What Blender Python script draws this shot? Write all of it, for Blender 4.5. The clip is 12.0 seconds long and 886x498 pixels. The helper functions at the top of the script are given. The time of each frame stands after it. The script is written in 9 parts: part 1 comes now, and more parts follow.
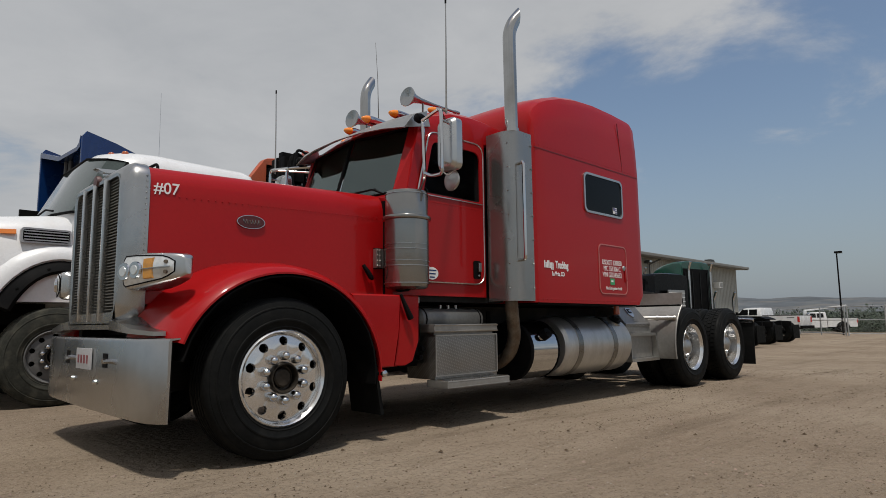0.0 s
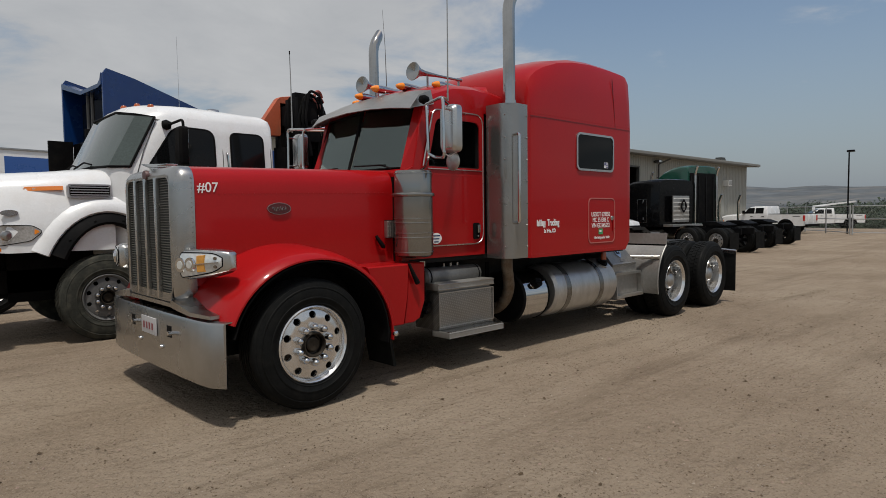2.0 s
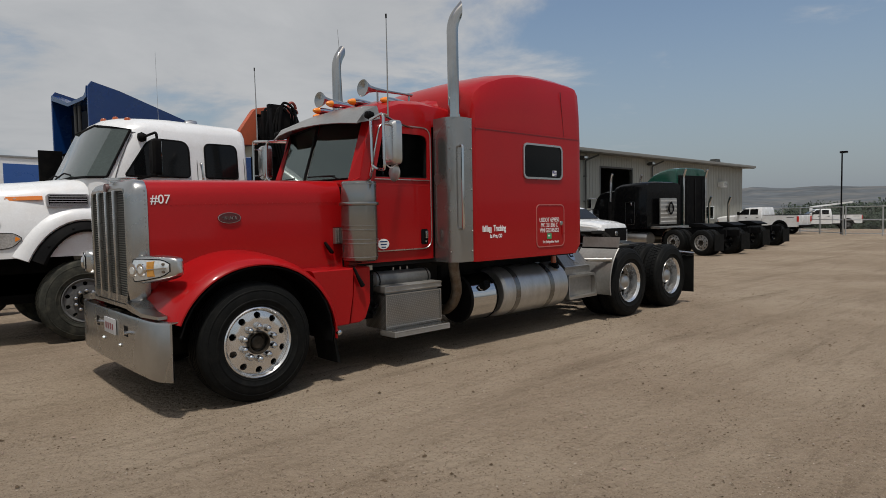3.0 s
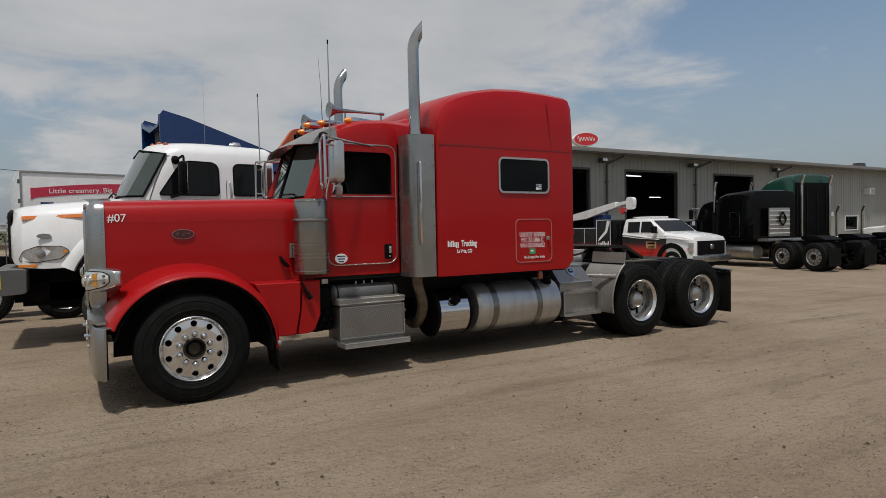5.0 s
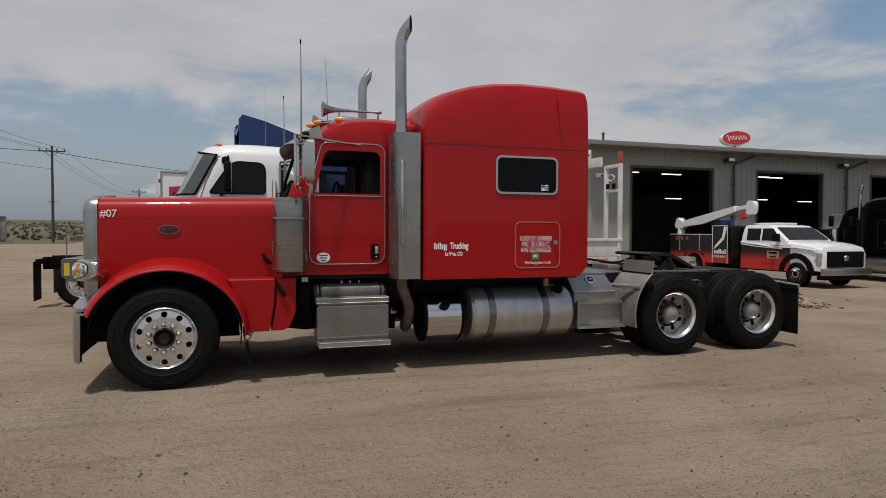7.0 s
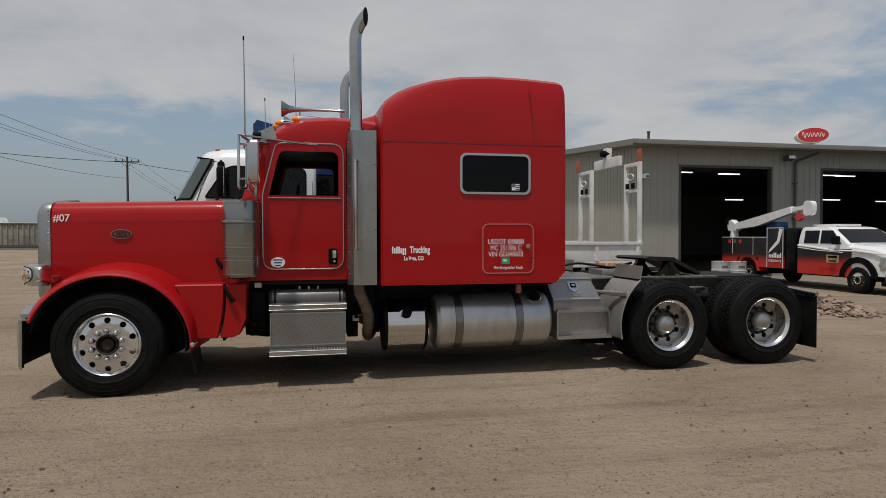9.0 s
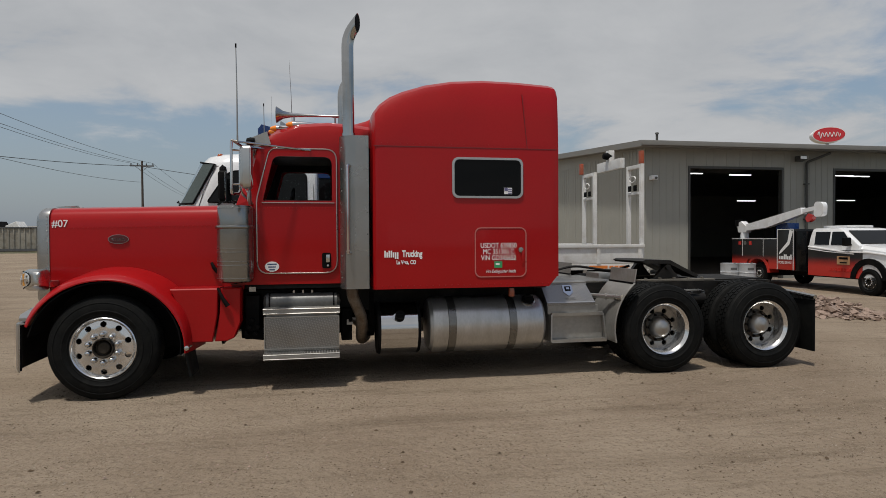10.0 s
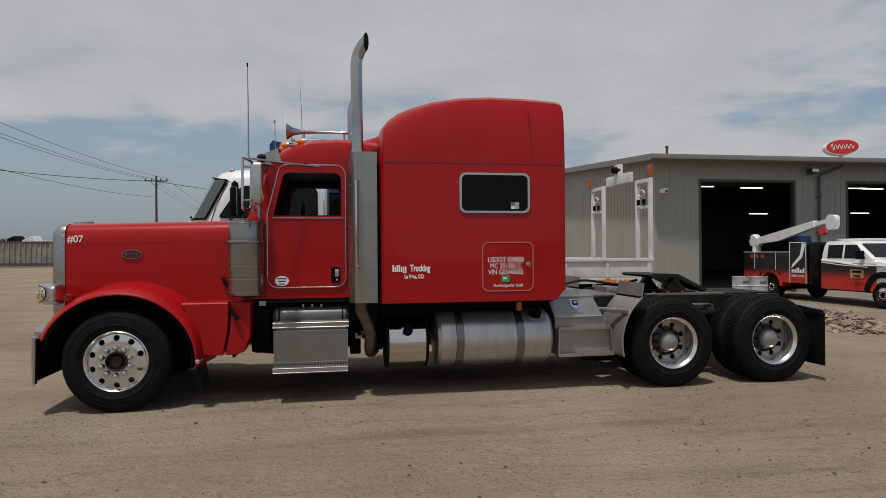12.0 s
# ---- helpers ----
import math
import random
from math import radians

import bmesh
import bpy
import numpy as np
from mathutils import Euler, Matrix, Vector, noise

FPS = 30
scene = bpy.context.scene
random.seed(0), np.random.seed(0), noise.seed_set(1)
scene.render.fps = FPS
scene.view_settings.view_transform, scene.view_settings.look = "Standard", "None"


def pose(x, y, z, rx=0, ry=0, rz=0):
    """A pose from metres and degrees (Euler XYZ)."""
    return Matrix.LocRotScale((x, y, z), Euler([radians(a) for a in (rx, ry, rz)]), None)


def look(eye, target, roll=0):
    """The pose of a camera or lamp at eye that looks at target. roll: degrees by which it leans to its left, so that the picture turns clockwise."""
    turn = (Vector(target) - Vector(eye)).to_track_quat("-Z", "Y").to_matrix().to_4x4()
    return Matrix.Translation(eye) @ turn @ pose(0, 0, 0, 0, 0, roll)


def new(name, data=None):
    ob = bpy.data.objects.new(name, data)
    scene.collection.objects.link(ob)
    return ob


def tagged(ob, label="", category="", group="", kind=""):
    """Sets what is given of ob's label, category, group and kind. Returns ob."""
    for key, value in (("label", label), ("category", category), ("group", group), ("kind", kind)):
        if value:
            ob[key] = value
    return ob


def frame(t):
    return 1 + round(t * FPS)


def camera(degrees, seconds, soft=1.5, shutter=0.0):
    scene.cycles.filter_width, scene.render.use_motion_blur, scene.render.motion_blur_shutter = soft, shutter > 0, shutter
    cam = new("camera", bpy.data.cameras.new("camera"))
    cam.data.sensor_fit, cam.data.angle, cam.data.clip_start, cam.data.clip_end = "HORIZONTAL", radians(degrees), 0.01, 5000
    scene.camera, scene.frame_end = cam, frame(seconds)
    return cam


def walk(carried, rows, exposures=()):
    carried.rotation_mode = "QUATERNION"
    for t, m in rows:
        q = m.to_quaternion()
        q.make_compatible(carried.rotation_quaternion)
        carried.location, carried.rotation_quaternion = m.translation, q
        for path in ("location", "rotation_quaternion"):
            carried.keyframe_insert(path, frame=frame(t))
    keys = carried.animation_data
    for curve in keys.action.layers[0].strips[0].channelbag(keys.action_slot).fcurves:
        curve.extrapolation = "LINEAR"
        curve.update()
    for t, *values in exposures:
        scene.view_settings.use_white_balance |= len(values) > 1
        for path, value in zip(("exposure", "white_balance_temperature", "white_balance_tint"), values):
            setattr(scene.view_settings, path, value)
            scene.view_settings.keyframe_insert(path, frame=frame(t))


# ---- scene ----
cam = camera(71.3, 12.0, soft=0.7)
PATH = [
    (0, (-2.101, -4.7, 0.854), (-0.71, -3.283, 1.095), -0.6),
    (0.5, (-2.041, -4.643, 0.858), (-0.658, -3.215, 1.075), -0.6),
    (1, (-2.101, -4.732, 1.164), (-0.726, -3.281, 1.23), -0.0),
    (1.5, (-2.347, -5.007, 1.467), (-0.976, -3.553, 1.395), -0.3),
    (2, (-2.575, -5.312, 1.54), (-1.205, -3.86, 1.426), -0.7),
    (2.5, (-2.602, -5.696, 1.553), (-1.239, -4.238, 1.439), -0.9),
    (3, (-2.425, -6.05, 1.584), (-1.065, -4.587, 1.477), -1.0),
    (3.2, (-2.307, -6.17, 1.582), (-0.954, -4.701, 1.478), -1.1),
    (4.8, (-1.112, -7.169, 1.605), (-0.049, -5.476, 1.537), -1.1),
    (5, (-0.95, -7.258, 1.603), (0.076, -5.543, 1.538), -1.1),
    (5.5, (-0.561, -7.514, 1.617), (0.361, -5.74, 1.556), -0.8),
    (6, (-0.128, -7.598, 1.587), (0.693, -5.775, 1.535), -0.5),
    (6.5, (0.315, -7.705, 1.586), (1.026, -5.836, 1.539), -0.3),
    (6.7, (0.503, -7.742, 1.59), (1.172, -5.858, 1.538), -0.1),
    (8.3, (1.633, -7.681, 1.585), (2.087, -5.734, 1.534), 0.3),
    (8.5, (1.779, -7.689, 1.588), (2.213, -5.737, 1.538), 0.1),
    (9, (1.968, -7.626, 1.574), (2.38, -5.669, 1.532), -0.1),
    (9.5, (2.096, -7.636, 1.591), (2.487, -5.675, 1.547), -0.1),
    (10, (2.183, -7.699, 1.593), (2.553, -5.734, 1.558), -0.3),
    (10.5, (2.198, -7.747, 1.59), (2.549, -5.778, 1.568), -0.5),
    (11, (2.201, -7.766, 1.605), (2.541, -5.795, 1.593), -0.5),
    (11.5, (2.207, -7.768, 1.605), (2.544, -5.797, 1.607), -0.5),
    (12, (2.209, -7.769, 1.603), (2.544, -5.798, 1.612), -0.4),
]
walk(cam, [(t, look(eye, target, roll)) for t, eye, target, roll in PATH])

# ---- light ----
SUN_FROM = Vector((-0.22, -0.26, 1.0)).normalized()
world = bpy.data.worlds.new("sky")
scene.world = world
world.use_nodes = True


def build_sky(tree):
    n, link = tree.nodes, tree.links.new
    n.clear()
    sky = n.new("ShaderNodeTexSky")
    sky.sky_type, sky.sun_disc = "NISHITA", False
    sky.sun_elevation = math.asin(SUN_FROM.z)
    sky.sun_rotation = math.atan2(SUN_FROM.x, SUN_FROM.y)
    sky.air_density, sky.dust_density, sky.ozone_density = 1.2, 2.5, 1.5
    coord = n.new("ShaderNodeTexCoord")
    sep = n.new("ShaderNodeSeparateXYZ")
    link(coord.outputs["Generated"], sep.inputs[0])

    def calc(op, a, b=None, c=None):
        m = n.new("ShaderNodeMath")
        m.operation = op
        for i, v in enumerate((a, b, c)):
            if v is None:
                continue
            if isinstance(v, (int, float)):
                m.inputs[i].default_value = v
            else:
                link(v, m.inputs[i])
        return m.outputs[0]

    up = calc("MAXIMUM", sep.outputs["Z"], 0.0)
    den = calc("ADD", up, 0.16)
    comb = n.new("ShaderNodeCombineXYZ")
    link(calc("DIVIDE", sep.outputs["X"], den), comb.inputs[0])
    link(calc("DIVIDE", sep.outputs["Y"], den), comb.inputs[1])

    def fbm(scale, detail, rough, offset, distort=0.0):
        mp = n.new("ShaderNodeMapping")
        mp.inputs["Location"].default_value = offset
        link(comb.outputs[0], mp.inputs["Vector"])
        t = n.new("ShaderNodeTexNoise")
        t.inputs["Scale"].default_value, t.inputs["Detail"].default_value = scale, detail
        t.inputs["Roughness"].default_value, t.inputs["Distortion"].default_value = rough, distort
        link(mp.outputs[0], t.inputs["Vector"])
        return t.outputs["Fac"]

    big = fbm(0.55, 3, 0.5, (3.1, 1.7, 0))
    mid = fbm(1.6, 10, 0.6, (0.4, 5.2, 0), 0.3)
    bias = calc("MULTIPLY", sep.outputs["X"], -0.19)
    cover = calc("ADD", calc("ADD", calc("MULTIPLY", big, 0.75), calc("MULTIPLY", mid, 0.75)), bias)
    # the cover thins out overhead
    thin = n.new("ShaderNodeMapRange")
    thin.interpolation_type = "SMOOTHSTEP"
    thin.inputs["From Min"].default_value, thin.inputs["From Max"].default_value = 0.62, 0.98
    thin.inputs["To Max"].default_value = 0.16
    link(up, thin.inputs["Value"])
    cover = calc("SUBTRACT", cover, thin.outputs[0])
    # a thicker bank to the north
    bank = n.new("ShaderNodeMapRange")
    bank.interpolation_type = "SMOOTHSTEP"
    bank.inputs["From Min"].default_value, bank.inputs["From Max"].default_value = 0.45, 0.92
    bank.inputs["To Max"].default_value = 0.09
    link(sep.outputs["Y"], bank.inputs["Value"])
    cover = calc("ADD", cover, bank.outputs[0])
    # clear bands low in the north-west and low in the east
    low = n.new("ShaderNodeMapRange")
    low.interpolation_type = "SMOOTHSTEP"
    low.inputs["From Min"].default_value, low.inputs["From Max"].default_value = 0.10, 0.34
    low.inputs["To Min"].default_value, low.inputs["To Max"].default_value = 1.0, 0.0
    link(up, low.inputs["Value"])
    for lo, hi, top in ((0.24, -0.22, 0.50), (0.72, 0.97, 0.22)):
        side = n.new("ShaderNodeMapRange")
        side.interpolation_type = "SMOOTHSTEP"
        side.inputs["From Min"].default_value, side.inputs["From Max"].default_value = lo, hi
        side.inputs["To Max"].default_value = top
        link(sep.outputs["X"], side.inputs["Value"])
        cover = calc("SUBTRACT", cover, calc("MULTIPLY", side.outputs[0], low.outputs[0]))
    ramp = n.new("ShaderNodeMapRange")
    ramp.interpolation_type = "SMOOTHSTEP"
    ramp.inputs["From Min"].default_value, ramp.inputs["From Max"].default_value = 0.53, 0.72
    ramp.inputs["To Max"].default_value = 0.96
    link(cover, ramp.inputs["Value"])
    # a veil of haze near the horizon
    veil = n.new("ShaderNodeMapRange")
    veil.interpolation_type = "SMOOTHSTEP"
    veil.inputs["From Min"].default_value, veil.inputs["From Max"].default_value = 0.0, 0.34
    veil.inputs["To Min"].default_value, veil.inputs["To Max"].default_value = 0.62, 0.0
    link(up, veil.inputs["Value"])
    tone = n.new("ShaderNodeMix")
    tone.data_type = "RGBA"
    link(mid, tone.inputs["Factor"])
    tone.inputs["A"].default_value = (3.2, 3.38, 3.62, 1)
    tone.inputs["B"].default_value = (5.9, 5.92, 5.95, 1)
    hazed = n.new("ShaderNodeMix")
    hazed.data_type = "RGBA"
    link(veil.outputs[0], hazed.inputs["Factor"])
    link(sky.outputs[0], hazed.inputs["A"])
    hazed.inputs["B"].default_value = (2.75, 3.28, 3.98, 1)
    mixed = n.new("ShaderNodeMix")
    mixed.data_type = "RGBA"
    link(ramp.outputs[0], mixed.inputs["Factor"])
    link(hazed.outputs["Result"], mixed.inputs["A"])
    link(tone.outputs["Result"], mixed.inputs["B"])
    back = n.new("ShaderNodeBackground")
    back.inputs["Strength"].default_value = 0.1
    link(mixed.outputs["Result"], back.inputs["Color"])
    out = n.new("ShaderNodeOutputWorld")
    link(back.outputs[0], out.inputs["Surface"])


build_sky(world.node_tree)
sun = new("sun", bpy.data.lights.new("sun", "SUN"))
sun.data.energy, sun.data.angle, sun.data.color = 2.9, radians(3.2), (1.0, 0.95, 0.87)
sun.matrix_world = look(SUN_FROM * 60, (0, 0, 0))

# ---- materials ----
MATS = {}


def mat(name, col, rough=0.5, metal=0.0, var=0.12, scale=2.5, fine=45.0, bump=0.03, coat=0.0, dirt=None, amount=0.35, rand=0.0, stretch=(1, 1, 1), spec=0.5):
    """A surface with variation at two scales, optional dirt in patches and fine relief."""
    if name in MATS:
        return MATS[name]
    m = bpy.data.materials.new(name)
    m.use_nodes = True
    n, link = m.node_tree.nodes, m.node_tree.links.new
    bsdf = n["Principled BSDF"]
    bsdf.inputs["Metallic"].default_value = metal
    bsdf.inputs["Specular IOR Level"].default_value = spec
    if coat:
        bsdf.inputs["Coat Weight"].default_value = coat
        bsdf.inputs["Coat Roughness"].default_value = 0.06
    coord = n.new("ShaderNodeTexCoord")
    mp = n.new("ShaderNodeMapping")
    mp.inputs["Scale"].default_value = stretch
    link(coord.outputs["Object"], mp.inputs["Vector"])

    def noise_tex(s, d):
        t = n.new("ShaderNodeTexNoise")
        t.inputs["Scale"].default_value, t.inputs["Detail"].default_value = s, d
        link(mp.outputs[0], t.inputs["Vector"])
        return t.outputs["Fac"]

    a, b = noise_tex(scale, 5), noise_tex(fine, 4)
    both = n.new("ShaderNodeMath")
    both.operation = "ADD"
    link(a, both.inputs[0])
    link(b, both.inputs[1])
    rng = n.new("ShaderNodeMapRange")
    rng.inputs["From Min"].default_value, rng.inputs["From Max"].default_value = 0.7, 1.3
    rng.inputs["To Min"].default_value, rng.inputs["To Max"].default_value = 1 - var, 1 + var
    link(both.outputs[0], rng.inputs["Value"])
    value = rng.outputs[0]
    if rand:
        info = n.new("ShaderNodeObjectInfo")
        rr = n.new("ShaderNodeMapRange")
        rr.inputs["To Min"].default_value, rr.inputs["To Max"].default_value = 1 - rand, 1 + rand
        link(info.outputs["Random"], rr.inputs["Value"])
        mm = n.new("ShaderNodeMath")
        mm.operation = "MULTIPLY"
        link(value, mm.inputs[0])
        link(rr.outputs[0], mm.inputs[1])
        value = mm.outputs[0]
    hsv = n.new("ShaderNodeHueSaturation")
    hsv.inputs["Color"].default_value = (*col, 1)
    link(value, hsv.inputs["Value"])
    colour = hsv.outputs[0]
    rough_in = n.new("ShaderNodeMapRange")
    rough_in.inputs["From Min"].default_value, rough_in.inputs["From Max"].default_value = 0.35, 0.65
    rough_in.inputs["To Min"].default_value, rough_in.inputs["To Max"].default_value = rough * 0.85, min(1.0, rough * 1.2)
    link(a, rough_in.inputs["Value"])
    link(rough_in.outputs[0], bsdf.inputs["Roughness"])
    if dirt:
        t = noise_tex(scale * 1.7, 8)
        edge = n.new("ShaderNodeMapRange")
        edge.interpolation_type = "SMOOTHSTEP"
        edge.inputs["From Min"].default_value, edge.inputs["From Max"].default_value = 0.44, 0.72
        edge.inputs["To Max"].default_value = amount
        link(t, edge.inputs["Value"])
        mix = n.new("ShaderNodeMix")
        mix.data_type = "RGBA"
        link(edge.outputs[0], mix.inputs["Factor"])
        link(colour, mix.inputs["A"])
        mix.inputs["B"].default_value = (*dirt, 1)
        colour = mix.outputs["Result"]
    link(colour, bsdf.inputs["Base Color"])
    if bump:
        bp = n.new("ShaderNodeBump")
        bp.inputs["Strength"].default_value = min(1.0, bump * 6)
        bp.inputs["Distance"].default_value = 0.004
        link(b, bp.inputs["Height"])
        link(bp.outputs[0], bsdf.inputs["Normal"])
    MATS[name] = m
    return m


def glass(name, col=(0.8, 0.85, 0.85), rough=0.02, ior=1.3, sheen=(0.8, 0.8, 0.8)):
    if name in MATS:
        return MATS[name]
    m = bpy.data.materials.new(name)
    m.use_nodes = True
    n, link = m.node_tree.nodes, m.node_tree.links.new
    n.clear()
    out = n.new("ShaderNodeOutputMaterial")
    clear = n.new("ShaderNodeBsdfTransparent")
    clear.inputs["Color"].default_value = (*col, 1)
    shine = n.new("ShaderNodeBsdfGlossy")
    shine.inputs["Roughness"].default_value = rough
    shine.inputs["Color"].default_value = (*sheen, 1)
    fres = n.new("ShaderNodeFresnel")
    fres.inputs["IOR"].default_value = ior
    mix = n.new("ShaderNodeMixShader")
    link(fres.outputs[0], mix.inputs["Fac"])
    link(clear.outputs[0], mix.inputs[1])
    link(shine.outputs[0], mix.inputs[2])
    link(mix.outputs[0], out.inputs["Surface"])
    MATS[name] = m
    return m


RED = mat("red paint", (0.325, 0.0055, 0.007), 0.35, var=0.06, scale=1.2, bump=0, coat=0.38, dirt=(0.27, 0.010, 0.010), amount=0.2, spec=0.1)
BLACK = mat("black chassis", (0.005, 0.005, 0.0055), 0.6, var=0.3, dirt=(0.018, 0.016, 0.014), amount=0.35, spec=0.06)
BLACKP = mat("black paint", (0.0025, 0.0025, 0.003), 0.25, var=0.1, bump=0, coat=0.25, dirt=(0.006, 0.0055, 0.005), amount=0.3, spec=0.08)
RUBBER = mat("tyre rubber", (0.0072, 0.0076, 0.0076), 0.62, var=0.25, scale=6, dirt=(0.018, 0.0172, 0.0155), amount=0.35, bump=0.06, spec=0.08)
CHROME = mat("chrome", (0.58, 0.58, 0.58), 0.10, 1.0, var=0.04, scale=1.5, fine=14, bump=0, dirt=(0.48, 0.46, 0.43), amount=0.2)
POLISH = mat("polished aluminium", (0.52, 0.52, 0.51), 0.27, 1.0, var=0.05, scale=1.5, fine=14, bump=0.002, dirt=(0.42, 0.40, 0.37), amount=0.25)
STEEL = mat("dull steel", (0.42, 0.42, 0.415), 0.26, 1.0, var=0.07, scale=1.6, fine=12, bump=0.003, dirt=(0.32, 0.30, 0.27), amount=0.3)
ALU = mat("weathered aluminium", (0.40, 0.395, 0.38), 0.38, 0.9, var=0.10, scale=2, fine=25, bump=0.006, dirt=(0.30, 0.26, 0.21), amount=0.4)
BRUSHED = mat("brushed pale aluminium", (0.31, 0.305, 0.29), 0.45, 0.6, var=0.12, scale=2, fine=25, bump=0.004, dirt=(0.26, 0.24, 0.20), amount=0.35)
RUST = mat("heat browned pipe", (0.16, 0.13, 0.10), 0.5, 0.7, var=0.3, scale=8, dirt=(0.10, 0.06, 0.035), amount=0.6)
WHITE = mat("white paint", (0.74, 0.75, 0.76), 0.25, var=0.04, bump=0.002, coat=0.5, dirt=(0.55, 0.50, 0.44), amount=0.22)
WHITED = mat("worn white steel", (0.70, 0.70, 0.68), 0.5, var=0.08, dirt=(0.42, 0.37, 0.31), amount=0.4)
LETTER = mat("white lettering", (0.80, 0.80, 0.80), 0.45, var=0.04, bump=0)
AMBER = mat("amber lens", (0.85, 0.25, 0.015), 0.15, var=0.08, bump=0.002, coat=0.6)
REDLENS = mat("red lens", (0.5, 0.02, 0.015), 0.18, var=0.08, bump=0.002, coat=0.6)
ORANGE = mat("orange paint", (0.42, 0.085, 0.035), 0.5, var=0.12, dirt=(0.22, 0.09, 0.05), amount=0.5)
FRAME = mat("dusty black frame", (0.009, 0.0085, 0.008), 0.6, var=0.35, scale=3, dirt=(0.04, 0.035, 0.029), amount=0.55, spec=0.2)
ORANGES = mat("orange stripe", (0.75, 0.22, 0.04), 0.4, var=0.05)
BLUE = mat("deep blue paint", (0.003, 0.028, 0.125), 0.24, var=0.06, bump=0.002, coat=0.12, dirt=(0.02, 0.05, 0.13), amount=0.3)
GREEN = mat("dark green paint", (0.005, 0.055, 0.036), 0.22, var=0.08, bump=0.002, coat=0.35, dirt=(0.02, 0.05, 0.04), amount=0.3)
CABIN = mat("dark cabin trim", (0.012, 0.012, 0.013), 0.7, var=0.2, spec=0.2)
GREYP = mat("grey plastic", (0.10, 0.10, 0.10), 0.55, var=0.12)
MIRROR = mat("mirror face", (0.85, 0.86, 0.86), 0.02, 1.0, var=0.02, bump=0)
LAMPGLASS = mat("headlamp lens", (0.62, 0.64, 0.64), 0.08, 0.35, var=0.15, scale=14, bump=0.004, coat=1.0)
PANE = glass("clear pane", (0.72, 0.79, 0.77))
TINT = glass("tinted pane", (0.10, 0.11, 0.115))
WOOD = mat("weathered pole wood", (0.07, 0.055, 0.045), 0.85, var=0.25, stretch=(6, 6, 0.6))
CABLE = mat("black cable", (0.02, 0.02, 0.02), 0.6, var=0.1, bump=0)
GALV = mat("galvanised steel", (0.45, 0.46, 0.47), 0.45, 0.8, var=0.15)
SIDING = mat("grey green siding", (0.318, 0.316, 0.282), 0.6, var=0.04, scale=0.5, dirt=(0.26, 0.26, 0.23), amount=0.3)
ROOFM = mat("grey roof trim", (0.20, 0.195, 0.18), 0.55, var=0.08)
CONCRETE = mat("pale concrete", (0.21, 0.175, 0.14), 0.9, var=0.16, scale=0.7, dirt=(0.15, 0.12, 0.09), amount=0.5)
LAMPON = bpy.data.materials.new("lit tube")
LAMPON.use_nodes = True
LAMPON.node_tree.nodes["Principled BSDF"].inputs["Emission Color"].default_value = (0.95, 0.98, 1.0, 1)
LAMPON.node_tree.nodes["Principled BSDF"].inputs["Emission Strength"].default_value = 1.6


def plated(name, col, scale, rough=0.35):
    """Aluminium tread plate: small raised diamonds."""
    m = mat(name, col, rough, 0.85, var=0.15, dirt=(0.26, 0.23, 0.19), amount=0.4, bump=0)
    n, link = m.node_tree.nodes, m.node_tree.links.new
    coord = n.new("ShaderNodeTexCoord")
    sep = n.new("ShaderNodeSeparateXYZ")
    link(coord.outputs["Object"], sep.inputs[0])

    def calc(op, a, b=None):
        k = n.new("ShaderNodeMath")
        k.operation = op
        for i, v in enumerate((a, b)):
            if isinstance(v, (int, float)):
                k.inputs[i].default_value = v
            elif v is not None:
                link(v, k.inputs[i])
        return k.outputs[0]

    up = calc("ADD", sep.outputs["Y"], sep.outputs["Z"])
    u = calc("SINE", calc("MULTIPLY", calc("ADD", sep.outputs["X"], up), scale))
    v = calc("SINE", calc("MULTIPLY", calc("SUBTRACT", sep.outputs["X"], up), scale * 0.55))
    lump = n.new("ShaderNodeMapRange")
    lump.interpolation_type = "SMOOTHSTEP"
    lump.inputs["From Min"].default_value, lump.inputs["From Max"].default_value = 0.15, 0.5
    link(calc("MULTIPLY", u, v), lump.inputs["Value"])
    bsdf = n["Principled BSDF"]
    was = bsdf.inputs["Base Color"].links[0].from_socket
    mix = n.new("ShaderNodeMix")
    mix.data_type = "RGBA"
    link(lump.outputs[0], mix.inputs["Factor"])
    link(was, mix.inputs["A"])
    mix.inputs["B"].default_value = (col[0] * 1.3, col[1] * 1.3, col[2] * 1.3, 1)
    link(mix.outputs["Result"], bsdf.inputs["Base Color"])
    bp = n.new("ShaderNodeBump")
    bp.inputs["Strength"].default_value, bp.inputs["Distance"].default_value = 0.4, 0.003
    link(lump.outputs[0], bp.inputs["Height"])
    link(bp.outputs[0], bsdf.inputs["Normal"])
    return m


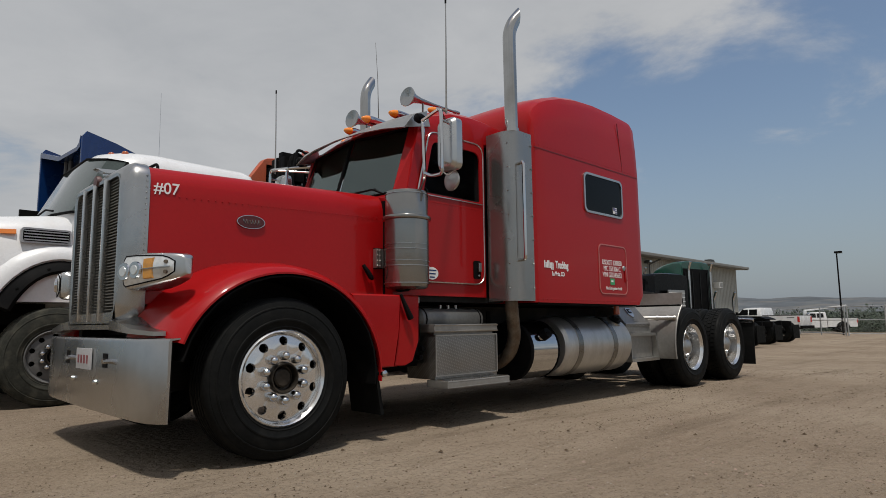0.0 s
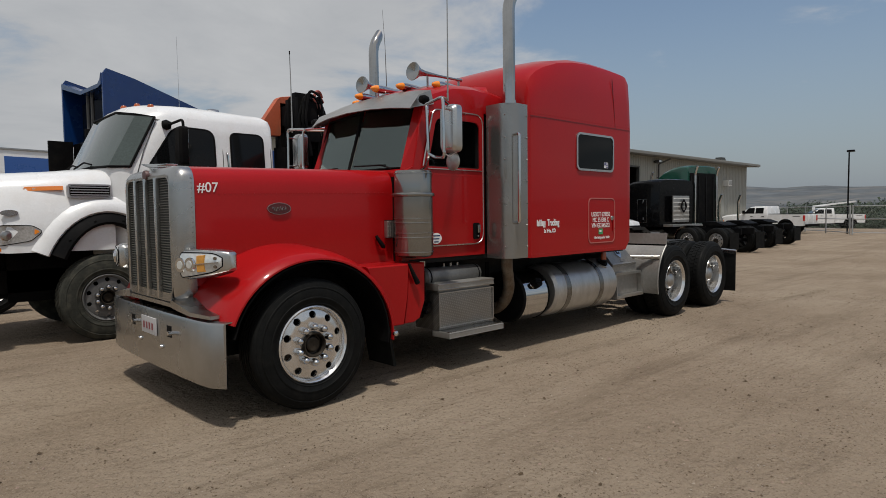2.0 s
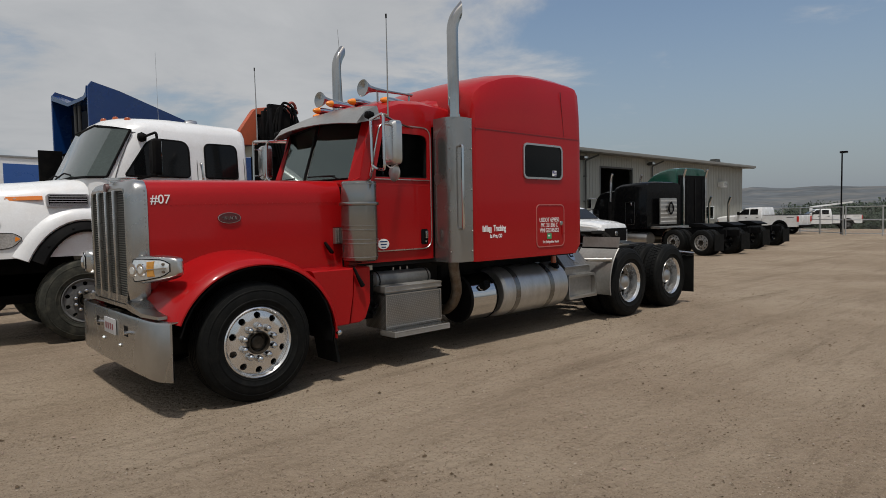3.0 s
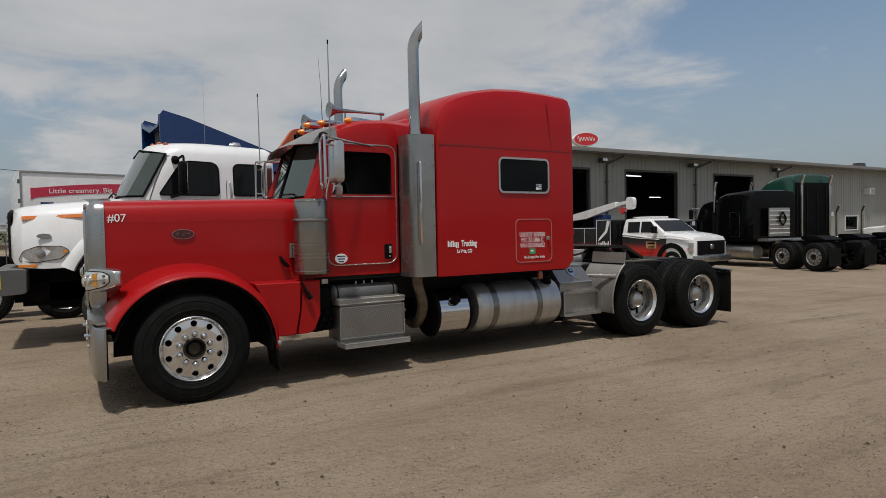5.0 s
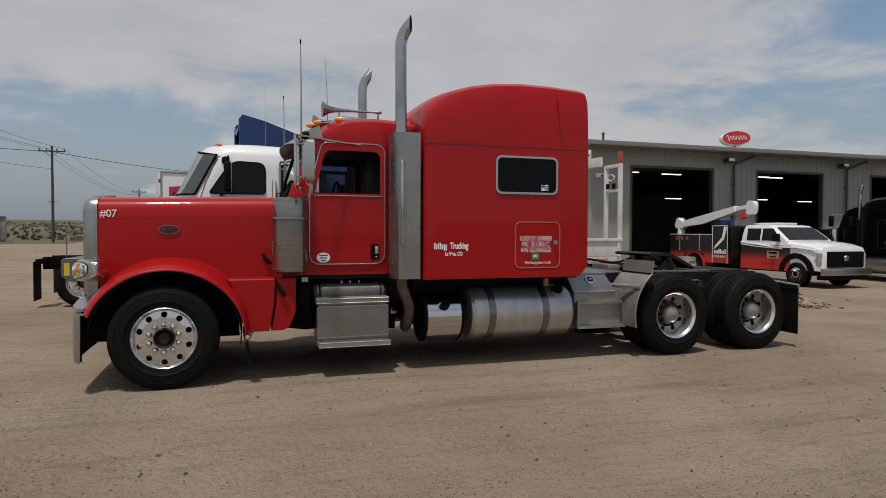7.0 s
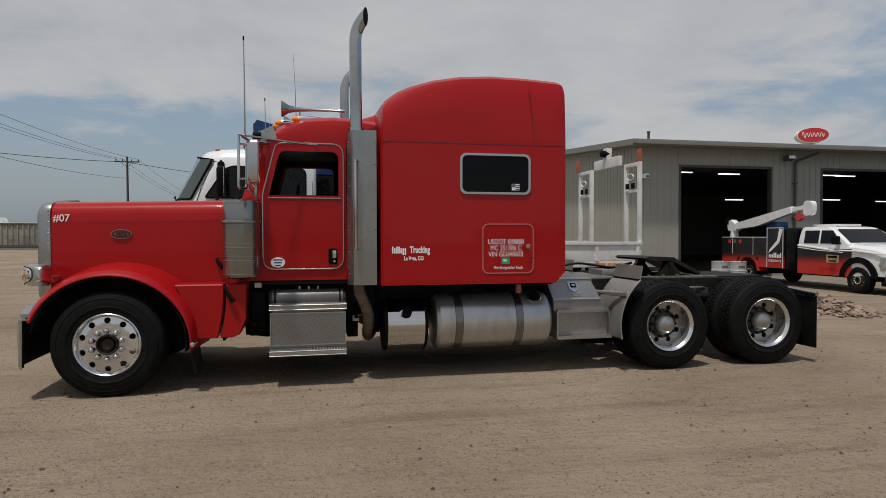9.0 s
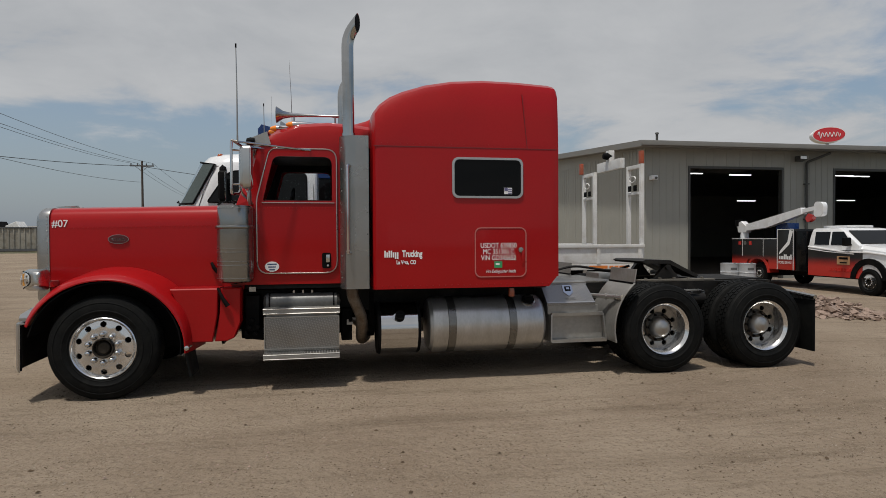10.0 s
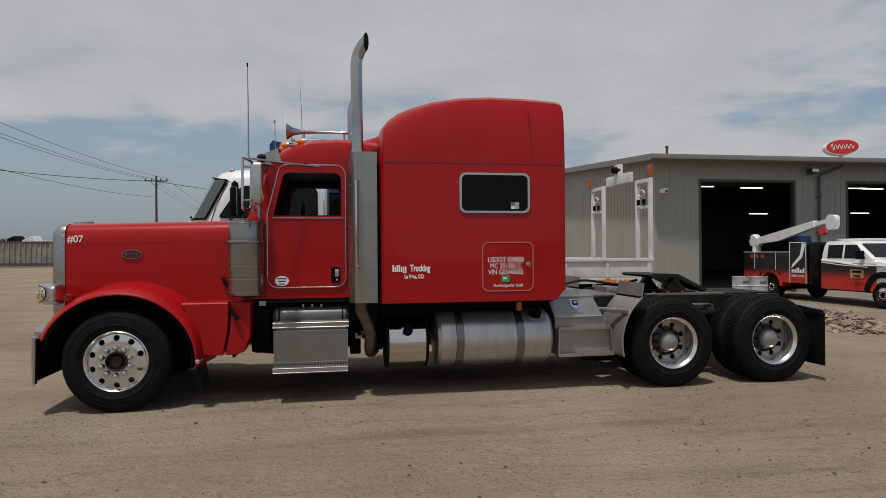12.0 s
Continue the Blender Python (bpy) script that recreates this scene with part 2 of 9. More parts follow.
TREAD = plated("aluminium tread plate", (0.235, 0.23, 0.22), 150)
WHEEL = mat("bright wheel disc", (0.72, 0.72, 0.715), 0.19, 0.86, var=0.05, scale=2, fine=14, bump=0, dirt=(0.45, 0.43, 0.40), amount=0.3)
CAN = mat("stainless canister", (0.275, 0.272, 0.26), 0.16, 0.88, var=0.06, scale=1.4, fine=9, bump=0, dirt=(0.30, 0.29, 0.27), amount=0.25)
GUARD = mat("scuffed guard steel", (0.30, 0.30, 0.292), 0.25, 0.85, var=0.10, scale=1.3, fine=3.0, bump=0.05, dirt=(0.30, 0.28, 0.25), amount=0.4)
TANK = mat("oxidised tank aluminium", (0.46, 0.455, 0.445), 0.34, 0.8, var=0.10, scale=1.5, fine=20, bump=0.002, dirt=(0.30, 0.28, 0.25), amount=0.35, stretch=(3, 1, 1))
[k for k in GUARD.node_tree.nodes if k.type == "BUMP"][0].inputs["Distance"].default_value = 0.018
STACK = mat("sooty stack chrome", (0.42, 0.415, 0.40), 0.11, 1.0, var=0.08, scale=1.4, fine=10, bump=0, dirt=(0.20, 0.17, 0.13), amount=0.4)
SCREEN = glass("windscreen pane", (0.62, 0.76, 0.71), ior=2.3, sheen=(0.74, 0.86, 0.82))
DUSTY = mat("dusty tyre rubber", (0.035, 0.036, 0.031), 0.85, var=0.25, scale=5, dirt=(0.10, 0.095, 0.075), amount=0.5, bump=0.05, spec=0.08)


def fade_material():
    """Vinyl wrap that turns from black to red towards the sill."""
    m = bpy.data.materials.new("black to red wrap")
    m.use_nodes = True
    n, link = m.node_tree.nodes, m.node_tree.links.new
    bsdf = n["Principled BSDF"]
    bsdf.inputs["Roughness"].default_value, bsdf.inputs["Coat Weight"].default_value = 0.35, 0.2
    coord, sep, rng = n.new("ShaderNodeTexCoord"), n.new("ShaderNodeSeparateXYZ"), n.new("ShaderNodeMapRange")
    tex = n.new("ShaderNodeTexNoise")
    tex.inputs["Scale"].default_value = 14.0
    add = n.new("ShaderNodeMath")
    add.operation, add.inputs[1].default_value = "MULTIPLY_ADD", 0.08
    link(coord.outputs["Object"], sep.inputs[0])
    link(coord.outputs["Object"], tex.inputs["Vector"])
    link(tex.outputs["Fac"], add.inputs[0])
    link(sep.outputs["Z"], add.inputs[2])
    rng.interpolation_type = "SMOOTHSTEP"
    rng.inputs["From Min"].default_value, rng.inputs["From Max"].default_value = 0.80, 1.18
    link(add.outputs[0], rng.inputs["Value"])
    mix = n.new("ShaderNodeMix")
    mix.data_type = "RGBA"
    mix.inputs["A"].default_value, mix.inputs["B"].default_value = (0.48, 0.025, 0.015, 1), (0.008, 0.008, 0.009, 1)
    link(rng.outputs[0], mix.inputs["Factor"])
    link(mix.outputs["Result"], bsdf.inputs["Base Color"])
    return m


FADE = fade_material()


def dirt_material(name, base, pale, dark, big=0.3, long=(1, 1, 1)):
    m = bpy.data.materials.new(name)
    m.use_nodes = True
    n, link = m.node_tree.nodes, m.node_tree.links.new
    bsdf = n["Principled BSDF"]
    bsdf.inputs["Roughness"].default_value = 0.95
    bsdf.inputs["Specular IOR Level"].default_value = 0.15
    coord = n.new("ShaderNodeTexCoord")

    def tex(scale, detail, stretch=(1, 1, 1), rough=0.6):
        mp = n.new("ShaderNodeMapping")
        mp.inputs["Scale"].default_value = stretch
        mp.inputs["Rotation"].default_value = (0, 0, radians(2))
        link(coord.outputs["Object"], mp.inputs["Vector"])
        t = n.new("ShaderNodeTexNoise")
        t.inputs["Scale"].default_value, t.inputs["Detail"].default_value, t.inputs["Roughness"].default_value = scale, detail, rough
        link(mp.outputs[0], t.inputs["Vector"])
        return t.outputs["Fac"]

    def step(v, lo, hi, top=1.0):
        r = n.new("ShaderNodeMapRange")
        r.interpolation_type = "SMOOTHSTEP"
        r.inputs["From Min"].default_value, r.inputs["From Max"].default_value, r.inputs["To Max"].default_value = lo, hi, top
        link(v, r.inputs["Value"])
        return r.outputs[0]

    def blend(f, a, b):
        x = n.new("ShaderNodeMix")
        x.data_type = "RGBA"
        link(f, x.inputs["Factor"])
        for key, v in (("A", a), ("B", b)):
            if isinstance(v, tuple):
                x.inputs[key].default_value = (*v, 1)
            else:
                link(v, x.inputs[key])
        return x.outputs["Result"]

    c = blend(step(tex(big, 6, long), 0.36, 0.7), base, pale)
    c = blend(step(tex(1.0, 7, (0.10, 1.6, 1), 0.7), 0.50, 0.70, 0.55), c, dark)
    c = blend(step(tex(2.6, 9, (0.30, 1.7, 1), 0.75), 0.50, 0.64, 0.42), c, dark)
    c = blend(step(tex(11, 9, rough=0.85), 0.52, 0.66, 0.42), c, dark)
    c = blend(step(tex(5.5, 9, rough=0.8), 0.53, 0.60, 0.45), c, pale)
    c = blend(step(tex(38, 6, rough=0.8), 0.55, 0.60, 0.9), c, dark)
    c = blend(step(tex(95, 4, rough=0.75), 0.545, 0.60, 0.85), c, pale)
    link(c, bsdf.inputs["Base Color"])
    b1 = n.new("ShaderNodeBump")
    b1.inputs["Strength"].default_value, b1.inputs["Distance"].default_value = 1.0, 0.055
    link(tex(14, 9), b1.inputs["Height"])
    b2 = n.new("ShaderNodeBump")
    b2.inputs["Strength"].default_value, b2.inputs["Distance"].default_value = 0.9, 0.008
    link(tex(90, 5), b2.inputs["Height"])
    link(b1.outputs[0], b2.inputs["Normal"])
    link(b2.outputs[0], bsdf.inputs["Normal"])
    return m


DIRT = dirt_material("packed dirt", (0.222, 0.170, 0.122), (0.312, 0.253, 0.188), (0.118, 0.085, 0.058))
GRASS = dirt_material("dry pasture", (0.07, 0.075, 0.042), (0.16, 0.14, 0.095), (0.04, 0.05, 0.027), 0.05, (0.35, 1.2, 1))
# blue-grey base: the haze of distance is mixed into the ridge's colour
RANGE = mat("haze-tinted rangeland", (0.095, 0.105, 0.115), 0.95, var=0.28, scale=0.006, fine=0.03, bump=0, dirt=(0.165, 0.16, 0.15), amount=0.7, stretch=(1, 1, 4), spec=0.05)
CLOD = mat("dark clods", (0.095, 0.068, 0.045), 0.95, var=0.4, scale=1.3, fine=9, spec=0.1)
STONE = mat("pebbles", (0.30, 0.255, 0.21), 0.9, var=0.4, scale=1.1, fine=9)
RUBBLE = mat("pinkish rubble", (0.27, 0.195, 0.155), 0.9, var=0.3, scale=2, dirt=(0.26, 0.2, 0.15), amount=0.5)
LEAF = mat("tree foliage", (0.022, 0.037, 0.018), 0.7, var=0.4, scale=0.6, fine=5)
BARK = mat("tree bark", (0.09, 0.07, 0.05), 0.9, var=0.3)


# ---- shaping helpers ----
def empty(name, m, label, category, group="", kind=""):
    ob = new(name)
    ob.empty_display_size = 0.2
    ob.matrix_basis = m
    return tagged(ob, label, category, group, kind)


def to_mesh(name, bm, material, sharp=32):
    bmesh.ops.recalc_face_normals(bm, faces=bm.faces)
    me = bpy.data.meshes.new(name)
    bm.to_mesh(me)
    bm.free()
    me.materials.append(material)
    me.polygons.foreach_set("use_smooth", [True] * len(me.polygons))
    me.set_sharp_from_angle(angle=radians(sharp))
    return me


def part(name, bm, material, parent, label="", sharp=32):
    ob = new(name, to_mesh(name, bm, material, sharp))
    ob.parent = parent
    return tagged(ob, label)


def thing(name, bm, material, label, category, group="", kind="", m=None, sharp=32):
    ob = new(name, to_mesh(name, bm, material, sharp))
    if m is not None:
        ob.matrix_basis = m
    return tagged(ob, label, category, group, kind)


def B():
    return bmesh.new()


def box(bm, x0, x1, y0, y1, z0, z1, bev=0.0):
    vs = [bm.verts.new((x, y, z)) for x in (x0, x1) for y in (y0, y1) for z in (z0, z1)]
    fs = [bm.faces.new([vs[i] for i in q]) for q in ((0, 1, 3, 2), (4, 6, 7, 5), (0, 4, 5, 1), (2, 3, 7, 6), (0, 2, 6, 4), (1, 5, 7, 3))]
    if bev:
        es = list({e for f in fs for e in f.edges})
        bmesh.ops.bevel(bm, geom=es, offset=bev, segments=2, profile=0.7, affect="EDGES")
    return bm


def cyl(bm, p, q, r, r2=None, n=16, cap=True):
    p, q = Vector(p), Vector(q)
    r2 = r if r2 is None else r2
    d = (q - p).normalized()
    u = d.orthogonal().normalized()
    v = d.cross(u)
    loops = []
    for c, rad in ((p, r), (q, r2)):
        loops.append([bm.verts.new(c + rad * (math.cos(a) * u + math.sin(a) * v)) for a in (2 * math.pi * i / n for i in range(n))])
    for i in range(n):
        bm.faces.new((loops[0][i], loops[0][(i + 1) % n], loops[1][(i + 1) % n], loops[1][i]))
    if cap:
        bm.faces.new(loops[0])
        bm.faces.new(loops[1])
    return bm


def tube(bm, pts, r, n=8, cap=True):
    pts = [Vector(p) for p in pts]
    loops, u = [], None
    for i, p in enumerate(pts):
        d = (pts[min(i + 1, len(pts) - 1)] - pts[max(i - 1, 0)]).normalized()
        u = d.orthogonal().normalized() if u is None else (u - d * u.dot(d)).normalized()
        v = d.cross(u)
        rad = r[i] if isinstance(r, (list, tuple)) else r
        loops.append([bm.verts.new(p + rad * (math.cos(a) * u + math.sin(a) * v)) for a in (2 * math.pi * k / n for k in range(n))])
    for a, b in zip(loops, loops[1:]):
        for i in range(n):
            bm.faces.new((a[i], a[(i + 1) % n], b[(i + 1) % n], b[i]))
    if cap:
        bm.faces.new(loops[0])
        bm.faces.new(loops[-1])
    return bm


def bend(pts, r=0.05, k=5):
    """A polyline with its corners rounded."""
    pts = [Vector(p) for p in pts]
    out = [pts[0]]
    for a, b, c in zip(pts, pts[1:], pts[2:]):
        ra = min(r, (b - a).length * 0.45, (c - b).length * 0.45)
        p, q = b + (a - b).normalized() * ra, b + (c - b).normalized() * ra
        out += [(1 - t) ** 2 * p + 2 * t * (1 - t) * b + t * t * q for t in (i / k for i in range(k + 1))]
    return out + [pts[-1]]


def loft(bm, loops, closed=True, cap=(True, True)):
    rows = [[bm.verts.new(p) for p in loop] for loop in loops]
    n = len(rows[0])
    for a, b in zip(rows, rows[1:]):
        for i in range(n if closed else n - 1):
            bm.faces.new((a[i], a[(i + 1) % n], b[(i + 1) % n], b[i]))
    if closed and cap[0]:
        bm.faces.new(rows[0])
    if closed and cap[1]:
        bm.faces.new(rows[-1])
    return bm


def rrect(cx, cy, hx, hy, r, k=4):
    """A rounded rectangle in a plane, as 2D points."""
    pts = []
    for sx, sy, a0 in ((1, 1, 0), (-1, 1, 90), (-1, -1, 180), (1, -1, 270)):
        for i in range(k + 1):
            a = radians(a0 + 90 * i / k)
            pts.append((cx + sx * (hx - r) + r * math.cos(a), cy + sy * (hy - r) + r * math.sin(a)))
    return pts


def round_poly(pts, r, k=4):
    """A closed polygon with rounded corners, as 2D points. r: one radius, or one a corner."""
    out, n = [], len(pts)
    for i in range(n):
        a, b, c = (Vector(pts[j % n]) for j in (i - 1, i, i + 1))
        rr = r[i] if isinstance(r, (list, tuple)) else r
        rr = min(rr, (a - b).length * 0.45, (c - b).length * 0.45)
        p, q = b + (a - b).normalized() * rr, b + (c - b).normalized() * rr
        out += [tuple((1 - t) ** 2 * p + 2 * t * (1 - t) * b + t * t * q) for t in (j / k for j in range(k + 1))]
    return out


def xz(pts, y):
    return [(p[0], y, p[1]) for p in pts]


def yz(pts, x):
    return [(x, p[0], p[1]) for p in pts]


def xy(pts, z):
    return [(p[0], p[1], z) for p in pts]


def prism(bm, pts, plane, a, b, bev=0.0):
    put = {"xz": xz, "yz": yz, "xy": xy}[plane]
    if not bev:
        return loft(bm, [put(pts, a), put(pts, b)])
    c = [sum(p[i] for p in pts) / len(pts) for i in (0, 1)]

    def shrink(d):
        ext = max(max(abs(p[0] - c[0]), abs(p[1] - c[1])) for p in pts)
        f = 1 - d / ext
        return [(c[0] + (p[0] - c[0]) * f, c[1] + (p[1] - c[1]) * f) for p in pts]

    s = 1 if b > a else -1
    return loft(bm, [put(shrink(bev), a), put(pts, a + s * bev), put(pts, b - s * bev), put(shrink(bev), b)])


def ring(bm, outer, inner, plane, a, b):
    """A plate with a hole: two loops with as many points each."""
    put = {"xz": xz, "yz": yz, "xy": xy}[plane]
    rows = [[bm.verts.new(p) for p in put(q, d)] for q, d in ((outer, a), (outer, b), (inner, b), (inner, a))]
    n = len(outer)
    for k in range(4):
        s, t = rows[k], rows[(k + 1) % 4]
        for i in range(n):
            bm.faces.new((s[i], s[(i + 1) % n], t[(i + 1) % n], t[i]))
    return bm


def lathe(bm, profile, c, axis="y", n=32):
    """profile: (radius, place along the axis) pairs, turned about the axis through c."""
    rows = []
    for r, h in profile:
        row = []
        for i in range(n):
            a = 2 * math.pi * i / n
            p, q = r * math.cos(a), r * math.sin(a)
            d = {"x": (h, p, q), "y": (p, h, q), "z": (p, q, h)}[axis]
            row.append(bm.verts.new((c[0] + d[0], c[1] + d[1], c[2] + d[2])))
        rows.append(row)
    for s, t in zip(rows, rows[1:]):
        for i in range(n):
            bm.faces.new((s[i], s[(i + 1) % n], t[(i + 1) % n], t[i]))
    return bm


def rivets(bm, a, b, count, out, r=0.008):
    a, b, out = Vector(a), Vector(b), Vector(out)
    for i in range(count):
        p = a.lerp(b, i / max(1, count - 1))
        cyl(bm, p, p + out * 0.006, r, r * 0.6, 6)
    return bm


def lettering(name, body, size, m, material, parent, align="CENTER", extrude=0.001, label="", wide=1.0, shear=0.0, bold=0.0):
    """Flat letters turned into a mesh, lying in the plane of m."""
    cu = bpy.data.curves.new(name, "FONT")
    cu.body, cu.size, cu.align_x, cu.align_y, cu.extrude, cu.shear = body, size, align, "CENTER", extrude, shear
    cu.offset = bold
    tmp = bpy.data.objects.new(name, cu)
    scene.collection.objects.link(tmp)
    me = bpy.data.meshes.new_from_object(tmp.evaluated_get(bpy.context.evaluated_depsgraph_get()))
    bpy.data.objects.remove(tmp)
    bpy.data.curves.remove(cu)
    me.transform(m @ Matrix.Diagonal((wide, 1, 1, 1)))
    me.materials.clear()
    me.materials.append(material)
    ob = new(name, me)
    ob.parent = parent
    return tagged(ob, label)


def side_text(x, y, z):
    """The pose of letters on a face that looks to -y, reading along +x."""
    return pose(x, y, z, 90, 0, 0)

# ---- setting ----
def ground_height(x, y):
    far = math.hypot(x - 2, y + 3)
    h = -0.2 * min(1.0, max(0.0, (x - 9) / 9)) if x > 9 else 0.0
    h += 0.018 * noise.noise((x * 0.5, y * 0.9, 0.3)) * min(1.0, max(0.0, (abs(y) - 1.4))) if far < 60 else 0
    # pasture that rises beyond the yard
    d = y * 0.95 - x * 0.3
    if d > 80:
        h += 9.0 * min(1.0, (d - 80) / 420) ** 1.2
    if x > 60:
        h -= 2.0 * min(1.0, (x - 60) / 80)
    return h


def spaced(lo, hi, mid0, mid1, fine, grow=1.13):
    out = [mid0 + fine * i for i in range(int((mid1 - mid0) / fine) + 1)]
    s, v = fine, out[-1]
    while v < hi:
        s *= grow
        v += s
        out.append(min(v, hi))
    s, v = fine, out[0]
    while v > lo:
        s *= grow
        v -= s
        out.insert(0, max(v, lo))
    return out


def build_ground():
    xs = spaced(-2600, 2600, -6, 11, 0.11)
    ys = spaced(-2600, 2600, -9, 4, 0.09)
    verts = []
    for y in ys:
        for x in xs:
            h = ground_height(x, y)
            if -8 < x < 14 and -10 < y < 6:
                # wheel ruts along the yard and small clods
                h += 0.010 * noise.noise((x * 0.25, y * 2.2, 4.0)) + 0.006 * noise.noise((x * 1.7, y * 2.5, 9.0))
                h += 0.007 * max(0.0, noise.noise((x * 5.0, y * 5.0, 2.0)) - 0.15)
            verts.append((x, y, h))
    w = len(xs)
    faces = [(j * w + i, j * w + i + 1, (j + 1) * w + i + 1, (j + 1) * w + i) for j in range(len(ys) - 1) for i in range(w - 1)]
    me = bpy.data.meshes.new("ground")
    me.from_pydata(verts, [], faces)
    me.materials.append(DIRT)
    me.materials.append(GRASS)
    idx = []
    for f in faces:
        x = sum(verts[k][0] for k in f) / 4
        y = sum(verts[k][1] for k in f) / 4
        wob = 6 * noise.noise((x * 0.03, y * 0.03, 0))
        idx.append(1 if (y * 0.95 - x * 0.3 + wob > 82 or x > 78 + wob or x < -95 or y < -60) else 0)
    me.polygons.foreach_set("material_index", idx)
    me.polygons.foreach_set("use_smooth", [True] * len(faces))
    ob = new("ground", me)
    return tagged(ob, "packed tan dirt yard with gravel, ruts and dry grass beyond", "ground", kind="structure")


build_ground()


def build_pebbles(name, label, material, seed, count, size):
    """Loose bits strewn in drifts over the yard before the truck."""
    rng = random.Random(seed)
    verts, faces = [], []
    while len(faces) < count * 4:
        x = rng.uniform(-6.0, 11.0)
        y = -7.2 + 6.6 * rng.random() ** 0.8 if rng.random() < 0.85 else rng.uniform(-1, 3)
        if noise.noise((x * 0.35, y * 1.4, seed)) + 0.5 * noise.noise((x * 2.0, y * 4.0, seed)) < rng.uniform(-0.5, 0.4):
            continue
        s = size * (0.35 + rng.random() ** 4)
        z = ground_height(x, y) + s * 0.3
        a, k = rng.uniform(0, 6.3), len(verts)
        ca, sa = math.cos(a), math.sin(a)
        for p in ((1, 0, 0), (0, 1, 0), (-1, 0.2, 0), (0.1, -1, 0), (0.2, 0.1, 0.8)):
            px, py = p[0] * s * rng.uniform(0.8, 1.7), p[1] * s * rng.uniform(0.7, 1.2)
            verts.append((x + px * ca - py * sa, y + px * sa + py * ca, z + p[2] * s))
        faces += [(k, k + 1, k + 4), (k + 1, k + 2, k + 4), (k + 2, k + 3, k + 4), (k + 3, k, k + 4)]
    me = bpy.data.meshes.new(name)
    me.from_pydata(verts, [], faces)
    me.materials.append(material)
    tagged(new(name, me), label, "gravel", kind="stuff")


build_pebbles("gravel", "loose pale pebbles scattered on the dirt", STONE, 4, 15000, 0.0056)
build_pebbles("stones", "warm tan stones lying on the dirt", RUBBLE, 6, 2600, 0.0105)
build_pebbles("large_clods", "larger dark crumbs of trodden earth", CLOD, 7, 1600, 0.013)
build_pebbles("clods", "small dark clods of earth strewn over the yard", CLOD, 5, 30000, 0.0062)


def build_hills():
    bm = B()
    rows = []
    for k, (r, h) in enumerate(((900, -3), (1300, 16), (1700, 38), (2050, 66), (2400, 40))):
        row = []
        for i in range(121):
            a = radians(-75 + 110 * i / 120)
            hh = h + (18 * noise.noise((a * 5, k * 0.6, 0)) + 7 * noise.noise((a * 21, k, 3))) * (h > 0)
            fade = min(1.0, max(0.0, (35 - math.degrees(a)) / 14))
            row.append((r * math.cos(a), r * math.sin(a), hh * fade - 4 * (1 - fade)))
        rows.append(row)
    loft(bm, rows, closed=False)
    thing("hills", bm, RANGE, "long low ridge of dry rangeland, distance haze in its colour", "hills", kind="backdrop", sharp=180)


build_hills()

FRONT, LEFT, RIGHT, DEEP, EAVE = 15.5, 14.9, 53.0, 42.0, 5.15
BAYS = [(16.85, 21.3, 4.52), (23.75, 27.9, 4.52), (31.0, 34.9, 4.52)]


def panel_wall(name, label, spans, y, thick, ribs, axis="x"):
    """A wall of steel siding: spans of (from, to, low, high), with upright ribs."""
    bm = B()
    for a, b, z0, z1 in spans:
        if axis == "x":
            box(bm, a, b, y, y + thick, z0, z1)
        else:
            box(bm, y, y + thick, a, b, z0, z1)
        s = math.ceil(a / ribs) * ribs
        while s < b - 0.05:
            if axis == "x":
                box(bm, s, s + 0.05, y - 0.012, y - 0.0005, z0, z1)
            else:
                box(bm, y - 0.012, y - 0.0005, s, s + 0.05, z0, z1)
            s += ribs
    return thing(name, bm, SIDING, label, "wall", kind="structure", sharp=20)


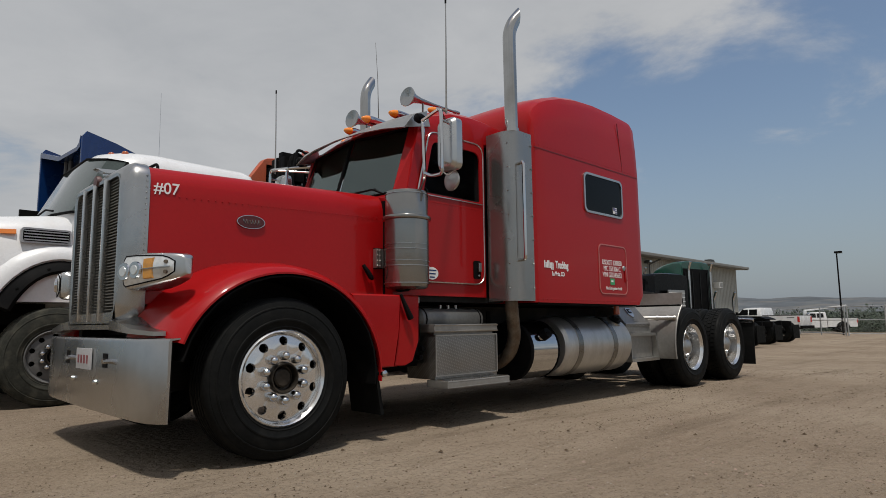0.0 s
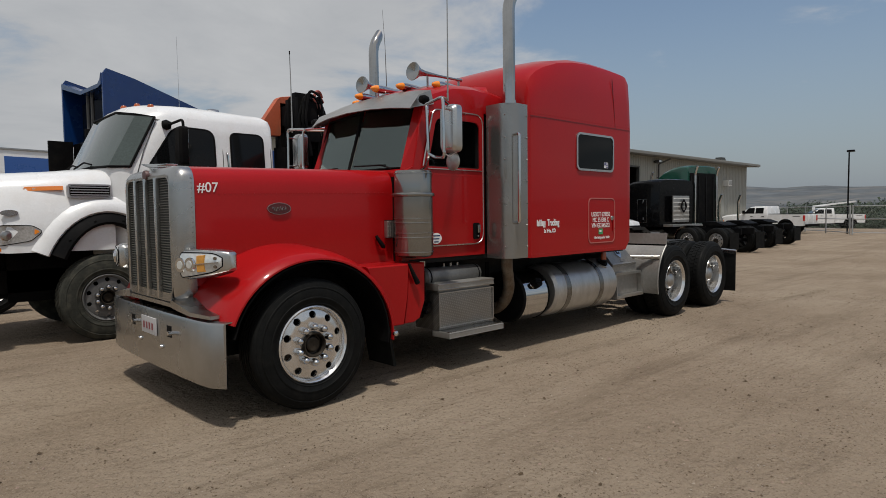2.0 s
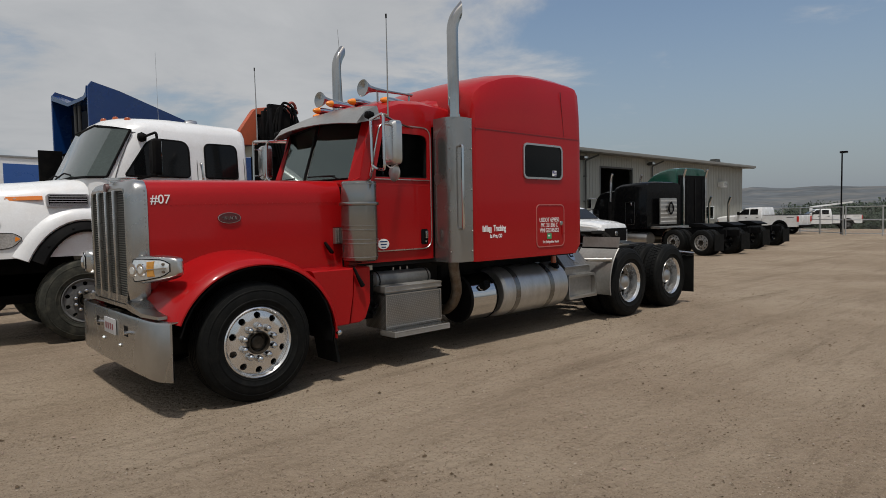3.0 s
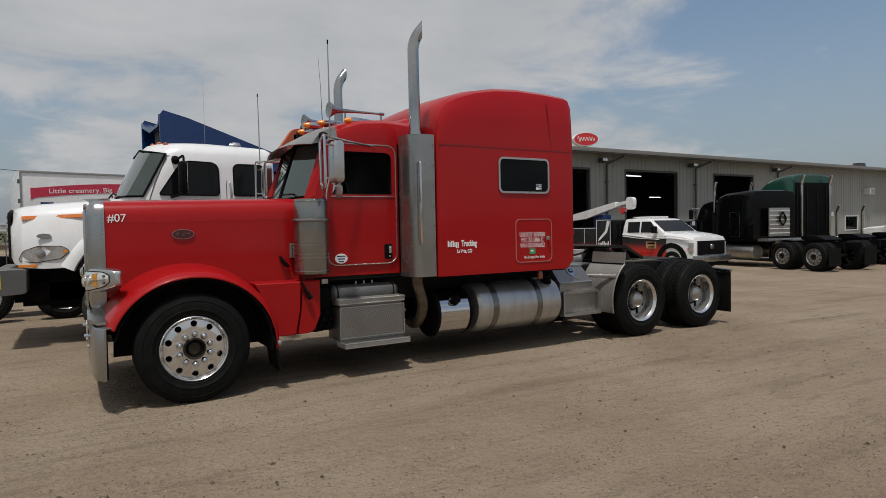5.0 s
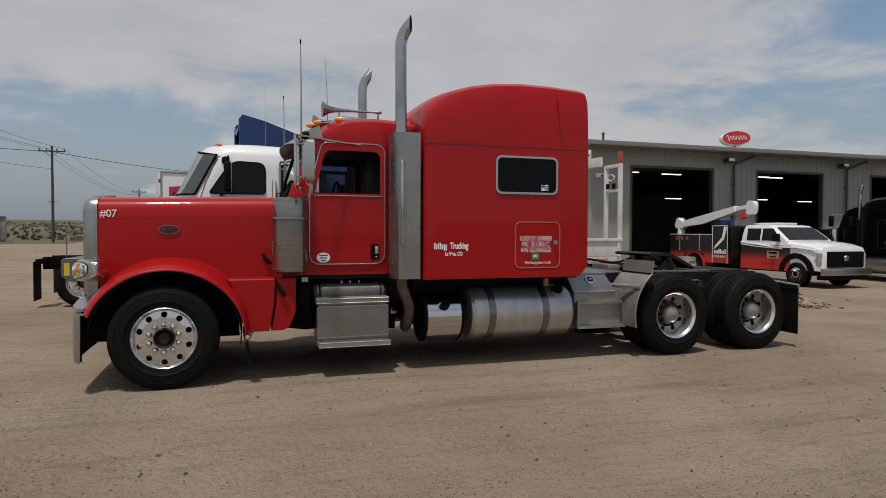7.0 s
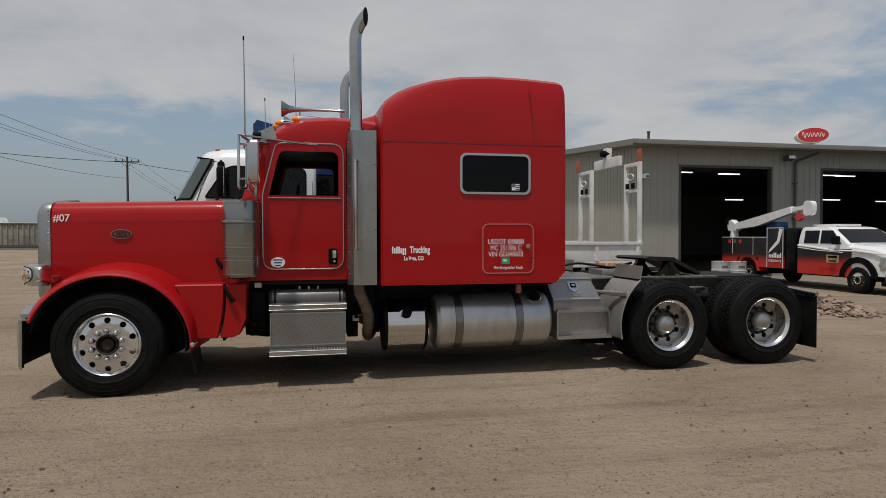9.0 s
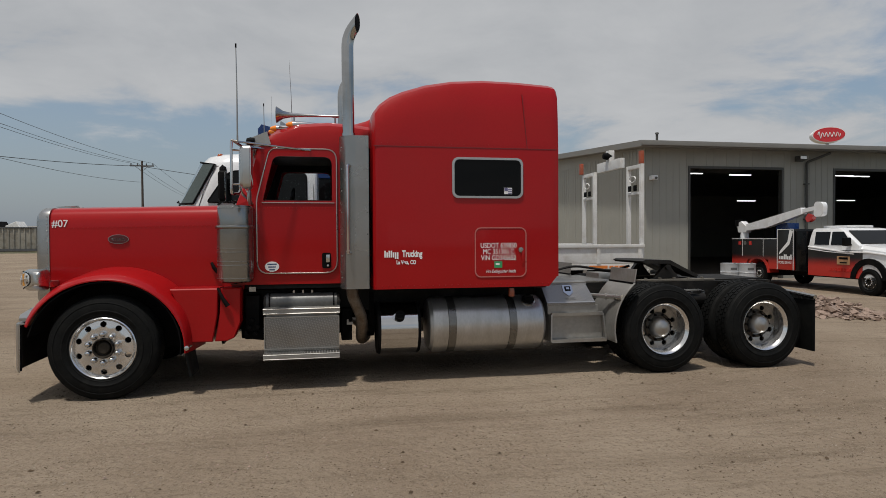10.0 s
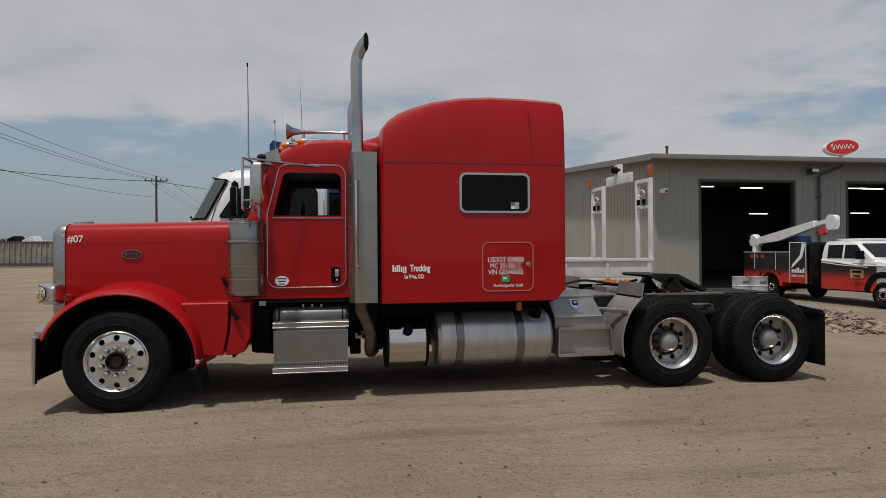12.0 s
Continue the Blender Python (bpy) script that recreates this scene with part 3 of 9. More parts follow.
def build_workshop():
    g = -0.4
    spans, x = [], LEFT
    for a, b, h in BAYS:
        spans += [(x, a, g, EAVE + 0.07), (a, b, h, EAVE + 0.07)]
        x = b
    spans += [(x, 45.6, g, EAVE + 0.07), (45.6, 47.4, g, 0.95), (45.6, 47.4, 2.0, EAVE + 0.07), (47.4, RIGHT, g, EAVE + 0.07)]
    panel_wall("wall_front", "grey green ribbed steel workshop wall with open bays", spans, FRONT, 0.16, 0.305)
    panel_wall("wall_side", "grey green ribbed steel end wall of the workshop", [(FRONT + 0.17, DEEP, g, EAVE + 0.1)], LEFT, 0.16, 0.305, "y")
    panel_wall("wall_back", "plain steel back wall of the workshop", [(LEFT + 0.17, RIGHT, g, EAVE + 0.12)], DEEP, 0.16, 3.0)
    panel_wall("wall_far", "plain steel far end wall of the workshop", [(FRONT + 0.17, DEEP, g, EAVE + 0.08)], RIGHT - 0.16, 0.16, 3.0, "y")
    for gx in (LEFT + 0.001, RIGHT - 0.161):
        bm = B()
        prism(bm, [(FRONT + 0.17, EAVE + 0.075), (DEEP, EAVE + 0.075), ((FRONT + DEEP) / 2, EAVE + 1.08)], "yz", gx + 0.002, gx + 0.158)
        thing("gable", bm, SIDING, "grey green steel gable under the workshop roof", "wall", kind="structure")
    bm = B()
    prof = [(FRONT - 0.75, EAVE + 0.02), (FRONT - 0.75, EAVE + 0.26), ((FRONT + DEEP) / 2, EAVE + 1.25), (DEEP + 0.4, EAVE + 0.26), (DEEP + 0.4, EAVE + 0.02), ((FRONT + DEEP) / 2, EAVE + 1.0)]
    loft(bm, [yz(prof, LEFT - 0.55), yz(prof, RIGHT + 0.7)])
    thing("roof", bm, ROOFM, "low metal workshop roof with a deep eave", "roof", kind="structure", sharp=20)
    bm = B()
    box(bm, LEFT - 0.56, RIGHT + 0.72, FRONT - 0.86, FRONT - 0.752, EAVE + 0.06, EAVE + 0.25, 0.02)
    thing("gutter", bm, ROOFM, "grey metal gutter along the eave", "gutter", kind="structure")
    bm = B()
    box(bm, LEFT + 0.17, RIGHT - 0.17, FRONT + 0.17, DEEP - 0.01, -0.24, -0.19)
    thing("floor", bm, CONCRETE, "grey concrete workshop floor", "floor", kind="structure")
    bm = B()
    box(bm, LEFT + 0.5, 62, 10.5, FRONT - 0.01, -0.40, -0.188)
    thing("pavement", bm, CONCRETE, "pale concrete apron before the workshop bays", "pavement", kind="structure")
    trim = mat("dark door trim", (0.06, 0.06, 0.055), 0.5)
    for a, b, h in BAYS:
        bm = B()
        for x0, x1, z0, z1 in ((a - 0.002, a + 0.09, g, h), (b - 0.09, b + 0.002, g, h), (a + 0.09, b - 0.09, h - 0.1, h + 0.002)):
            box(bm, x0, x1, FRONT - 0.03, FRONT + 0.165, z0, z1)
        thing("door_trim", bm, trim, "dark steel trim round an open workshop bay", "door frame", kind="structure")
        bm = B()
        for k in range(5):
            box(bm, a + 0.1, b - 0.1, FRONT + 0.5 + 0.62 * k, FRONT + 1.1 + 0.62 * k, h + 0.12, h + 0.17, 0.01)
        thing("overhead_door", bm, GREYP, "sectional overhead door rolled up under the roof", "door", "workshop doors")
    for x in (22.35, 29.3, 37.3):
        dp = empty("downpipe", pose(x, FRONT - 0.12, 0), "dark downpipe with a slanted swan neck to the gutter", "pipe", "downpipes")
        bm = B()
        tube(bm, bend([(0, 0, -0.2), (0, 0, 4.75), (0.75, -0.45, 5.1)], 0.1), 0.055, 10)
        part("pipe", bm, trim, dp)
        for z in (0.8, 2.3, 3.8):
            bm = B()
            box(bm, -0.08, 0.08, -0.07, 0.11, z, z + 0.05)
            part("bracket", bm, trim, dp)
        fl = empty("flood_light", pose(x - 0.45, FRONT - 0.3, 4.88), "dark wall flood lamp under the eave", "lamp", "wall lamps")
        bm = B()
        prism(bm, [(-0.16, -0.06), (0.14, -0.12), (0.14, 0.1), (-0.16, 0.1)], "yz", -0.18, 0.18)
        part("housing", bm, trim, fl)
        bm = B()
        box(bm, -0.15, 0.15, -0.165, -0.161, -0.04, 0.08)
        part("lens", bm, LAMPGLASS, fl, "pale glass lens")
        bm = B()
        box(bm, -0.04, 0.04, 0.14, 0.31, -0.05, 0.05)
        part("arm", bm, trim, fl)
    # strip lamps that burn inside
    for x, y in ((23.0, 20.6), (20.0, 20.2), (27.4, 26.0), (28.7, 20.2), (29.9, 20.4), (33.5, 25.0), (36.0, 20.0), (38.5, 26.0)):
        bm = B()
        box(bm, -0.6, 0.6, -0.05, 0.05, 0, 0.05)
        thing("strip_light", bm, LAMPON, "lit fluorescent strip lamp hung inside the workshop", "lamp", "strip lamps", m=pose(x, y, 4.72 if y < 25 else 3.75))
    sign = empty("pole_sign", pose(72.5, 69.0, 14.95, 0, 0, -26) @ Matrix.Diagonal((2.15, 2.15, 2.15, 1)), "red oval sign drum with white script on a tall post behind", "sign")
    ov = [(0.98 * math.cos(a), 0.47 + 0.52 * math.sin(a)) for a in (2 * math.pi * i / 40 for i in range(40))]
    bm = B()
    loft(bm, [xz(ov, -0.35), xz(ov, 0.35)])
    part("drum", bm, LETTER, sign, "white oval drum")
    bm = B()
    ov2 = [(0.93 * math.cos(a), 0.47 + 0.47 * math.sin(a)) for a in (2 * math.pi * i / 40 for i in range(40))]
    loft(bm, [xz(ov2, -0.365), xz(ov2, -0.345)])
    part("face", bm, mat("red sign face", (0.55, 0.03, 0.04), 0.35, var=0.04), sign, "red sign face")
    bm = B()
    tube(bm, [(-0.66 + 0.033 * i, -0.375, 0.47 + 0.15 * math.sin(i * 0.95) * (1 if i > 5 else 1.6)) for i in range(41)], 0.024, 5)
    part("script", bm, LETTER, sign, "white script line")
    bm = B()
    cyl(bm, (0, 0, -8.4), (0, 0, 0.05), 0.1, n=14)
    part("post", bm, GALV, sign)
    # office end: window, air conditioners, notice, roof unit
    win = empty("window_1", pose(46.5, FRONT, 0), "small office window with white frame and dark panes", "window", kind="structure")
    bm = B()
    ring(bm, [(-0.9, 0.95), (0.9, 0.95), (0.9, 2.0), (-0.9, 2.0)], [(-0.84, 1.01), (0.84, 1.01), (0.84, 1.94), (-0.84, 1.94)], "xz", -0.03, 0.08)
    part("window_frame", bm, LETTER, win)
    for i in range(3):
        bm = B()
        box(bm, -0.84 + 0.56 * i + 0.02, -0.84 + 0.56 * (i + 1) - 0.02, 0.02, 0.03, 1.01, 1.94)
        part("pane", bm, TINT, win)
    for x in (42.6, 48.4):
        ac = empty("air_conditioner", pose(x, FRONT - 0.3, 3.5), "white box air conditioner on the wall", "air conditioner", "wall coolers")
        bm = B()
        box(bm, -0.33, 0.33, -0.2, 0.29, 0, 0.45, 0.02)
        part("case", bm, WHITED, ac)
        bm = B()
        for k in range(5):
            box(bm, -0.28, 0.28, -0.215, -0.203, 0.07 + 0.07 * k, 0.1 + 0.07 * k)
        part("grille", bm, GREYP, ac)
    bm = B()
    box(bm, -0.5, 0.5, -0.03, -0.005, 0, 0.32, 0.004)
    for k in range(2):
        box(bm, -0.36, 0.36, -0.034, -0.031, 0.08 + 0.1 * k, 0.13 + 0.1 * k)
    thing("wall_notice", bm, LETTER, "small white notice board on the office wall", "sign", m=pose(43.6, FRONT, 1.95))
    bm = B()
    box(bm, -0.45, 0.45, -0.3, 0.3, 0.0, 0.18, 0.03)
    box(bm, -0.2, 0.5, -0.25, 0.25, 0.18, 0.3, 0.03)
    thing("roof_vent", bm, trim, "dark low vent unit on the roof edge", "vent", m=pose(47.2, FRONT - 0.1, EAVE + 0.27))
    bm = B()
    cyl(bm, (0, 0, 0), (0, 0, 0.28), 0.05, n=10)
    cyl(bm, (0, 0, 0.28), (0, 0, 0.34), 0.08, 0.06, 10)
    thing("vent_pipe", bm, trim, "short vent pipe at the roof corner", "pipe", m=pose(LEFT + 0.35, FRONT - 0.35, EAVE + 0.3))
    cam_box = empty("wall_camera", pose(LEFT + 0.3, FRONT - 0.2, 4.0), "small white wall lamp box near the corner", "lamp")
    bm = B()
    box(bm, -0.1, 0.12, -0.12, 0.2, -0.09, 0.09, 0.02)
    part("case", bm, LETTER, cam_box)
    bm = B()
    cyl(bm, (0.02, -0.12, -0.02), (0.02, -0.18, -0.03), 0.05, n=10)
    part("eye", bm, GREYP, cam_box)


build_workshop()

# ---- wheels ----
def holed_disc(bm, c, r0, r1, rc, rh, n, depth, k=4):
    """A wheel disc about the y axis with n round holes. depth(r): how far the disc lies along y."""
    for s in range(n):
        a0, a1 = 2 * math.pi * s / n, 2 * math.pi * (s + 1) / n
        am = (a0 + a1) / 2
        edge = [(a0 + (a1 - a0) * i / k, r1) for i in range(k)] + [(a1, r1 + (r0 - r1) * i / k) for i in range(k)]
        edge += [(a1 + (a0 - a1) * i / k, r0) for i in range(k)] + [(a0, r0 + (r1 - r0) * i / k) for i in range(k)]
        m = len(edge)
        outer, hole, back = [], [], []
        for i, (a, r) in enumerate(edge):
            outer.append(bm.verts.new((c[0] + r * math.cos(a), c[1] + depth(r), c[2] + r * math.sin(a))))
            dx, dy = r * math.cos(a - am) - rc, r * math.sin(a - am)
            t = math.atan2(dy, dx)
            hx, hy = rc + rh * math.cos(t), rh * math.sin(t)
            rr, aa = math.hypot(hx, hy), am + math.atan2(hy, hx)
            p = (c[0] + rr * math.cos(aa), c[1] + depth(rr), c[2] + rr * math.sin(aa))
            hole.append(bm.verts.new(p))
            back.append(bm.verts.new((p[0], p[1] + 0.03, p[2])))
        for i in range(m):
            j = (i + 1) % m
            bm.faces.new((outer[i], outer[j], hole[j], hole[i]))
            bm.faces.new((hole[i], hole[j], back[j], back[i]))
    bmesh.ops.remove_doubles(bm, verts=bm.verts, dist=0.0006)
    return bm


def tread_blocks(c, r, w):
    """The blocks of a drive tyre about y, with its outer side at c."""
    bm = B()
    for i in range(52):
        a = 2 * math.pi * i / 52
        for j, (y0, y1) in enumerate(((0.042, 0.10), (0.108, 0.165), (0.173, w - 0.042))):
            t = a + 0.06 * (j % 2)
            u, v = Vector((math.cos(t), 0, math.sin(t))), Vector((-math.sin(t), 0, math.cos(t)))
            p = Vector(c) + u * (r - 0.004)
            q = [p + v * s * 0.024 + Vector((0, yy, 0)) + u * h for h in (0, 0.008) for s, yy in ((-1, y0), (1, y0 + 0.012), (1, y1), (-1, y1 - 0.012))]
            vs = [bm.verts.new(x) for x in q]
            for f in ((4, 5, 6, 7), (0, 1, 5, 4), (1, 2, 6, 5), (2, 3, 7, 6), (3, 0, 4, 7)):
                bm.faces.new([vs[x] for x in f])
    return bm


def tyre_mesh(bm, c, r, rim, w):
    """A tyre about y, its outer side at c, with grooves."""
    prof = [(rim, 0.012), (rim + 0.016, 0.0), (rim + 0.022, -0.006), (rim + 0.028, -0.004), (rim + 0.06, -0.012), (rim + 0.064, -0.016), (rim + 0.072, -0.016), (rim + 0.076, -0.012), (r - 0.088, -0.012)]
    prof += [(r - 0.072, -0.006), (r - 0.069, -0.010), (r - 0.062, -0.009), (r - 0.058, -0.003), (r - 0.030, 0.008), (r - 0.028, 0.012), (r - 0.022, 0.013), (r - 0.018, 0.016), (r - 0.006, 0.030), (r, 0.045)]
    back = [(a, w - b) for a, b in reversed(prof)]
    grooves = []
    for k in range(1, 5):
        g = 0.045 + (w - 0.09) * k / 5
        grooves += [(r, g - 0.008), (r - 0.012, g - 0.006), (r - 0.012, g + 0.006), (r, g + 0.008)]
    lathe(bm, prof + grooves + back, c, "y", 48)
    return bm


def front_wheel(parent, x, y, z, r=0.52, rim=0.305, w=0.28, side=1, dark=False, rubber=None):
    """A polished steer wheel. side 1: its face looks to -y; -1: to +y."""
    wheel = part("wheel", lathe(B(), [(rim - 0.02, 0.06), (rim - 0.02, w - 0.05)], (0, 0, 0), "y", 24), BLACK, parent)
    wheel.matrix_basis = pose(x, y, z, 0, 0, 0 if side == 1 else 180)
    part("tyre", tyre_mesh(B(), (0, 0, 0), r, rim, w), rubber or RUBBER, wheel, "dusty grey tyre" if rubber else "black ribbed steer tyre")
    if rubber:
        tagged(part("tread", tread_blocks((0, 0, 0), r, w), rubber, wheel), kind="stuff")
    k = rim / 0.305
    dish = lambda q: 0.045 - 0.035 * max(0.0, 1 - abs(q / k - 0.19) / 0.13) if q / k > 0.13 else 0.02
    bm = B()
    holed_disc(bm, (0, 0, 0), 0.095 * k, rim - 0.03, 0.238 * k, 0.030 * k, 10, dish)
    lathe(bm, [(rim - 0.032, 0.046), (rim - 0.022, 0.012), (rim - 0.004, -0.004), (rim + 0.006, 0.004), (rim + 0.002, 0.03), (rim - 0.03, 0.06)], (0, 0, 0), "y", 48)
    part("rim", bm, WHEEL if not dark else GREYP if dark is True else dark, wheel, "dark painted wheel disc" if dark else "bright polished wheel disc with ten round holes")
    bm = B()
    lathe(bm, [(0.106 * k, 0.05), (0.102 * k, 0.0), (0.096 * k, -0.014), (0.088 * k, -0.014), (0.082 * k, 0.0), (0.080 * k, 0.045), (0.066 * k, 0.05), (0.062 * k, 0.02), (0.05 * k, 0.012), (0.0, 0.012)], (0, 0, 0), "y", 28)
    part("hub", bm, mat("oily hub", (0.035, 0.03, 0.024), 0.4, 0.6, var=0.4, dirt=(0.10, 0.08, 0.06), amount=0.4), wheel, "oily dark hub")
    for i in range(10):
        a = 2 * math.pi * (i + 0.5) / 10
        bm = B()
        p = Vector((0.142 * k * math.cos(a), 0.02, 0.142 * k * math.sin(a)))
        lathe(bm, [(0.0, -0.062), (0.014, -0.058), (0.025, -0.046), (0.030, -0.026), (0.031, 0.0), (0.035, 0.003), (0.035, 0.02)], p, "y", 12)
        part("lug_nut", bm, CHROME, wheel)
    return wheel


def rear_wheel(parent, x, y, z, r=0.52, rim=0.30, w=0.27, side=1, drive=True):
    """A deep drive wheel of a dual pair: outer tyre, inner tyre, recessed disc."""
    wheel = part("wheel", lathe(B(), [(rim - 0.02, 0.14), (rim - 0.02, 0.56)], (0, 0, 0), "y", 24), BLACK, parent)
    wheel.matrix_basis = pose(x, y, z, 0, 0, 0 if side == 1 else 180)
    for name, off in (("tyre", 0.0), ("inner_tyre", w + 0.055)):
        part(name, tyre_mesh(B(), (0, off, 0), r, rim, w), RUBBER, wheel, "black block-tread drive tyre")
        if drive:
            tagged(part("tread", tread_blocks((0, off, 0), r, w), RUBBER, wheel), kind="stuff")
    bm = B()
    lathe(bm, [(rim + 0.004, 0.006), (rim, -0.004), (rim - 0.012, 0.004), (rim - 0.03, 0.03), (rim - 0.035, 0.15), (rim - 0.045, 0.17)], (0, 0, 0), "y", 48)
    part("rim", bm, WHEEL, wheel, "polished deep-dish wheel rim")
    bm = B()
    holed_disc(bm, (0, 0, 0), 0.11, rim - 0.045, 0.205, 0.031, 8, lambda q: 0.17 + 0.02 * (q < 0.15))
    # darker than the rim: the deep dish's shade is coloured in, besides grime
    part("disc", bm, mat("grimy shade-toned disc", (0.36, 0.355, 0.34), 0.3, 0.9, var=0.25, dirt=(0.09, 0.08, 0.07), amount=0.6), wheel, "grimy recessed disc with round holes, its shade put into the colour")
    bm = B()
    lathe(bm, [(0.125, 0.19), (0.12, 0.12), (0.108, 0.085), (0.092, 0.062), (0.06, 0.046), (0.0, 0.038)], (0, 0, 0), "y", 24)
    part("hub_cap", bm, ALU, wheel, "dull metal hub cap with oil stains")
    bm = B()
    lathe(bm, [(0.172, 0.169), (0.168, 0.158), (0.142, 0.150), (0.136, 0.165)], (0, 0, 0), "y", 28)
    part("hub_ring", bm, mat("oily hub", (0.035, 0.03, 0.024), 0.4, 0.6), wheel, "oily black flange")
    for i in range(10):
        a = 2 * math.pi * i / 10
        bm = B()
        p = Vector((0.155 * math.cos(a), 0.172, 0.155 * math.sin(a)))
        cyl(bm, p, p + Vector((0, -0.045, 0)), 0.015, 0.012, 6)
        part("lug_nut", bm, BLACK, wheel)
    return wheel


def slab(bm, quad, thick):
    """A thin plate on four or more points, given a thickness along its normal."""
    q = [Vector(p) for p in quad]
    nrm = (q[1] - q[0]).cross(q[-1] - q[0]).normalized() * thick
    return loft(bm, [q, [p + nrm for p in q]])


def sym(pts):
    """Mirror a half section (y < 0, from low to high) into a full one."""
    return list(pts) + [(-a, b) for a, b in reversed(pts)]


# ---- the red truck ----
def red_truck():
    T = empty("semi_truck", pose(0, 0.10, 0), "red long-nosed sleeper truck with chrome stacks, dusty, parked on dirt", "truck")

    # hood
    def hood_loop(x):
        t = (x + 0.70) / 1.88
        hw, top, low = 0.525 + 0.125 * t, 1.93 + 0.035 * t, 1.0
        h = [(-hw, low), (-hw, top - 0.22), (-hw + 0.004, top - 0.14), (-hw + 0.025, top - 0.07), (-hw + 0.07, top - 0.02), (-hw + 0.14, top + 0.002), (-hw * 0.45, top + 0.02)]
        return yz(sym(h), x)

    bm = B()
    loft(bm, [hood_loop(x) for x in (-0.695, -0.3, 0.2, 0.7, 1.14, 1.165)])
    part("hood", bm, RED, T, "long red hood with a riveted seam")
    bm = B()
    rivets(bm, (-0.5, -0.538, 1.72), (1.1, -0.648, 1.745), 34, (0, -1, 0), 0.006)
    tagged(part("hood_rivet", bm, RED, T), kind="stuff")
    bm = B()
    rivets(bm, (-0.71, -0.534, 1.12), (-0.71, -0.534, 1.84), 20, (0, -1, 0), 0.008)
    tagged(part("shell_rivet", bm, STEEL, T), kind="stuff")
    bm = B()
    box(bm, 1.166, 1.18, -0.66, 0.66, 1.05, 1.9)
    part("cowl_seal", bm, BLACK, T)

    # grille shell and grille
    def shell(inset, x, low=0.86):
        return yz(rrect(0, (1.935 + low) / 2, 0.535 - inset, (1.94 - low) / 2 - inset, 0.13 - inset * 0.5, 5), x)

    def mouth(x, grow=0.0):
        return yz(rrect(0, 1.375, 0.40 + grow, 0.475 + grow, 0.06, 5), x)

    bm = B()
    loft(bm, [shell(0.0, -0.69), shell(0.0, -0.76), shell(0.012, -0.79), shell(0.045, -0.825), shell(0.09, -0.838), mouth(-0.84, 0.02), mouth(-0.833), mouth(-0.78)], cap=(True, False))
    part("grille_shell", bm, STEEL, T, "brushed bright metal radiator shell with rivets")
    bm = B()
    prism(bm, rrect(0, 1.375, 0.41, 0.485, 0.06, 5), "yz", -0.80, -0.785)
    mesh = mat("grille mesh", (0.05, 0.05, 0.048), 0.5, 0.6, var=0.3)
    part("grille", bm, mesh, T, "dark louvred grille insert")
    for i in range(46):
        bm = B()
        box(bm, -0.818, -0.801, -0.40, 0.40, 0.905 + 0.0206 * i, 0.912 + 0.0206 * i)
        part("grille_slat", bm, mat("grille louvre", (0.15, 0.145, 0.13), 0.5, 0.4, var=0.15), T)
    for y in (-0.2, 0.0, 0.2):
        bm = B()
        box(bm, -0.856, -0.822, y - 0.017, y + 0.017, 0.895, 1.855, 0.006)
        part("grille_bar", bm, POLISH, T, "bright upright grille bar")
    bm = B()
    lathe(bm, [(0.0, -0.012), (0.038, -0.009), (0.042, 0.0), (0.042, 0.02)], (-0.84, 0, 1.885), "x", 20)
    part("front_emblem", bm, mat("dull red emblem", (0.10, 0.05, 0.05), 0.5), T, "round front emblem")
    bm = B()
    box(bm, -0.80, -0.66, -0.012, 0.012, 1.935, 1.955, 0.004)
    prism(bm, [(-0.86, 1.975), (-0.62, 1.99), (-0.60, 1.965), (-0.80, 1.952)], "xz", -0.03, 0.03)
    box(bm, -0.72, -0.62, -0.11, 0.11, 1.972, 1.98, 0.003)
    part("hood_ornament", bm, CHROME, T, "small winged chrome ornament")
    # flared foot of the shell
    bm = B()
    for s in (-1, 1):
        loft(bm, [[(-0.85, s * 0.40, 0.84), (-0.85, s * 0.40, 0.90), (-0.70, s * 0.40, 0.90), (-0.70, s * 0.40, 0.84)],
                  [(-0.86, s * 0.56, 0.83), (-0.86, s * 0.56, 0.885), (-0.66, s * 0.56, 0.93), (-0.66, s * 0.56, 0.83)],
                  [(-0.86, s * 0.80, 0.815), (-0.86, s * 0.80, 0.845), (-0.72, s * 0.80, 0.85), (-0.72, s * 0.80, 0.81)],
                  [(-0.79, s * 0.99, 0.803), (-0.79, s * 0.99, 0.828), (-0.72, s * 0.99, 0.828), (-0.72, s * 0.99, 0.803)]])
    box(bm, -0.845, -0.7, -0.401, 0.401, 0.84, 0.872)
    part("shell_foot", bm, STEEL, T)

    # bumper: flat bright plate with swept ends
    def bump(y):
        t = abs(y) / 1.11
        return -0.845 + 0.03 * t ** 2 + (0.075 * max(0.0, (t - 0.86) / 0.14) ** 1.5)

    bm = B()
    ys = [-1.11, -1.09, -1.05, -1.0, -0.85, -0.6, -0.3, 0, 0.3, 0.6, 0.85, 1.0, 1.05, 1.09, 1.11]
    loft(bm, [[(bump(y), y, 0.315), (bump(y) - 0.006, y, 0.34), (bump(y) - 0.006, y, 0.765), (bump(y) + 0.004, y, 0.785), (bump(y) + 0.06, y, 0.79), (bump(y) + 0.06, y, 0.782), (bump(y) + 0.012, y, 0.775), (bump(y) + 0.006, y, 0.315)] for y in ys])
    part("bumper", bm, STEEL, T, "wide bright metal bumper plate with scuffs")
    # black sheet along the plate's rear, standing in for the shadow there
    bm = B()
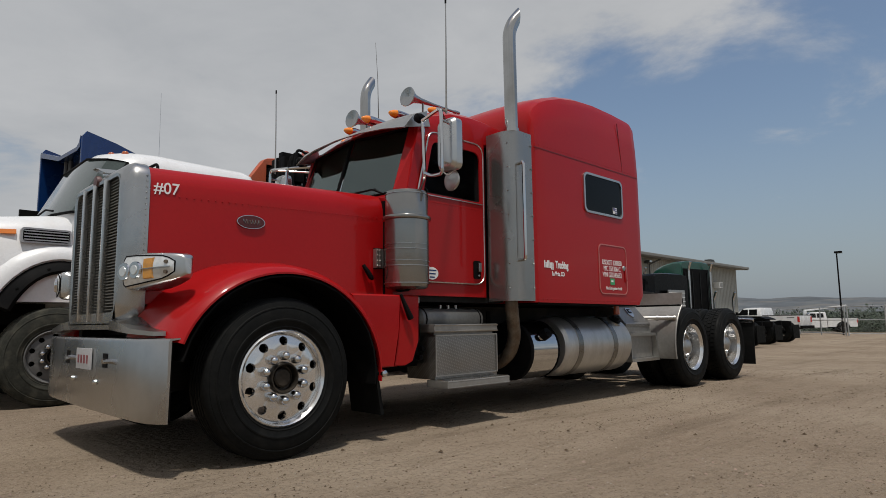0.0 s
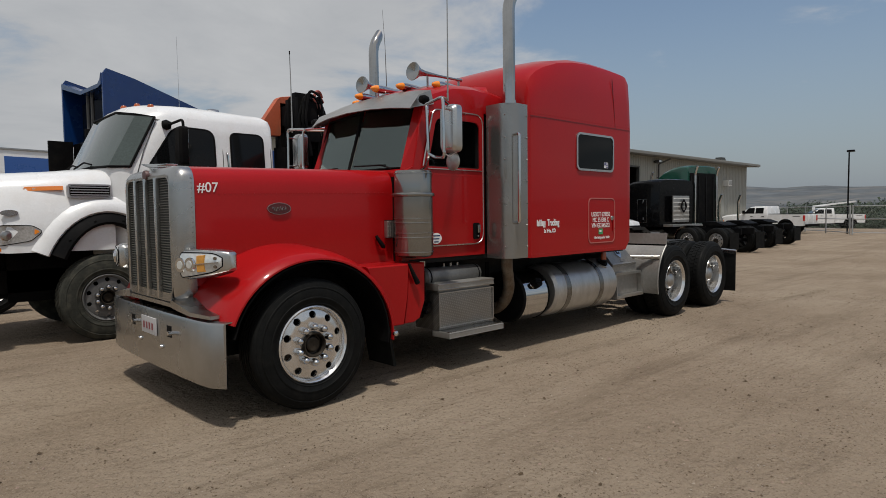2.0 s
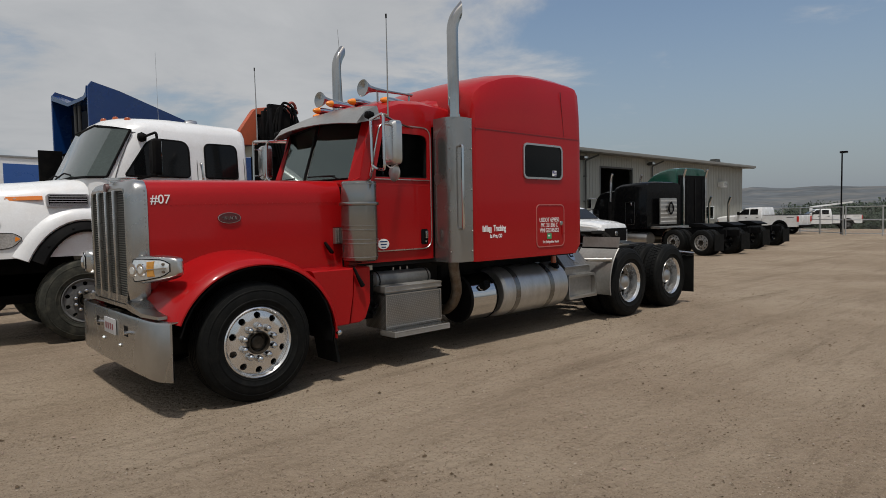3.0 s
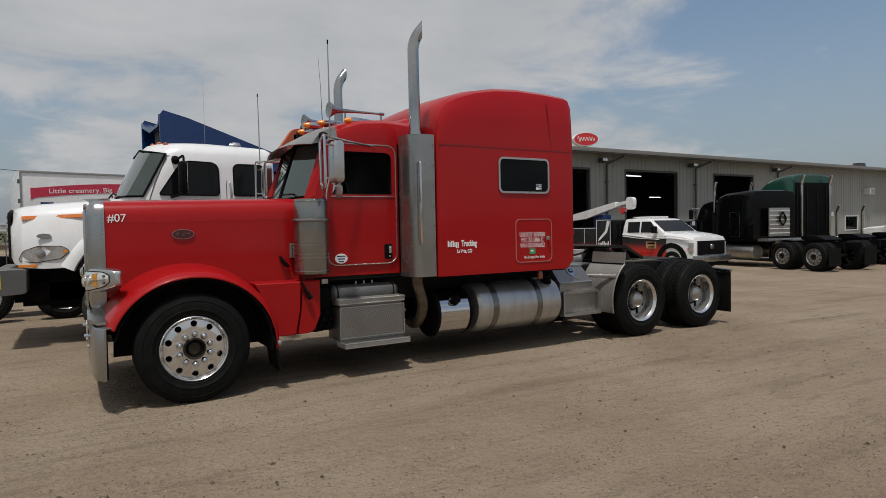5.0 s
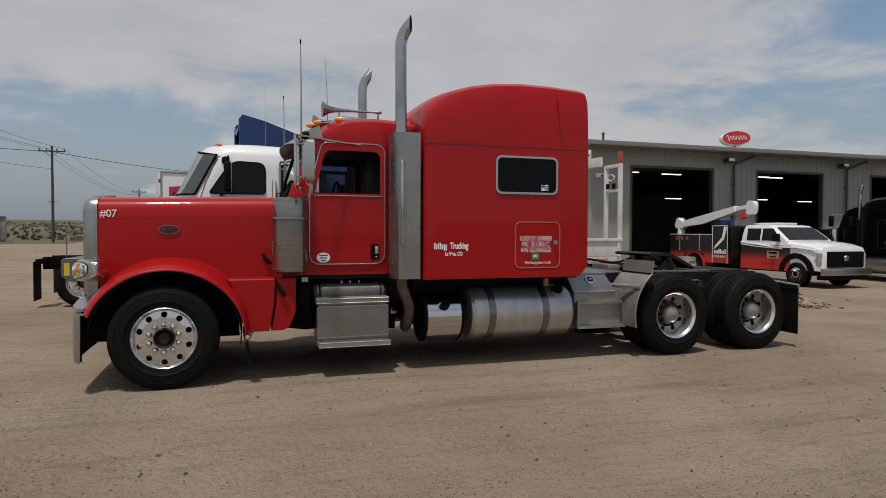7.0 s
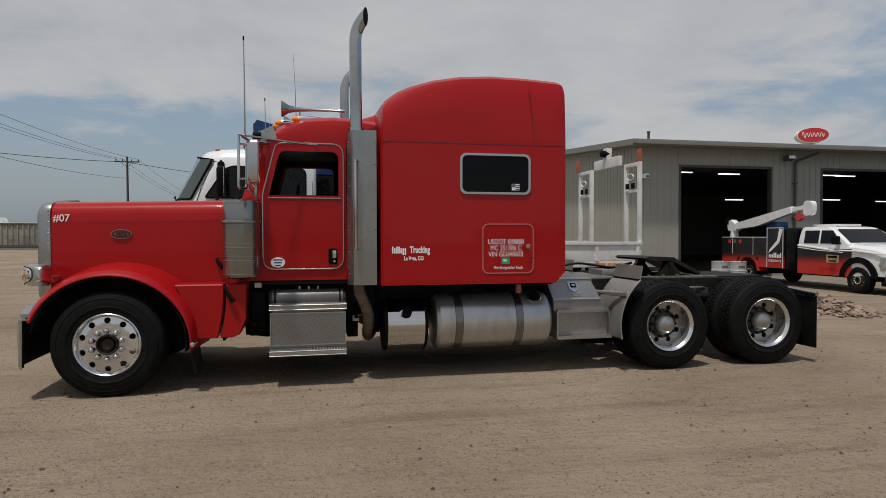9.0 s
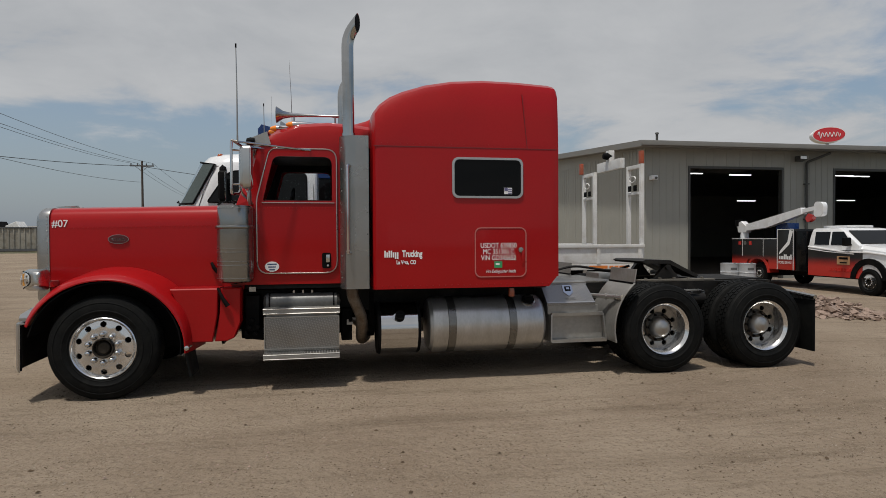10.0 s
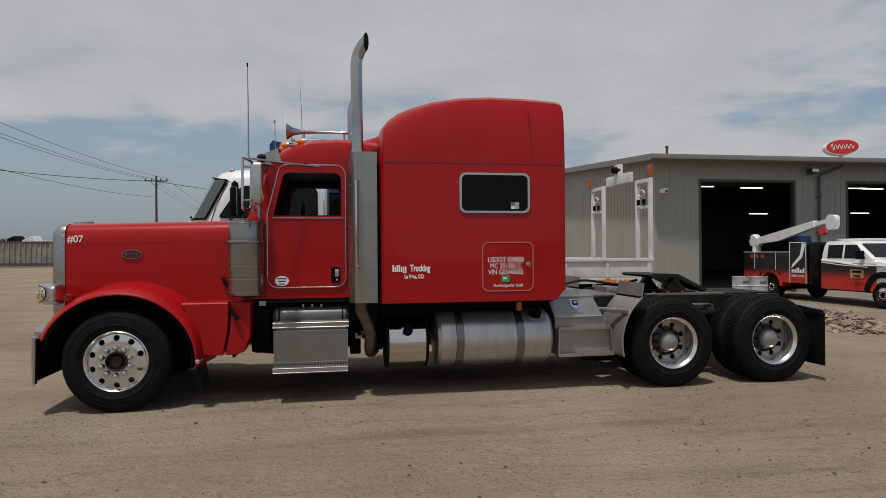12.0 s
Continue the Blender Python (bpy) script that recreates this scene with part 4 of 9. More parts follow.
    loft(bm, [[(bump(y) + 0.013, y, 0.33), (bump(y) + 0.013, y, 0.770), (bump(y) + 0.03, y, 0.770), (bump(y) + 0.03, y, 0.33)] for y in [max(-1.098, min(1.098, q)) for q in ys]])
    part("bumper_back", bm, BLACK, T)
    plate = B()
    box(plate, -0.864, -0.854, -0.15, 0.13, 0.575, 0.715, 0.004)
    lp = part("number_plate", plate, mat("faded plate", (0.42, 0.42, 0.43), 0.5, var=0.1), T, "pale licence plate with plain bars")
    for k in range(4):
        bm = B()
        box(bm, -0.867, -0.8645, -0.10 + 0.055 * k, -0.075 + 0.055 * k, 0.615, 0.67)
        part("plate_bar", bm, mat("faded red print", (0.22, 0.05, 0.06), 0.5), lp)
    for y in (-0.36, 0.34):
        bm = B()
        box(bm, bump(y) - 0.009, bump(y) - 0.004, y - 0.035, y + 0.035, 0.60, 0.69)
        part("tow_slot", bm, BLACK, T)
        bm = B()
        cyl(bm, (bump(y) - 0.05, y - 0.075, 0.645), (bump(y), y - 0.075, 0.645), 0.016, n=10)
        part("tow_pin", bm, CHROME, T)
    for y in (-0.22, 0.2):
        bm = B()
        lathe(bm, [(0.0, -0.02), (0.016, -0.016), (0.02, 0.0)], (bump(y) - 0.006, y, 0.50), "x", 12)
        part("bumper_bolt", bm, CHROME, T)

    # headlamps
    for s in (-1, 1):
        stations = ((0.615, -0.82, -0.70, 1.185, 0.080), (0.635, -0.855, -0.66, 1.185, 0.103), (0.70, -0.862, -0.62, 1.187, 0.112), (0.80, -0.825, -0.59, 1.194, 0.106), (0.90, -0.762, -0.575, 1.203, 0.094), (0.97, -0.702, -0.575, 1.210, 0.082), (1.01, -0.662, -0.585, 1.213, 0.068), (1.025, -0.640, -0.60, 1.213, 0.046))

        def face(y):
            ys = [q[0] for q in stations]
            return [float(np.interp(y, ys, [f(q) for q in stations])) for f in (lambda q: q[1], lambda q: q[3], lambda q: q[4])]

        bm = B()
        loft(bm, [[(p[0], s * y, p[1]) for p in rrect((xf + xb) / 2, cz, (xb - xf) / 2, hz, min((xb - xf) / 2, hz) * 0.5, 4)] for y, xf, xb, cz, hz in stations])
        lamp = part("headlight", bm, POLISH, T, "chrome headlamp pod with clear lens")
        span = [0.650 + 0.340 * i / 12 for i in range(13)]
        bm = B()
        rows = []
        for i, y in enumerate(span):
            x, z, h = face(y)
            h = (h - 0.02) * min(1.0, 0.55 + 0.45 * math.sqrt(min(i, 12 - i) / 2.0)) if i in (0, 1, 11, 12) else h - 0.02
            rows.append([(x + 0.02, s * y, z - h)] + [(x - 0.004 - 0.014 * (1 - t * t), s * y, z + h * t) for t in (-1, -0.6, -0.2, 0.2, 0.6, 1)] + [(x + 0.02, s * y, z + h)])
        loft(bm, rows)
        part("lens", bm, LAMPGLASS, lamp, "clear ribbed lens")
        bm = B()
        rim = [q[1] for q in rows] + [q[-2] for q in reversed(rows)]
        tube(bm, rim + rim[:1], 0.0045, 5, cap=False)
        part("gasket", bm, BLACK, lamp)
        for q, r in ((0.70, 0.058), (0.79, 0.056)):
            x, z, h = face(q)
            out = Vector((-1.0, s * 0.3, 0)).normalized()
            p = Vector((x - 0.012, s * q, z))
            bm = B()
            cyl(bm, p - out * 0.01, p + out * 0.008, r, r * 0.9, 20)
            part("lamp_bowl", bm, CHROME, lamp, "bright lamp bowl")
            bm = B()
            cyl(bm, p, p + out * 0.012, r * 0.62, r * 0.5, 20)
            part("bulb_shield", bm, LAMPGLASS, lamp)
        honey = mat("honey lens", (0.55, 0.26, 0.05), 0.2, var=0.15, scale=30, bump=0.004, coat=0.5)
        bm = B()
        loft(bm, [[(face(y)[0] - d, s * y, face(y)[1] + h) for d, h in ((0.008, -0.062), (0.022, -0.058), (0.025, 0.0), (0.022, 0.058), (0.008, 0.062))] for y in (0.85, 0.87, 0.90)])
        part("turn_signal", bm, honey, lamp, "amber turn signal")
        bm = B()
        tube(bm, [(face(y)[0] - 0.025, s * y, face(y)[1] - 0.002) for y in (0.83, 0.87, 0.91, 0.95, 0.985)], 0.005, 5)
        part("divider", bm, CHROME, lamp)
        for dz in (-0.030, 0.030):
            x, z, h = face(0.955)
            bm = B()
            cyl(bm, (x, s * 0.953, z + dz), (x - 0.018, s * 0.965, z + dz), 0.013, 0.011, 10)
            part("side_marker", bm, RUST, lamp)
        bm = B()
        box(bm, -0.80, -0.60, min(s * 0.5, s * 0.75), max(s * 0.5, s * 0.75), 1.11, 1.17, 0.01)
        part("bracket", bm, POLISH, lamp)

    # fenders: a rolled arch swept over each front wheel
    for s in (-1, 1):
        bm = B()
        loops = []
        for i in range(31):
            a = radians(160 - 166 * i / 30)
            r = 0.695 + 0.03 * max(0.0, math.cos(a + 0.6)) ** 2 + 0.015 * max(0.0, -math.cos(a))
            up = 0.092 * (0.55 + 0.45 * min(1.0, max(0.0, math.sin(a) * 1.6 + 0.25)))
            sec = [(r + up + 0.03, 0.50), (r + up + 0.005, 0.74), (r + up - 0.008, 0.92), (r + up - 0.03, 1.03), (r + up * 0.4, 1.10), (r + 0.008, 1.125), (r - 0.004, 1.125), (r - 0.004, 1.108), (r + 0.01, 1.07), (r + 0.012, 0.50)]
            loops.append([(0.025 + 1.04 * q * math.cos(a), s * y, 0.52 + 0.97 * q * math.sin(a)) for q, y in sec])
        loft(bm, loops)
        fender = part("fender", bm, RED, T, "swept red front fender")
        # panel behind the wheel, with a shelf
        bm = B()
        out = [(0.60, 1.085), (1.075, 1.085), (1.06, 0.80), (1.01, 0.53), (0.775, 0.53), (0.755, 0.60), (0.735, 0.80)]
        prism(bm, out, "xz", s * 0.62, s * 0.985, 0.012)
        part("fender_skirt", bm, RED, T)
        bm = B()
        prism(bm, [(1.095, 1.085), (1.29, 1.085), (1.285, 0.72), (1.22, 0.56), (1.15, 0.53), (1.03, 0.53), (1.08, 0.82)], "xz", s * 0.62, s * 0.96, 0.012)
        part("cowl_skirt", bm, RED, T)
        bm = B()
        tube(bm, [(1.07, s * 0.99, 1.09), (1.12, s * 1.0, 0.98), (1.17, s * 0.995, 0.90)], [0.012, 0.02, 0.026], 8)
        part("hood_latch", bm, BLACK, T, "black rubber hood latch")
        bm = B()
        tube(bm, [(0.955, s * 0.655, 1.34), (0.98, s * 0.675, 1.29), (1.02, s * 0.675, 1.24), (1.045, s * 0.66, 1.23)], [0.014, 0.02, 0.022, 0.014], 8)
        part("hood_stop", bm, BLACK, T)
        bm = B()
        prism(bm, [(0.74, 0.56), (0.765, 0.56), (0.83, 0.20), (0.80, 0.20)], "xz", s * 0.72, s * 1.08)
        part("front_flap", bm, RUBBER, T, "black rubber flap behind the wheel")
        bm = B()
        cyl(bm, (0.79, s * 0.96, 0.50), (0.79, s * 1.12, 0.50), 0.022, n=12)
        lathe(bm, [(0.0, -0.03), (0.024, -0.02), (0.028, 0.0)], (0.79, s * 1.12, 0.50), "y", 12)
        part("flap_bracket", bm, CHROME, T)
        # dark inner wheel house
        bm = B()
        rows = []
        for i in range(17):
            a = radians(168 - 176 * i / 16)
            rows.append([(0.025 + 1.04 * q * math.cos(a), s * y, 0.52 + 0.97 * q * math.sin(a)) for q, y in ((0.672, 0.48), (0.672, 1.112), (0.684, 1.112), (0.684, 0.48))])
        loft(bm, rows)
        prism(bm, [(-0.66, 0.45)] + [(0.025 + 0.69 * math.cos(radians(170 - 16 * i)), 0.52 + 0.655 * math.sin(radians(170 - 16 * i))) for i in range(11)] + [(0.71, 0.45)], "xz", s * 0.66, s * 0.675)
        part("inner_fender", bm, BLACK, T)

    # cab: shell with real openings
    HW = 0.77
    wall = [(1.17, 1.10), (2.33, 1.10), (2.33, 2.60), (2.2, 2.60), (1.62, 2.60), (1.47, 2.598), (1.33, 2.0), (1.17, 1.93)]
    opening = [(1.46, 2.01), (2.265, 2.01), (2.265, 2.47), (2.22, 2.51), (1.62, 2.51), (1.585, 2.49), (1.50, 2.16), (1.47, 2.05)]
    for s in (-1, 1):
        bm = B()
        ring(bm, wall, opening, "xz", s * HW, s * (HW - 0.05))
        part("cab_side", bm, RED, T)
        bm = B()
        ring(bm, [(x + (0.02 if x < 2 else -0.01), z) for x, z in wall], opening, "xz", s * (HW - 0.052), s * (HW - 0.06))
        part("door_liner", bm, CABIN, T)
        bm = B()
        mid = Vector((1.86, 2.26))
        ring(bm, opening, [(mid.x + (x - mid.x) * 0.965, mid.y + (z - mid.y) * 0.965) for x, z in opening], "xz", s * (HW - 0.003), s * (HW - 0.058))
        part("window_channel", bm, CABIN, T)
        # door skin, slightly proud, with bright edge trim
        skin = round_poly([(1.445, 1.22), (2.295, 1.22), (2.295, 2.575), (1.585, 2.575), (1.445, 2.02)], [0.13, 0.13, 0.12, 0.08, 0.05], 5)
        hole = round_poly([(1.515, 2.0), (2.245, 2.0), (2.245, 2.49), (1.625, 2.49), (1.515, 2.04)], [0.02, 0.03, 0.09, 0.07, 0.05], 5)
        bm = B()
        ring(bm, skin, hole, "xz", s * (HW + 0.018), s * (HW + 0.003))
        door = part("door", bm, RED, T, "red cab door with bright edge trim")
        bm = B()
        tube(bm, xz(skin + skin[:1], s * (HW + 0.016)), 0.008, 6, cap=False)
        part("door_trim", bm, POLISH, door, "bright edge moulding")
        bm = B()
        box(bm, 1.50, 2.27, s * (HW + 0.022) - 0.006, s * (HW + 0.022) + 0.006, 1.982, 1.991, 0.002)
        part("window_sill", bm, POLISH, door)
        bm = B()
        rivets(bm, (1.52, s * (HW + 0.018), 1.93), (2.25, s * (HW + 0.018), 1.93), 20, (0, s, 0), 0.005)
        tagged(part("rivet", bm, RED, door), kind="stuff")
        bm = B()
        prism(bm, round_poly([(1.50, 1.995), (2.26, 1.995), (2.26, 2.50), (1.61, 2.50), (1.50, 2.05)], 0.03, 3), "xz", s * (HW - 0.012), s * (HW - 0.006))
        pane = part("window_pane", bm, glass("door pane", (0.95, 0.96, 0.96), ior=1.06), door)
        pane.visible_shadow = False
        bm = B()
        prism(bm, rrect(2.18, 1.355, 0.048, 0.085, 0.02), "xz", s * (HW + 0.02), s * (HW + 0.028))
        handle = part("door_handle", bm, BLACK, door, "black recessed pull handle")
        bm = B()
        box(bm, 2.175, 2.215, s * (HW + 0.04) - 0.012, s * (HW + 0.04) + 0.012, 1.335, 1.42, 0.006)
        part("paddle", bm, CHROME, handle)
        bm = B()
        lathe(bm, [(0.0, -s * -0.012), (0.012, -s * -0.01), (0.013, 0)], (2.195, s * (HW + 0.028), 1.30), "y", 10)
        part("lock", bm, CHROME, handle)
        # A pillar
        bm = B()
        loft(bm, [[(1.22, s * 0.70, 1.96), (1.33, s * 0.765, 1.96), (1.33, s * 0.70, 1.96), (1.26, s * 0.66, 1.96)], [(1.455, s * 0.66, 2.62), (1.52, s * 0.762, 2.62), (1.56, s * 0.68, 2.62), (1.50, s * 0.62, 2.62)]])
        part("pillar", bm, RED, T)
    oval = B()
    prism(oval, [(1.60 + 0.075 * math.cos(a), 1.295 + 0.055 * math.sin(a)) for a in (2 * math.pi * i / 24 for i in range(24))], "xz", -HW - 0.022, -HW - 0.018)
    oval_sticker = part("oval_sticker", oval, LETTER, T, "white oval door sticker with dark bars")
    for k in range(3):
        bm = B()
        box(bm, 1.55 + 0.01 * k, 1.65 - 0.01 * k, -HW - 0.0235, -HW - 0.0222, 1.315 - 0.03 * k, 1.327 - 0.03 * k)
        part("bar", bm, BLUE, oval_sticker)
    # cowl under the windscreen
    bm = B()
    loft(bm, [[(1.18, y, 1.05), (1.18, y, 1.93 + 0.05 * (1 - abs(y) / 0.72)), (1.27, y, 1.985 + 0.04 * (1 - abs(y) / 0.72)), (1.30, y, 1.985), (1.30, y, 1.05)] for y in (-0.72, -0.4, 0, 0.4, 0.72)])
    part("cowl", bm, RED, T)
    # firewall, floor, back
    bm = B()
    box(bm, 1.31, 1.36, -0.715, 0.715, 1.05, 1.95)
    box(bm, 1.36, 2.6, -0.715, 0.715, 1.05, 1.10)
    part("cab_floor", bm, CABIN, T)
    # roof
    bm = B()
    rows = []
    for x, top, hw in ((1.47, 2.60, 0.735), (1.53, 2.70, 0.755), (1.66, 2.80, 0.768), (1.9, 2.875, 0.77), (2.2, 2.90, 0.77), (2.45, 2.89, 0.77), (2.68, 2.86, 0.77)):
        h = [(-hw, min(2.60, top - 0.05)), (-hw, top - 0.14 if top > 2.75 else top - 0.03), (-hw + 0.03, top - 0.06 if top > 2.75 else top - 0.015), (-hw + 0.11, top - 0.012), (-hw * 0.5, top + 0.03), (-0.01, top + 0.045)]
        rows.append(yz(sym(h), x))
    loft(bm, rows)
    part("roof", bm, RED, T, "rounded red cab roof")
    bm = B()
    box(bm, 1.52, 2.33, -0.70, 0.70, 2.585, 2.60)
    part("headliner", bm, CABIN, T)
    # windscreen: two flat panes and a centre strip
    for s in (-1, 1):
        bm = B()
        loft(bm, [[(1.185, s * 0.025, 1.985), (1.27, s * 0.69, 1.985), (1.275, s * 0.69, 1.985), (1.19, s * 0.025, 1.985)], [(1.40, s * 0.025, 2.64), (1.47, s * 0.65, 2.61), (1.475, s * 0.65, 2.61), (1.405, s * 0.025, 2.64)]])
        w = part("windscreen", bm, SCREEN, T, "flat clear windscreen half")
        w.visible_shadow = False
        bm = B()
        tube(bm, [(1.18, s * 0.03, 1.99), (1.262, s * 0.69, 1.99), (1.462, s * 0.65, 2.61), (1.395, s * 0.03, 2.635)], 0.012, 6)
        part("seal", bm, BLACK, w)
        bm = B()
        tube(bm, bend([(1.19, s * 0.60, 1.98), (1.15, s * 0.52, 2.02), (1.17, s * 0.28, 2.03)], 0.03), 0.009, 6)
        tube(bm, [(1.165, s * 0.55, 2.02), (1.15, s * 0.12, 2.035)], 0.007, 6)
        part("wiper", bm, BLACK, T, "black wiper arm")
    bm = B()
    tube(bm, [(1.18, 0, 1.985), (1.39, 0, 2.64)], 0.016, 6)
    part("centre_strip", bm, BLACK, T)
    # visor
    bm = B()
    rows = []
    for y in (-0.78, -0.74, -0.55, -0.3, 0, 0.3, 0.55, 0.74, 0.78):
        e = 1 - (abs(y) / 0.78) ** 2
        rows.append([(1.29 - 0.11 * e, y, 2.55 + 0.05 * e), (1.40, y, 2.685 + 0.035 * e), (1.56, y, 2.755 + 0.055 * e), (1.56, y, 2.745 + 0.055 * e), (1.41, y, 2.672 + 0.035 * e), (1.30 - 0.11 * e, y, 2.544 + 0.05 * e)])
    loft(bm, rows)
    for s in (-1, 1):
        prism(bm, [(1.29, 2.55), (1.40, 2.685), (1.56, 2.755), (1.60, 2.62), (1.50, 2.60)], "xz", s * 0.772, s * 0.782)
    part("sun_visor", bm, ALU, T, "dull steel drop visor")
    # roof lamps and horns
    for y, back, z in ((-0.60, 0.25, 2.865), (-0.30, 0.05, 2.875), (0.0, 0.0, 2.90), (0.30, 0.05, 2.875), (0.60, 0.25, 2.865)):
        bm = B()
        lathe(bm, [(0.039, 0.0), (0.044, 0.05), (0.040, 0.14), (0.028, 0.26), (0.012, 0.36), (0.0, 0.37)], (1.57 + back, y, z), "x", 16)
        box(bm, 1.66 + back, 1.80 + back, y - 0.02, y + 0.02, z - 0.09, z - 0.02, 0.004)
        lampb = part("cab_light", bm, CHROME, T, "chrome bullet marker lamp")
        bm = B()
        lathe(bm, [(0.0, -0.075), (0.016, -0.068), (0.032, -0.035), (0.040, 0.002)], (1.57 + back, y, z), "x", 16)
        part("lens", bm, AMBER, lampb, "amber lens")
    for y, x0 in ((-0.44, 1.63), (0.28, 1.62)):
        bm = B()
        lathe(bm, [(0.0, 0.02), (0.088, 0.0), (0.094, 0.004), (0.085, 0.02), (0.045, 0.08), (0.028, 0.16), (0.016, 0.34), (0.012, 0.62), (0.018, 0.64), (0.018, 0.70), (0.0, 0.71)], (x0, y, 3.005), "x", 20)
        cyl(bm, (x0 + 0.66, y, 2.88), (x0 + 0.66, y, 3.005), 0.012, n=8)
        cyl(bm, (x0 + 0.20, y, 2.86), (x0 + 0.20, y, 3.0), 0.010, n=8)
        part("air_horn", bm, STEEL, T, "long chrome trumpet air horn")
    # cab interior
    bm = B()
    prism(bm, [(1.33, 1.70), (1.33, 1.97), (1.44, 2.0), (1.62, 1.95), (1.66, 1.72)], "xz", -0.70, 0.70, 0.02)
    part("dashboard", bm, CABIN, T, "dark dashboard")
    bm = B()
    pts = [(1.78 + 0.055 * math.cos(a) * 0.6, -0.36 + 0.22 * math.sin(a), 1.96 + 0.21 * math.cos(a)) for a in (2 * math.pi * i / 24 for i in range(25))]
    tube(bm, pts, 0.014, 6, cap=False)
    cyl(bm, (1.55, -0.36, 1.86), (1.78, -0.36, 1.96), 0.025, n=8)
    for a in (0.5, 2.6, 4.7):
        tube(bm, [(1.78, -0.36, 1.96), (1.78 + 0.03 * math.cos(a), -0.36 + 0.22 * math.sin(a), 1.96 + 0.21 * math.cos(a))], 0.01, 5)
    part("steering_wheel", bm, CABIN, T)
    for y in (-0.36, 0.36):
        bm = B()
        box(bm, 1.80, 2.32, y - 0.25, y + 0.25, 1.42, 1.56, 0.05)
        prism(bm, [(2.22, 1.5), (2.36, 1.5), (2.48, 2.12), (2.40, 2.16), (2.34, 2.12)], "xz", y - 0.23, y + 0.23, 0.03)
        box(bm, 1.9, 2.25, y - 0.16, y + 0.16, 1.1, 1.43)
        part("seat", bm, CABIN, T, "dark cab seat")
    bm = B()
    lathe(bm, [(0.0, -0.012), (0.07, -0.01), (0.075, 0.0), (0.0, 0.01)], (1.46, 0.0, 2.42), "x", 16)
    part("inside_mirror", bm, CABIN, T)
    # back of cab down to the frame
    bm = B()
    box(bm, 2.33, 2.66, -0.70, 0.70, 1.06, 2.80)
    part("cab_boot", bm, BLACK, T)

    # air cleaners
    for s in (-1, 1):
        bm = B()
        lathe(bm, [(0.0, 1.135), (0.15, 1.14), (0.176, 1.155), (0.180, 1.17), (0.184, 1.19), (0.184, 1.70), (0.2, 1.705), (0.204, 1.712), (0.204, 1.728), (0.2, 1.735), (0.178, 1.74), (0.178, 1.925), (0.17, 1.945), (0.0, 1.95)], (1.235, s * 0.875, 0), "z", 32)
        can = part("air_cleaner", bm, CAN, T, "polished canister air cleaner with steel bands")
        for z, w in ((1.92, 0.005), (1.185, 0.005), (1.325, 0.005), (1.365, 0.003), (1.46, 0.005), (1.50, 0.003)):
            bm = B()
            q = -0.006 if z > 1.8 else 0.0
            lathe(bm, [(0.1835 + q, z - w), (0.1885 + q, z - w * 0.6), (0.1885 + q, z + w * 0.6), (0.1835 + q, z + w)], (1.235, s * 0.875, 0), "z", 32)
            part("band", bm, STEEL, can)
        bm = B()
        for x0, x1 in ((1.055, 1.078), (1.082, 1.105), (1.118, 1.145)):
            box(bm, x0, x1, *sorted((s * 0.655, s * 0.70)), 1.32, 1.48, 0.003)
        for x in (1.066, 1.094):
            rivets(bm, (x, s * 0.70, 1.335), (x, s * 0.70, 1.465), 4, (0, s, 0), 0.008)
        part("bracket", bm, ALU, can, "riveted hinge bracket")
        bm = B()
        box(bm, 1.06, 1.14, *sorted((s * 0.65, s * 0.685)), 1.315, 1.485)
        part("bracket_pad", bm, BLACK, can)
        bm = B()
        for z in (1.19, 1.9):
            cyl(bm, (1.235, s * 0.875, z - 0.02), (1.235, s * 0.62, z - 0.02), 0.05, n=12)
        part("mount", bm, BLACK, can)

    # stacks, mufflers and guards
    for s in (-1, 1):
        bm = B()
        sec = [(2.335, 0.80), (2.325, 0.98), (2.345, 1.06), (2.385, 1.115), (2.44, 1.135), (2.50, 1.13), (2.625, 1.128), (2.625, 1.10), (2.50, 1.10), (2.44, 1.10), (2.40, 1.085), (2.37, 1.045), (2.355, 0.98), (2.36, 0.80)]
        loft(bm, [[(a, s * b, z) for a, b in sec] for z in (1.06, 2.68)])
        guard = part("exhaust_guard", bm, GUARD, T, "tall bright muffler guard, scuffed")
        bm = B()
        for x in (2.345, 2.61):
            for i in range(7):
                y = s * (1.13 if x > 2.5 else 1.05)
                cyl(bm, (x, y, 1.18 + 0.23 * i), (x, y + s * 0.012, 1.18 + 0.23 * i), 0.009, 0.006, 6)
        tagged(part("bolt", bm, STEEL, guard), kind="stuff")
        bm = B()
        tube(bm, bend([(2.43, s * 1.13, 2.36), (2.40, s * 1.20, 2.36), (2.40, s * 1.20, 1.44), (2.43, s * 1.13, 1.44)], 0.06), 0.016, 10)
        part("grab_handle", bm, CHROME, guard, "bright upright grab rail")
        bm = B()
        cyl(bm, (2.45, s * 0.98, 1.1), (2.45, s * 0.98, 2.66), 0.10, n=20)
        part("muffler", bm, BLACK, T)
        bm = B()
        path = bend([(2.42, s * 1.055, 2.60), (2.415, s * 1.055, 3.74), (2.615, s * 1.115, 3.99)], 0.13, 8)
        way = (path[-1] - path[-2]).normalized()

        def cut_upright(bm, back):
            """Trim the pipe end to an upright mouth that faces the rear and outwards."""
            n = Vector((0.88, s * 0.47, 0))
            lip = Vector((2.522 - back, s * 1.085, 3.8))
            for v in bm.verts:
                over = n.dot(v.co - lip)
                if over > 0:
                    v.co -= way * (over / n.dot(way))

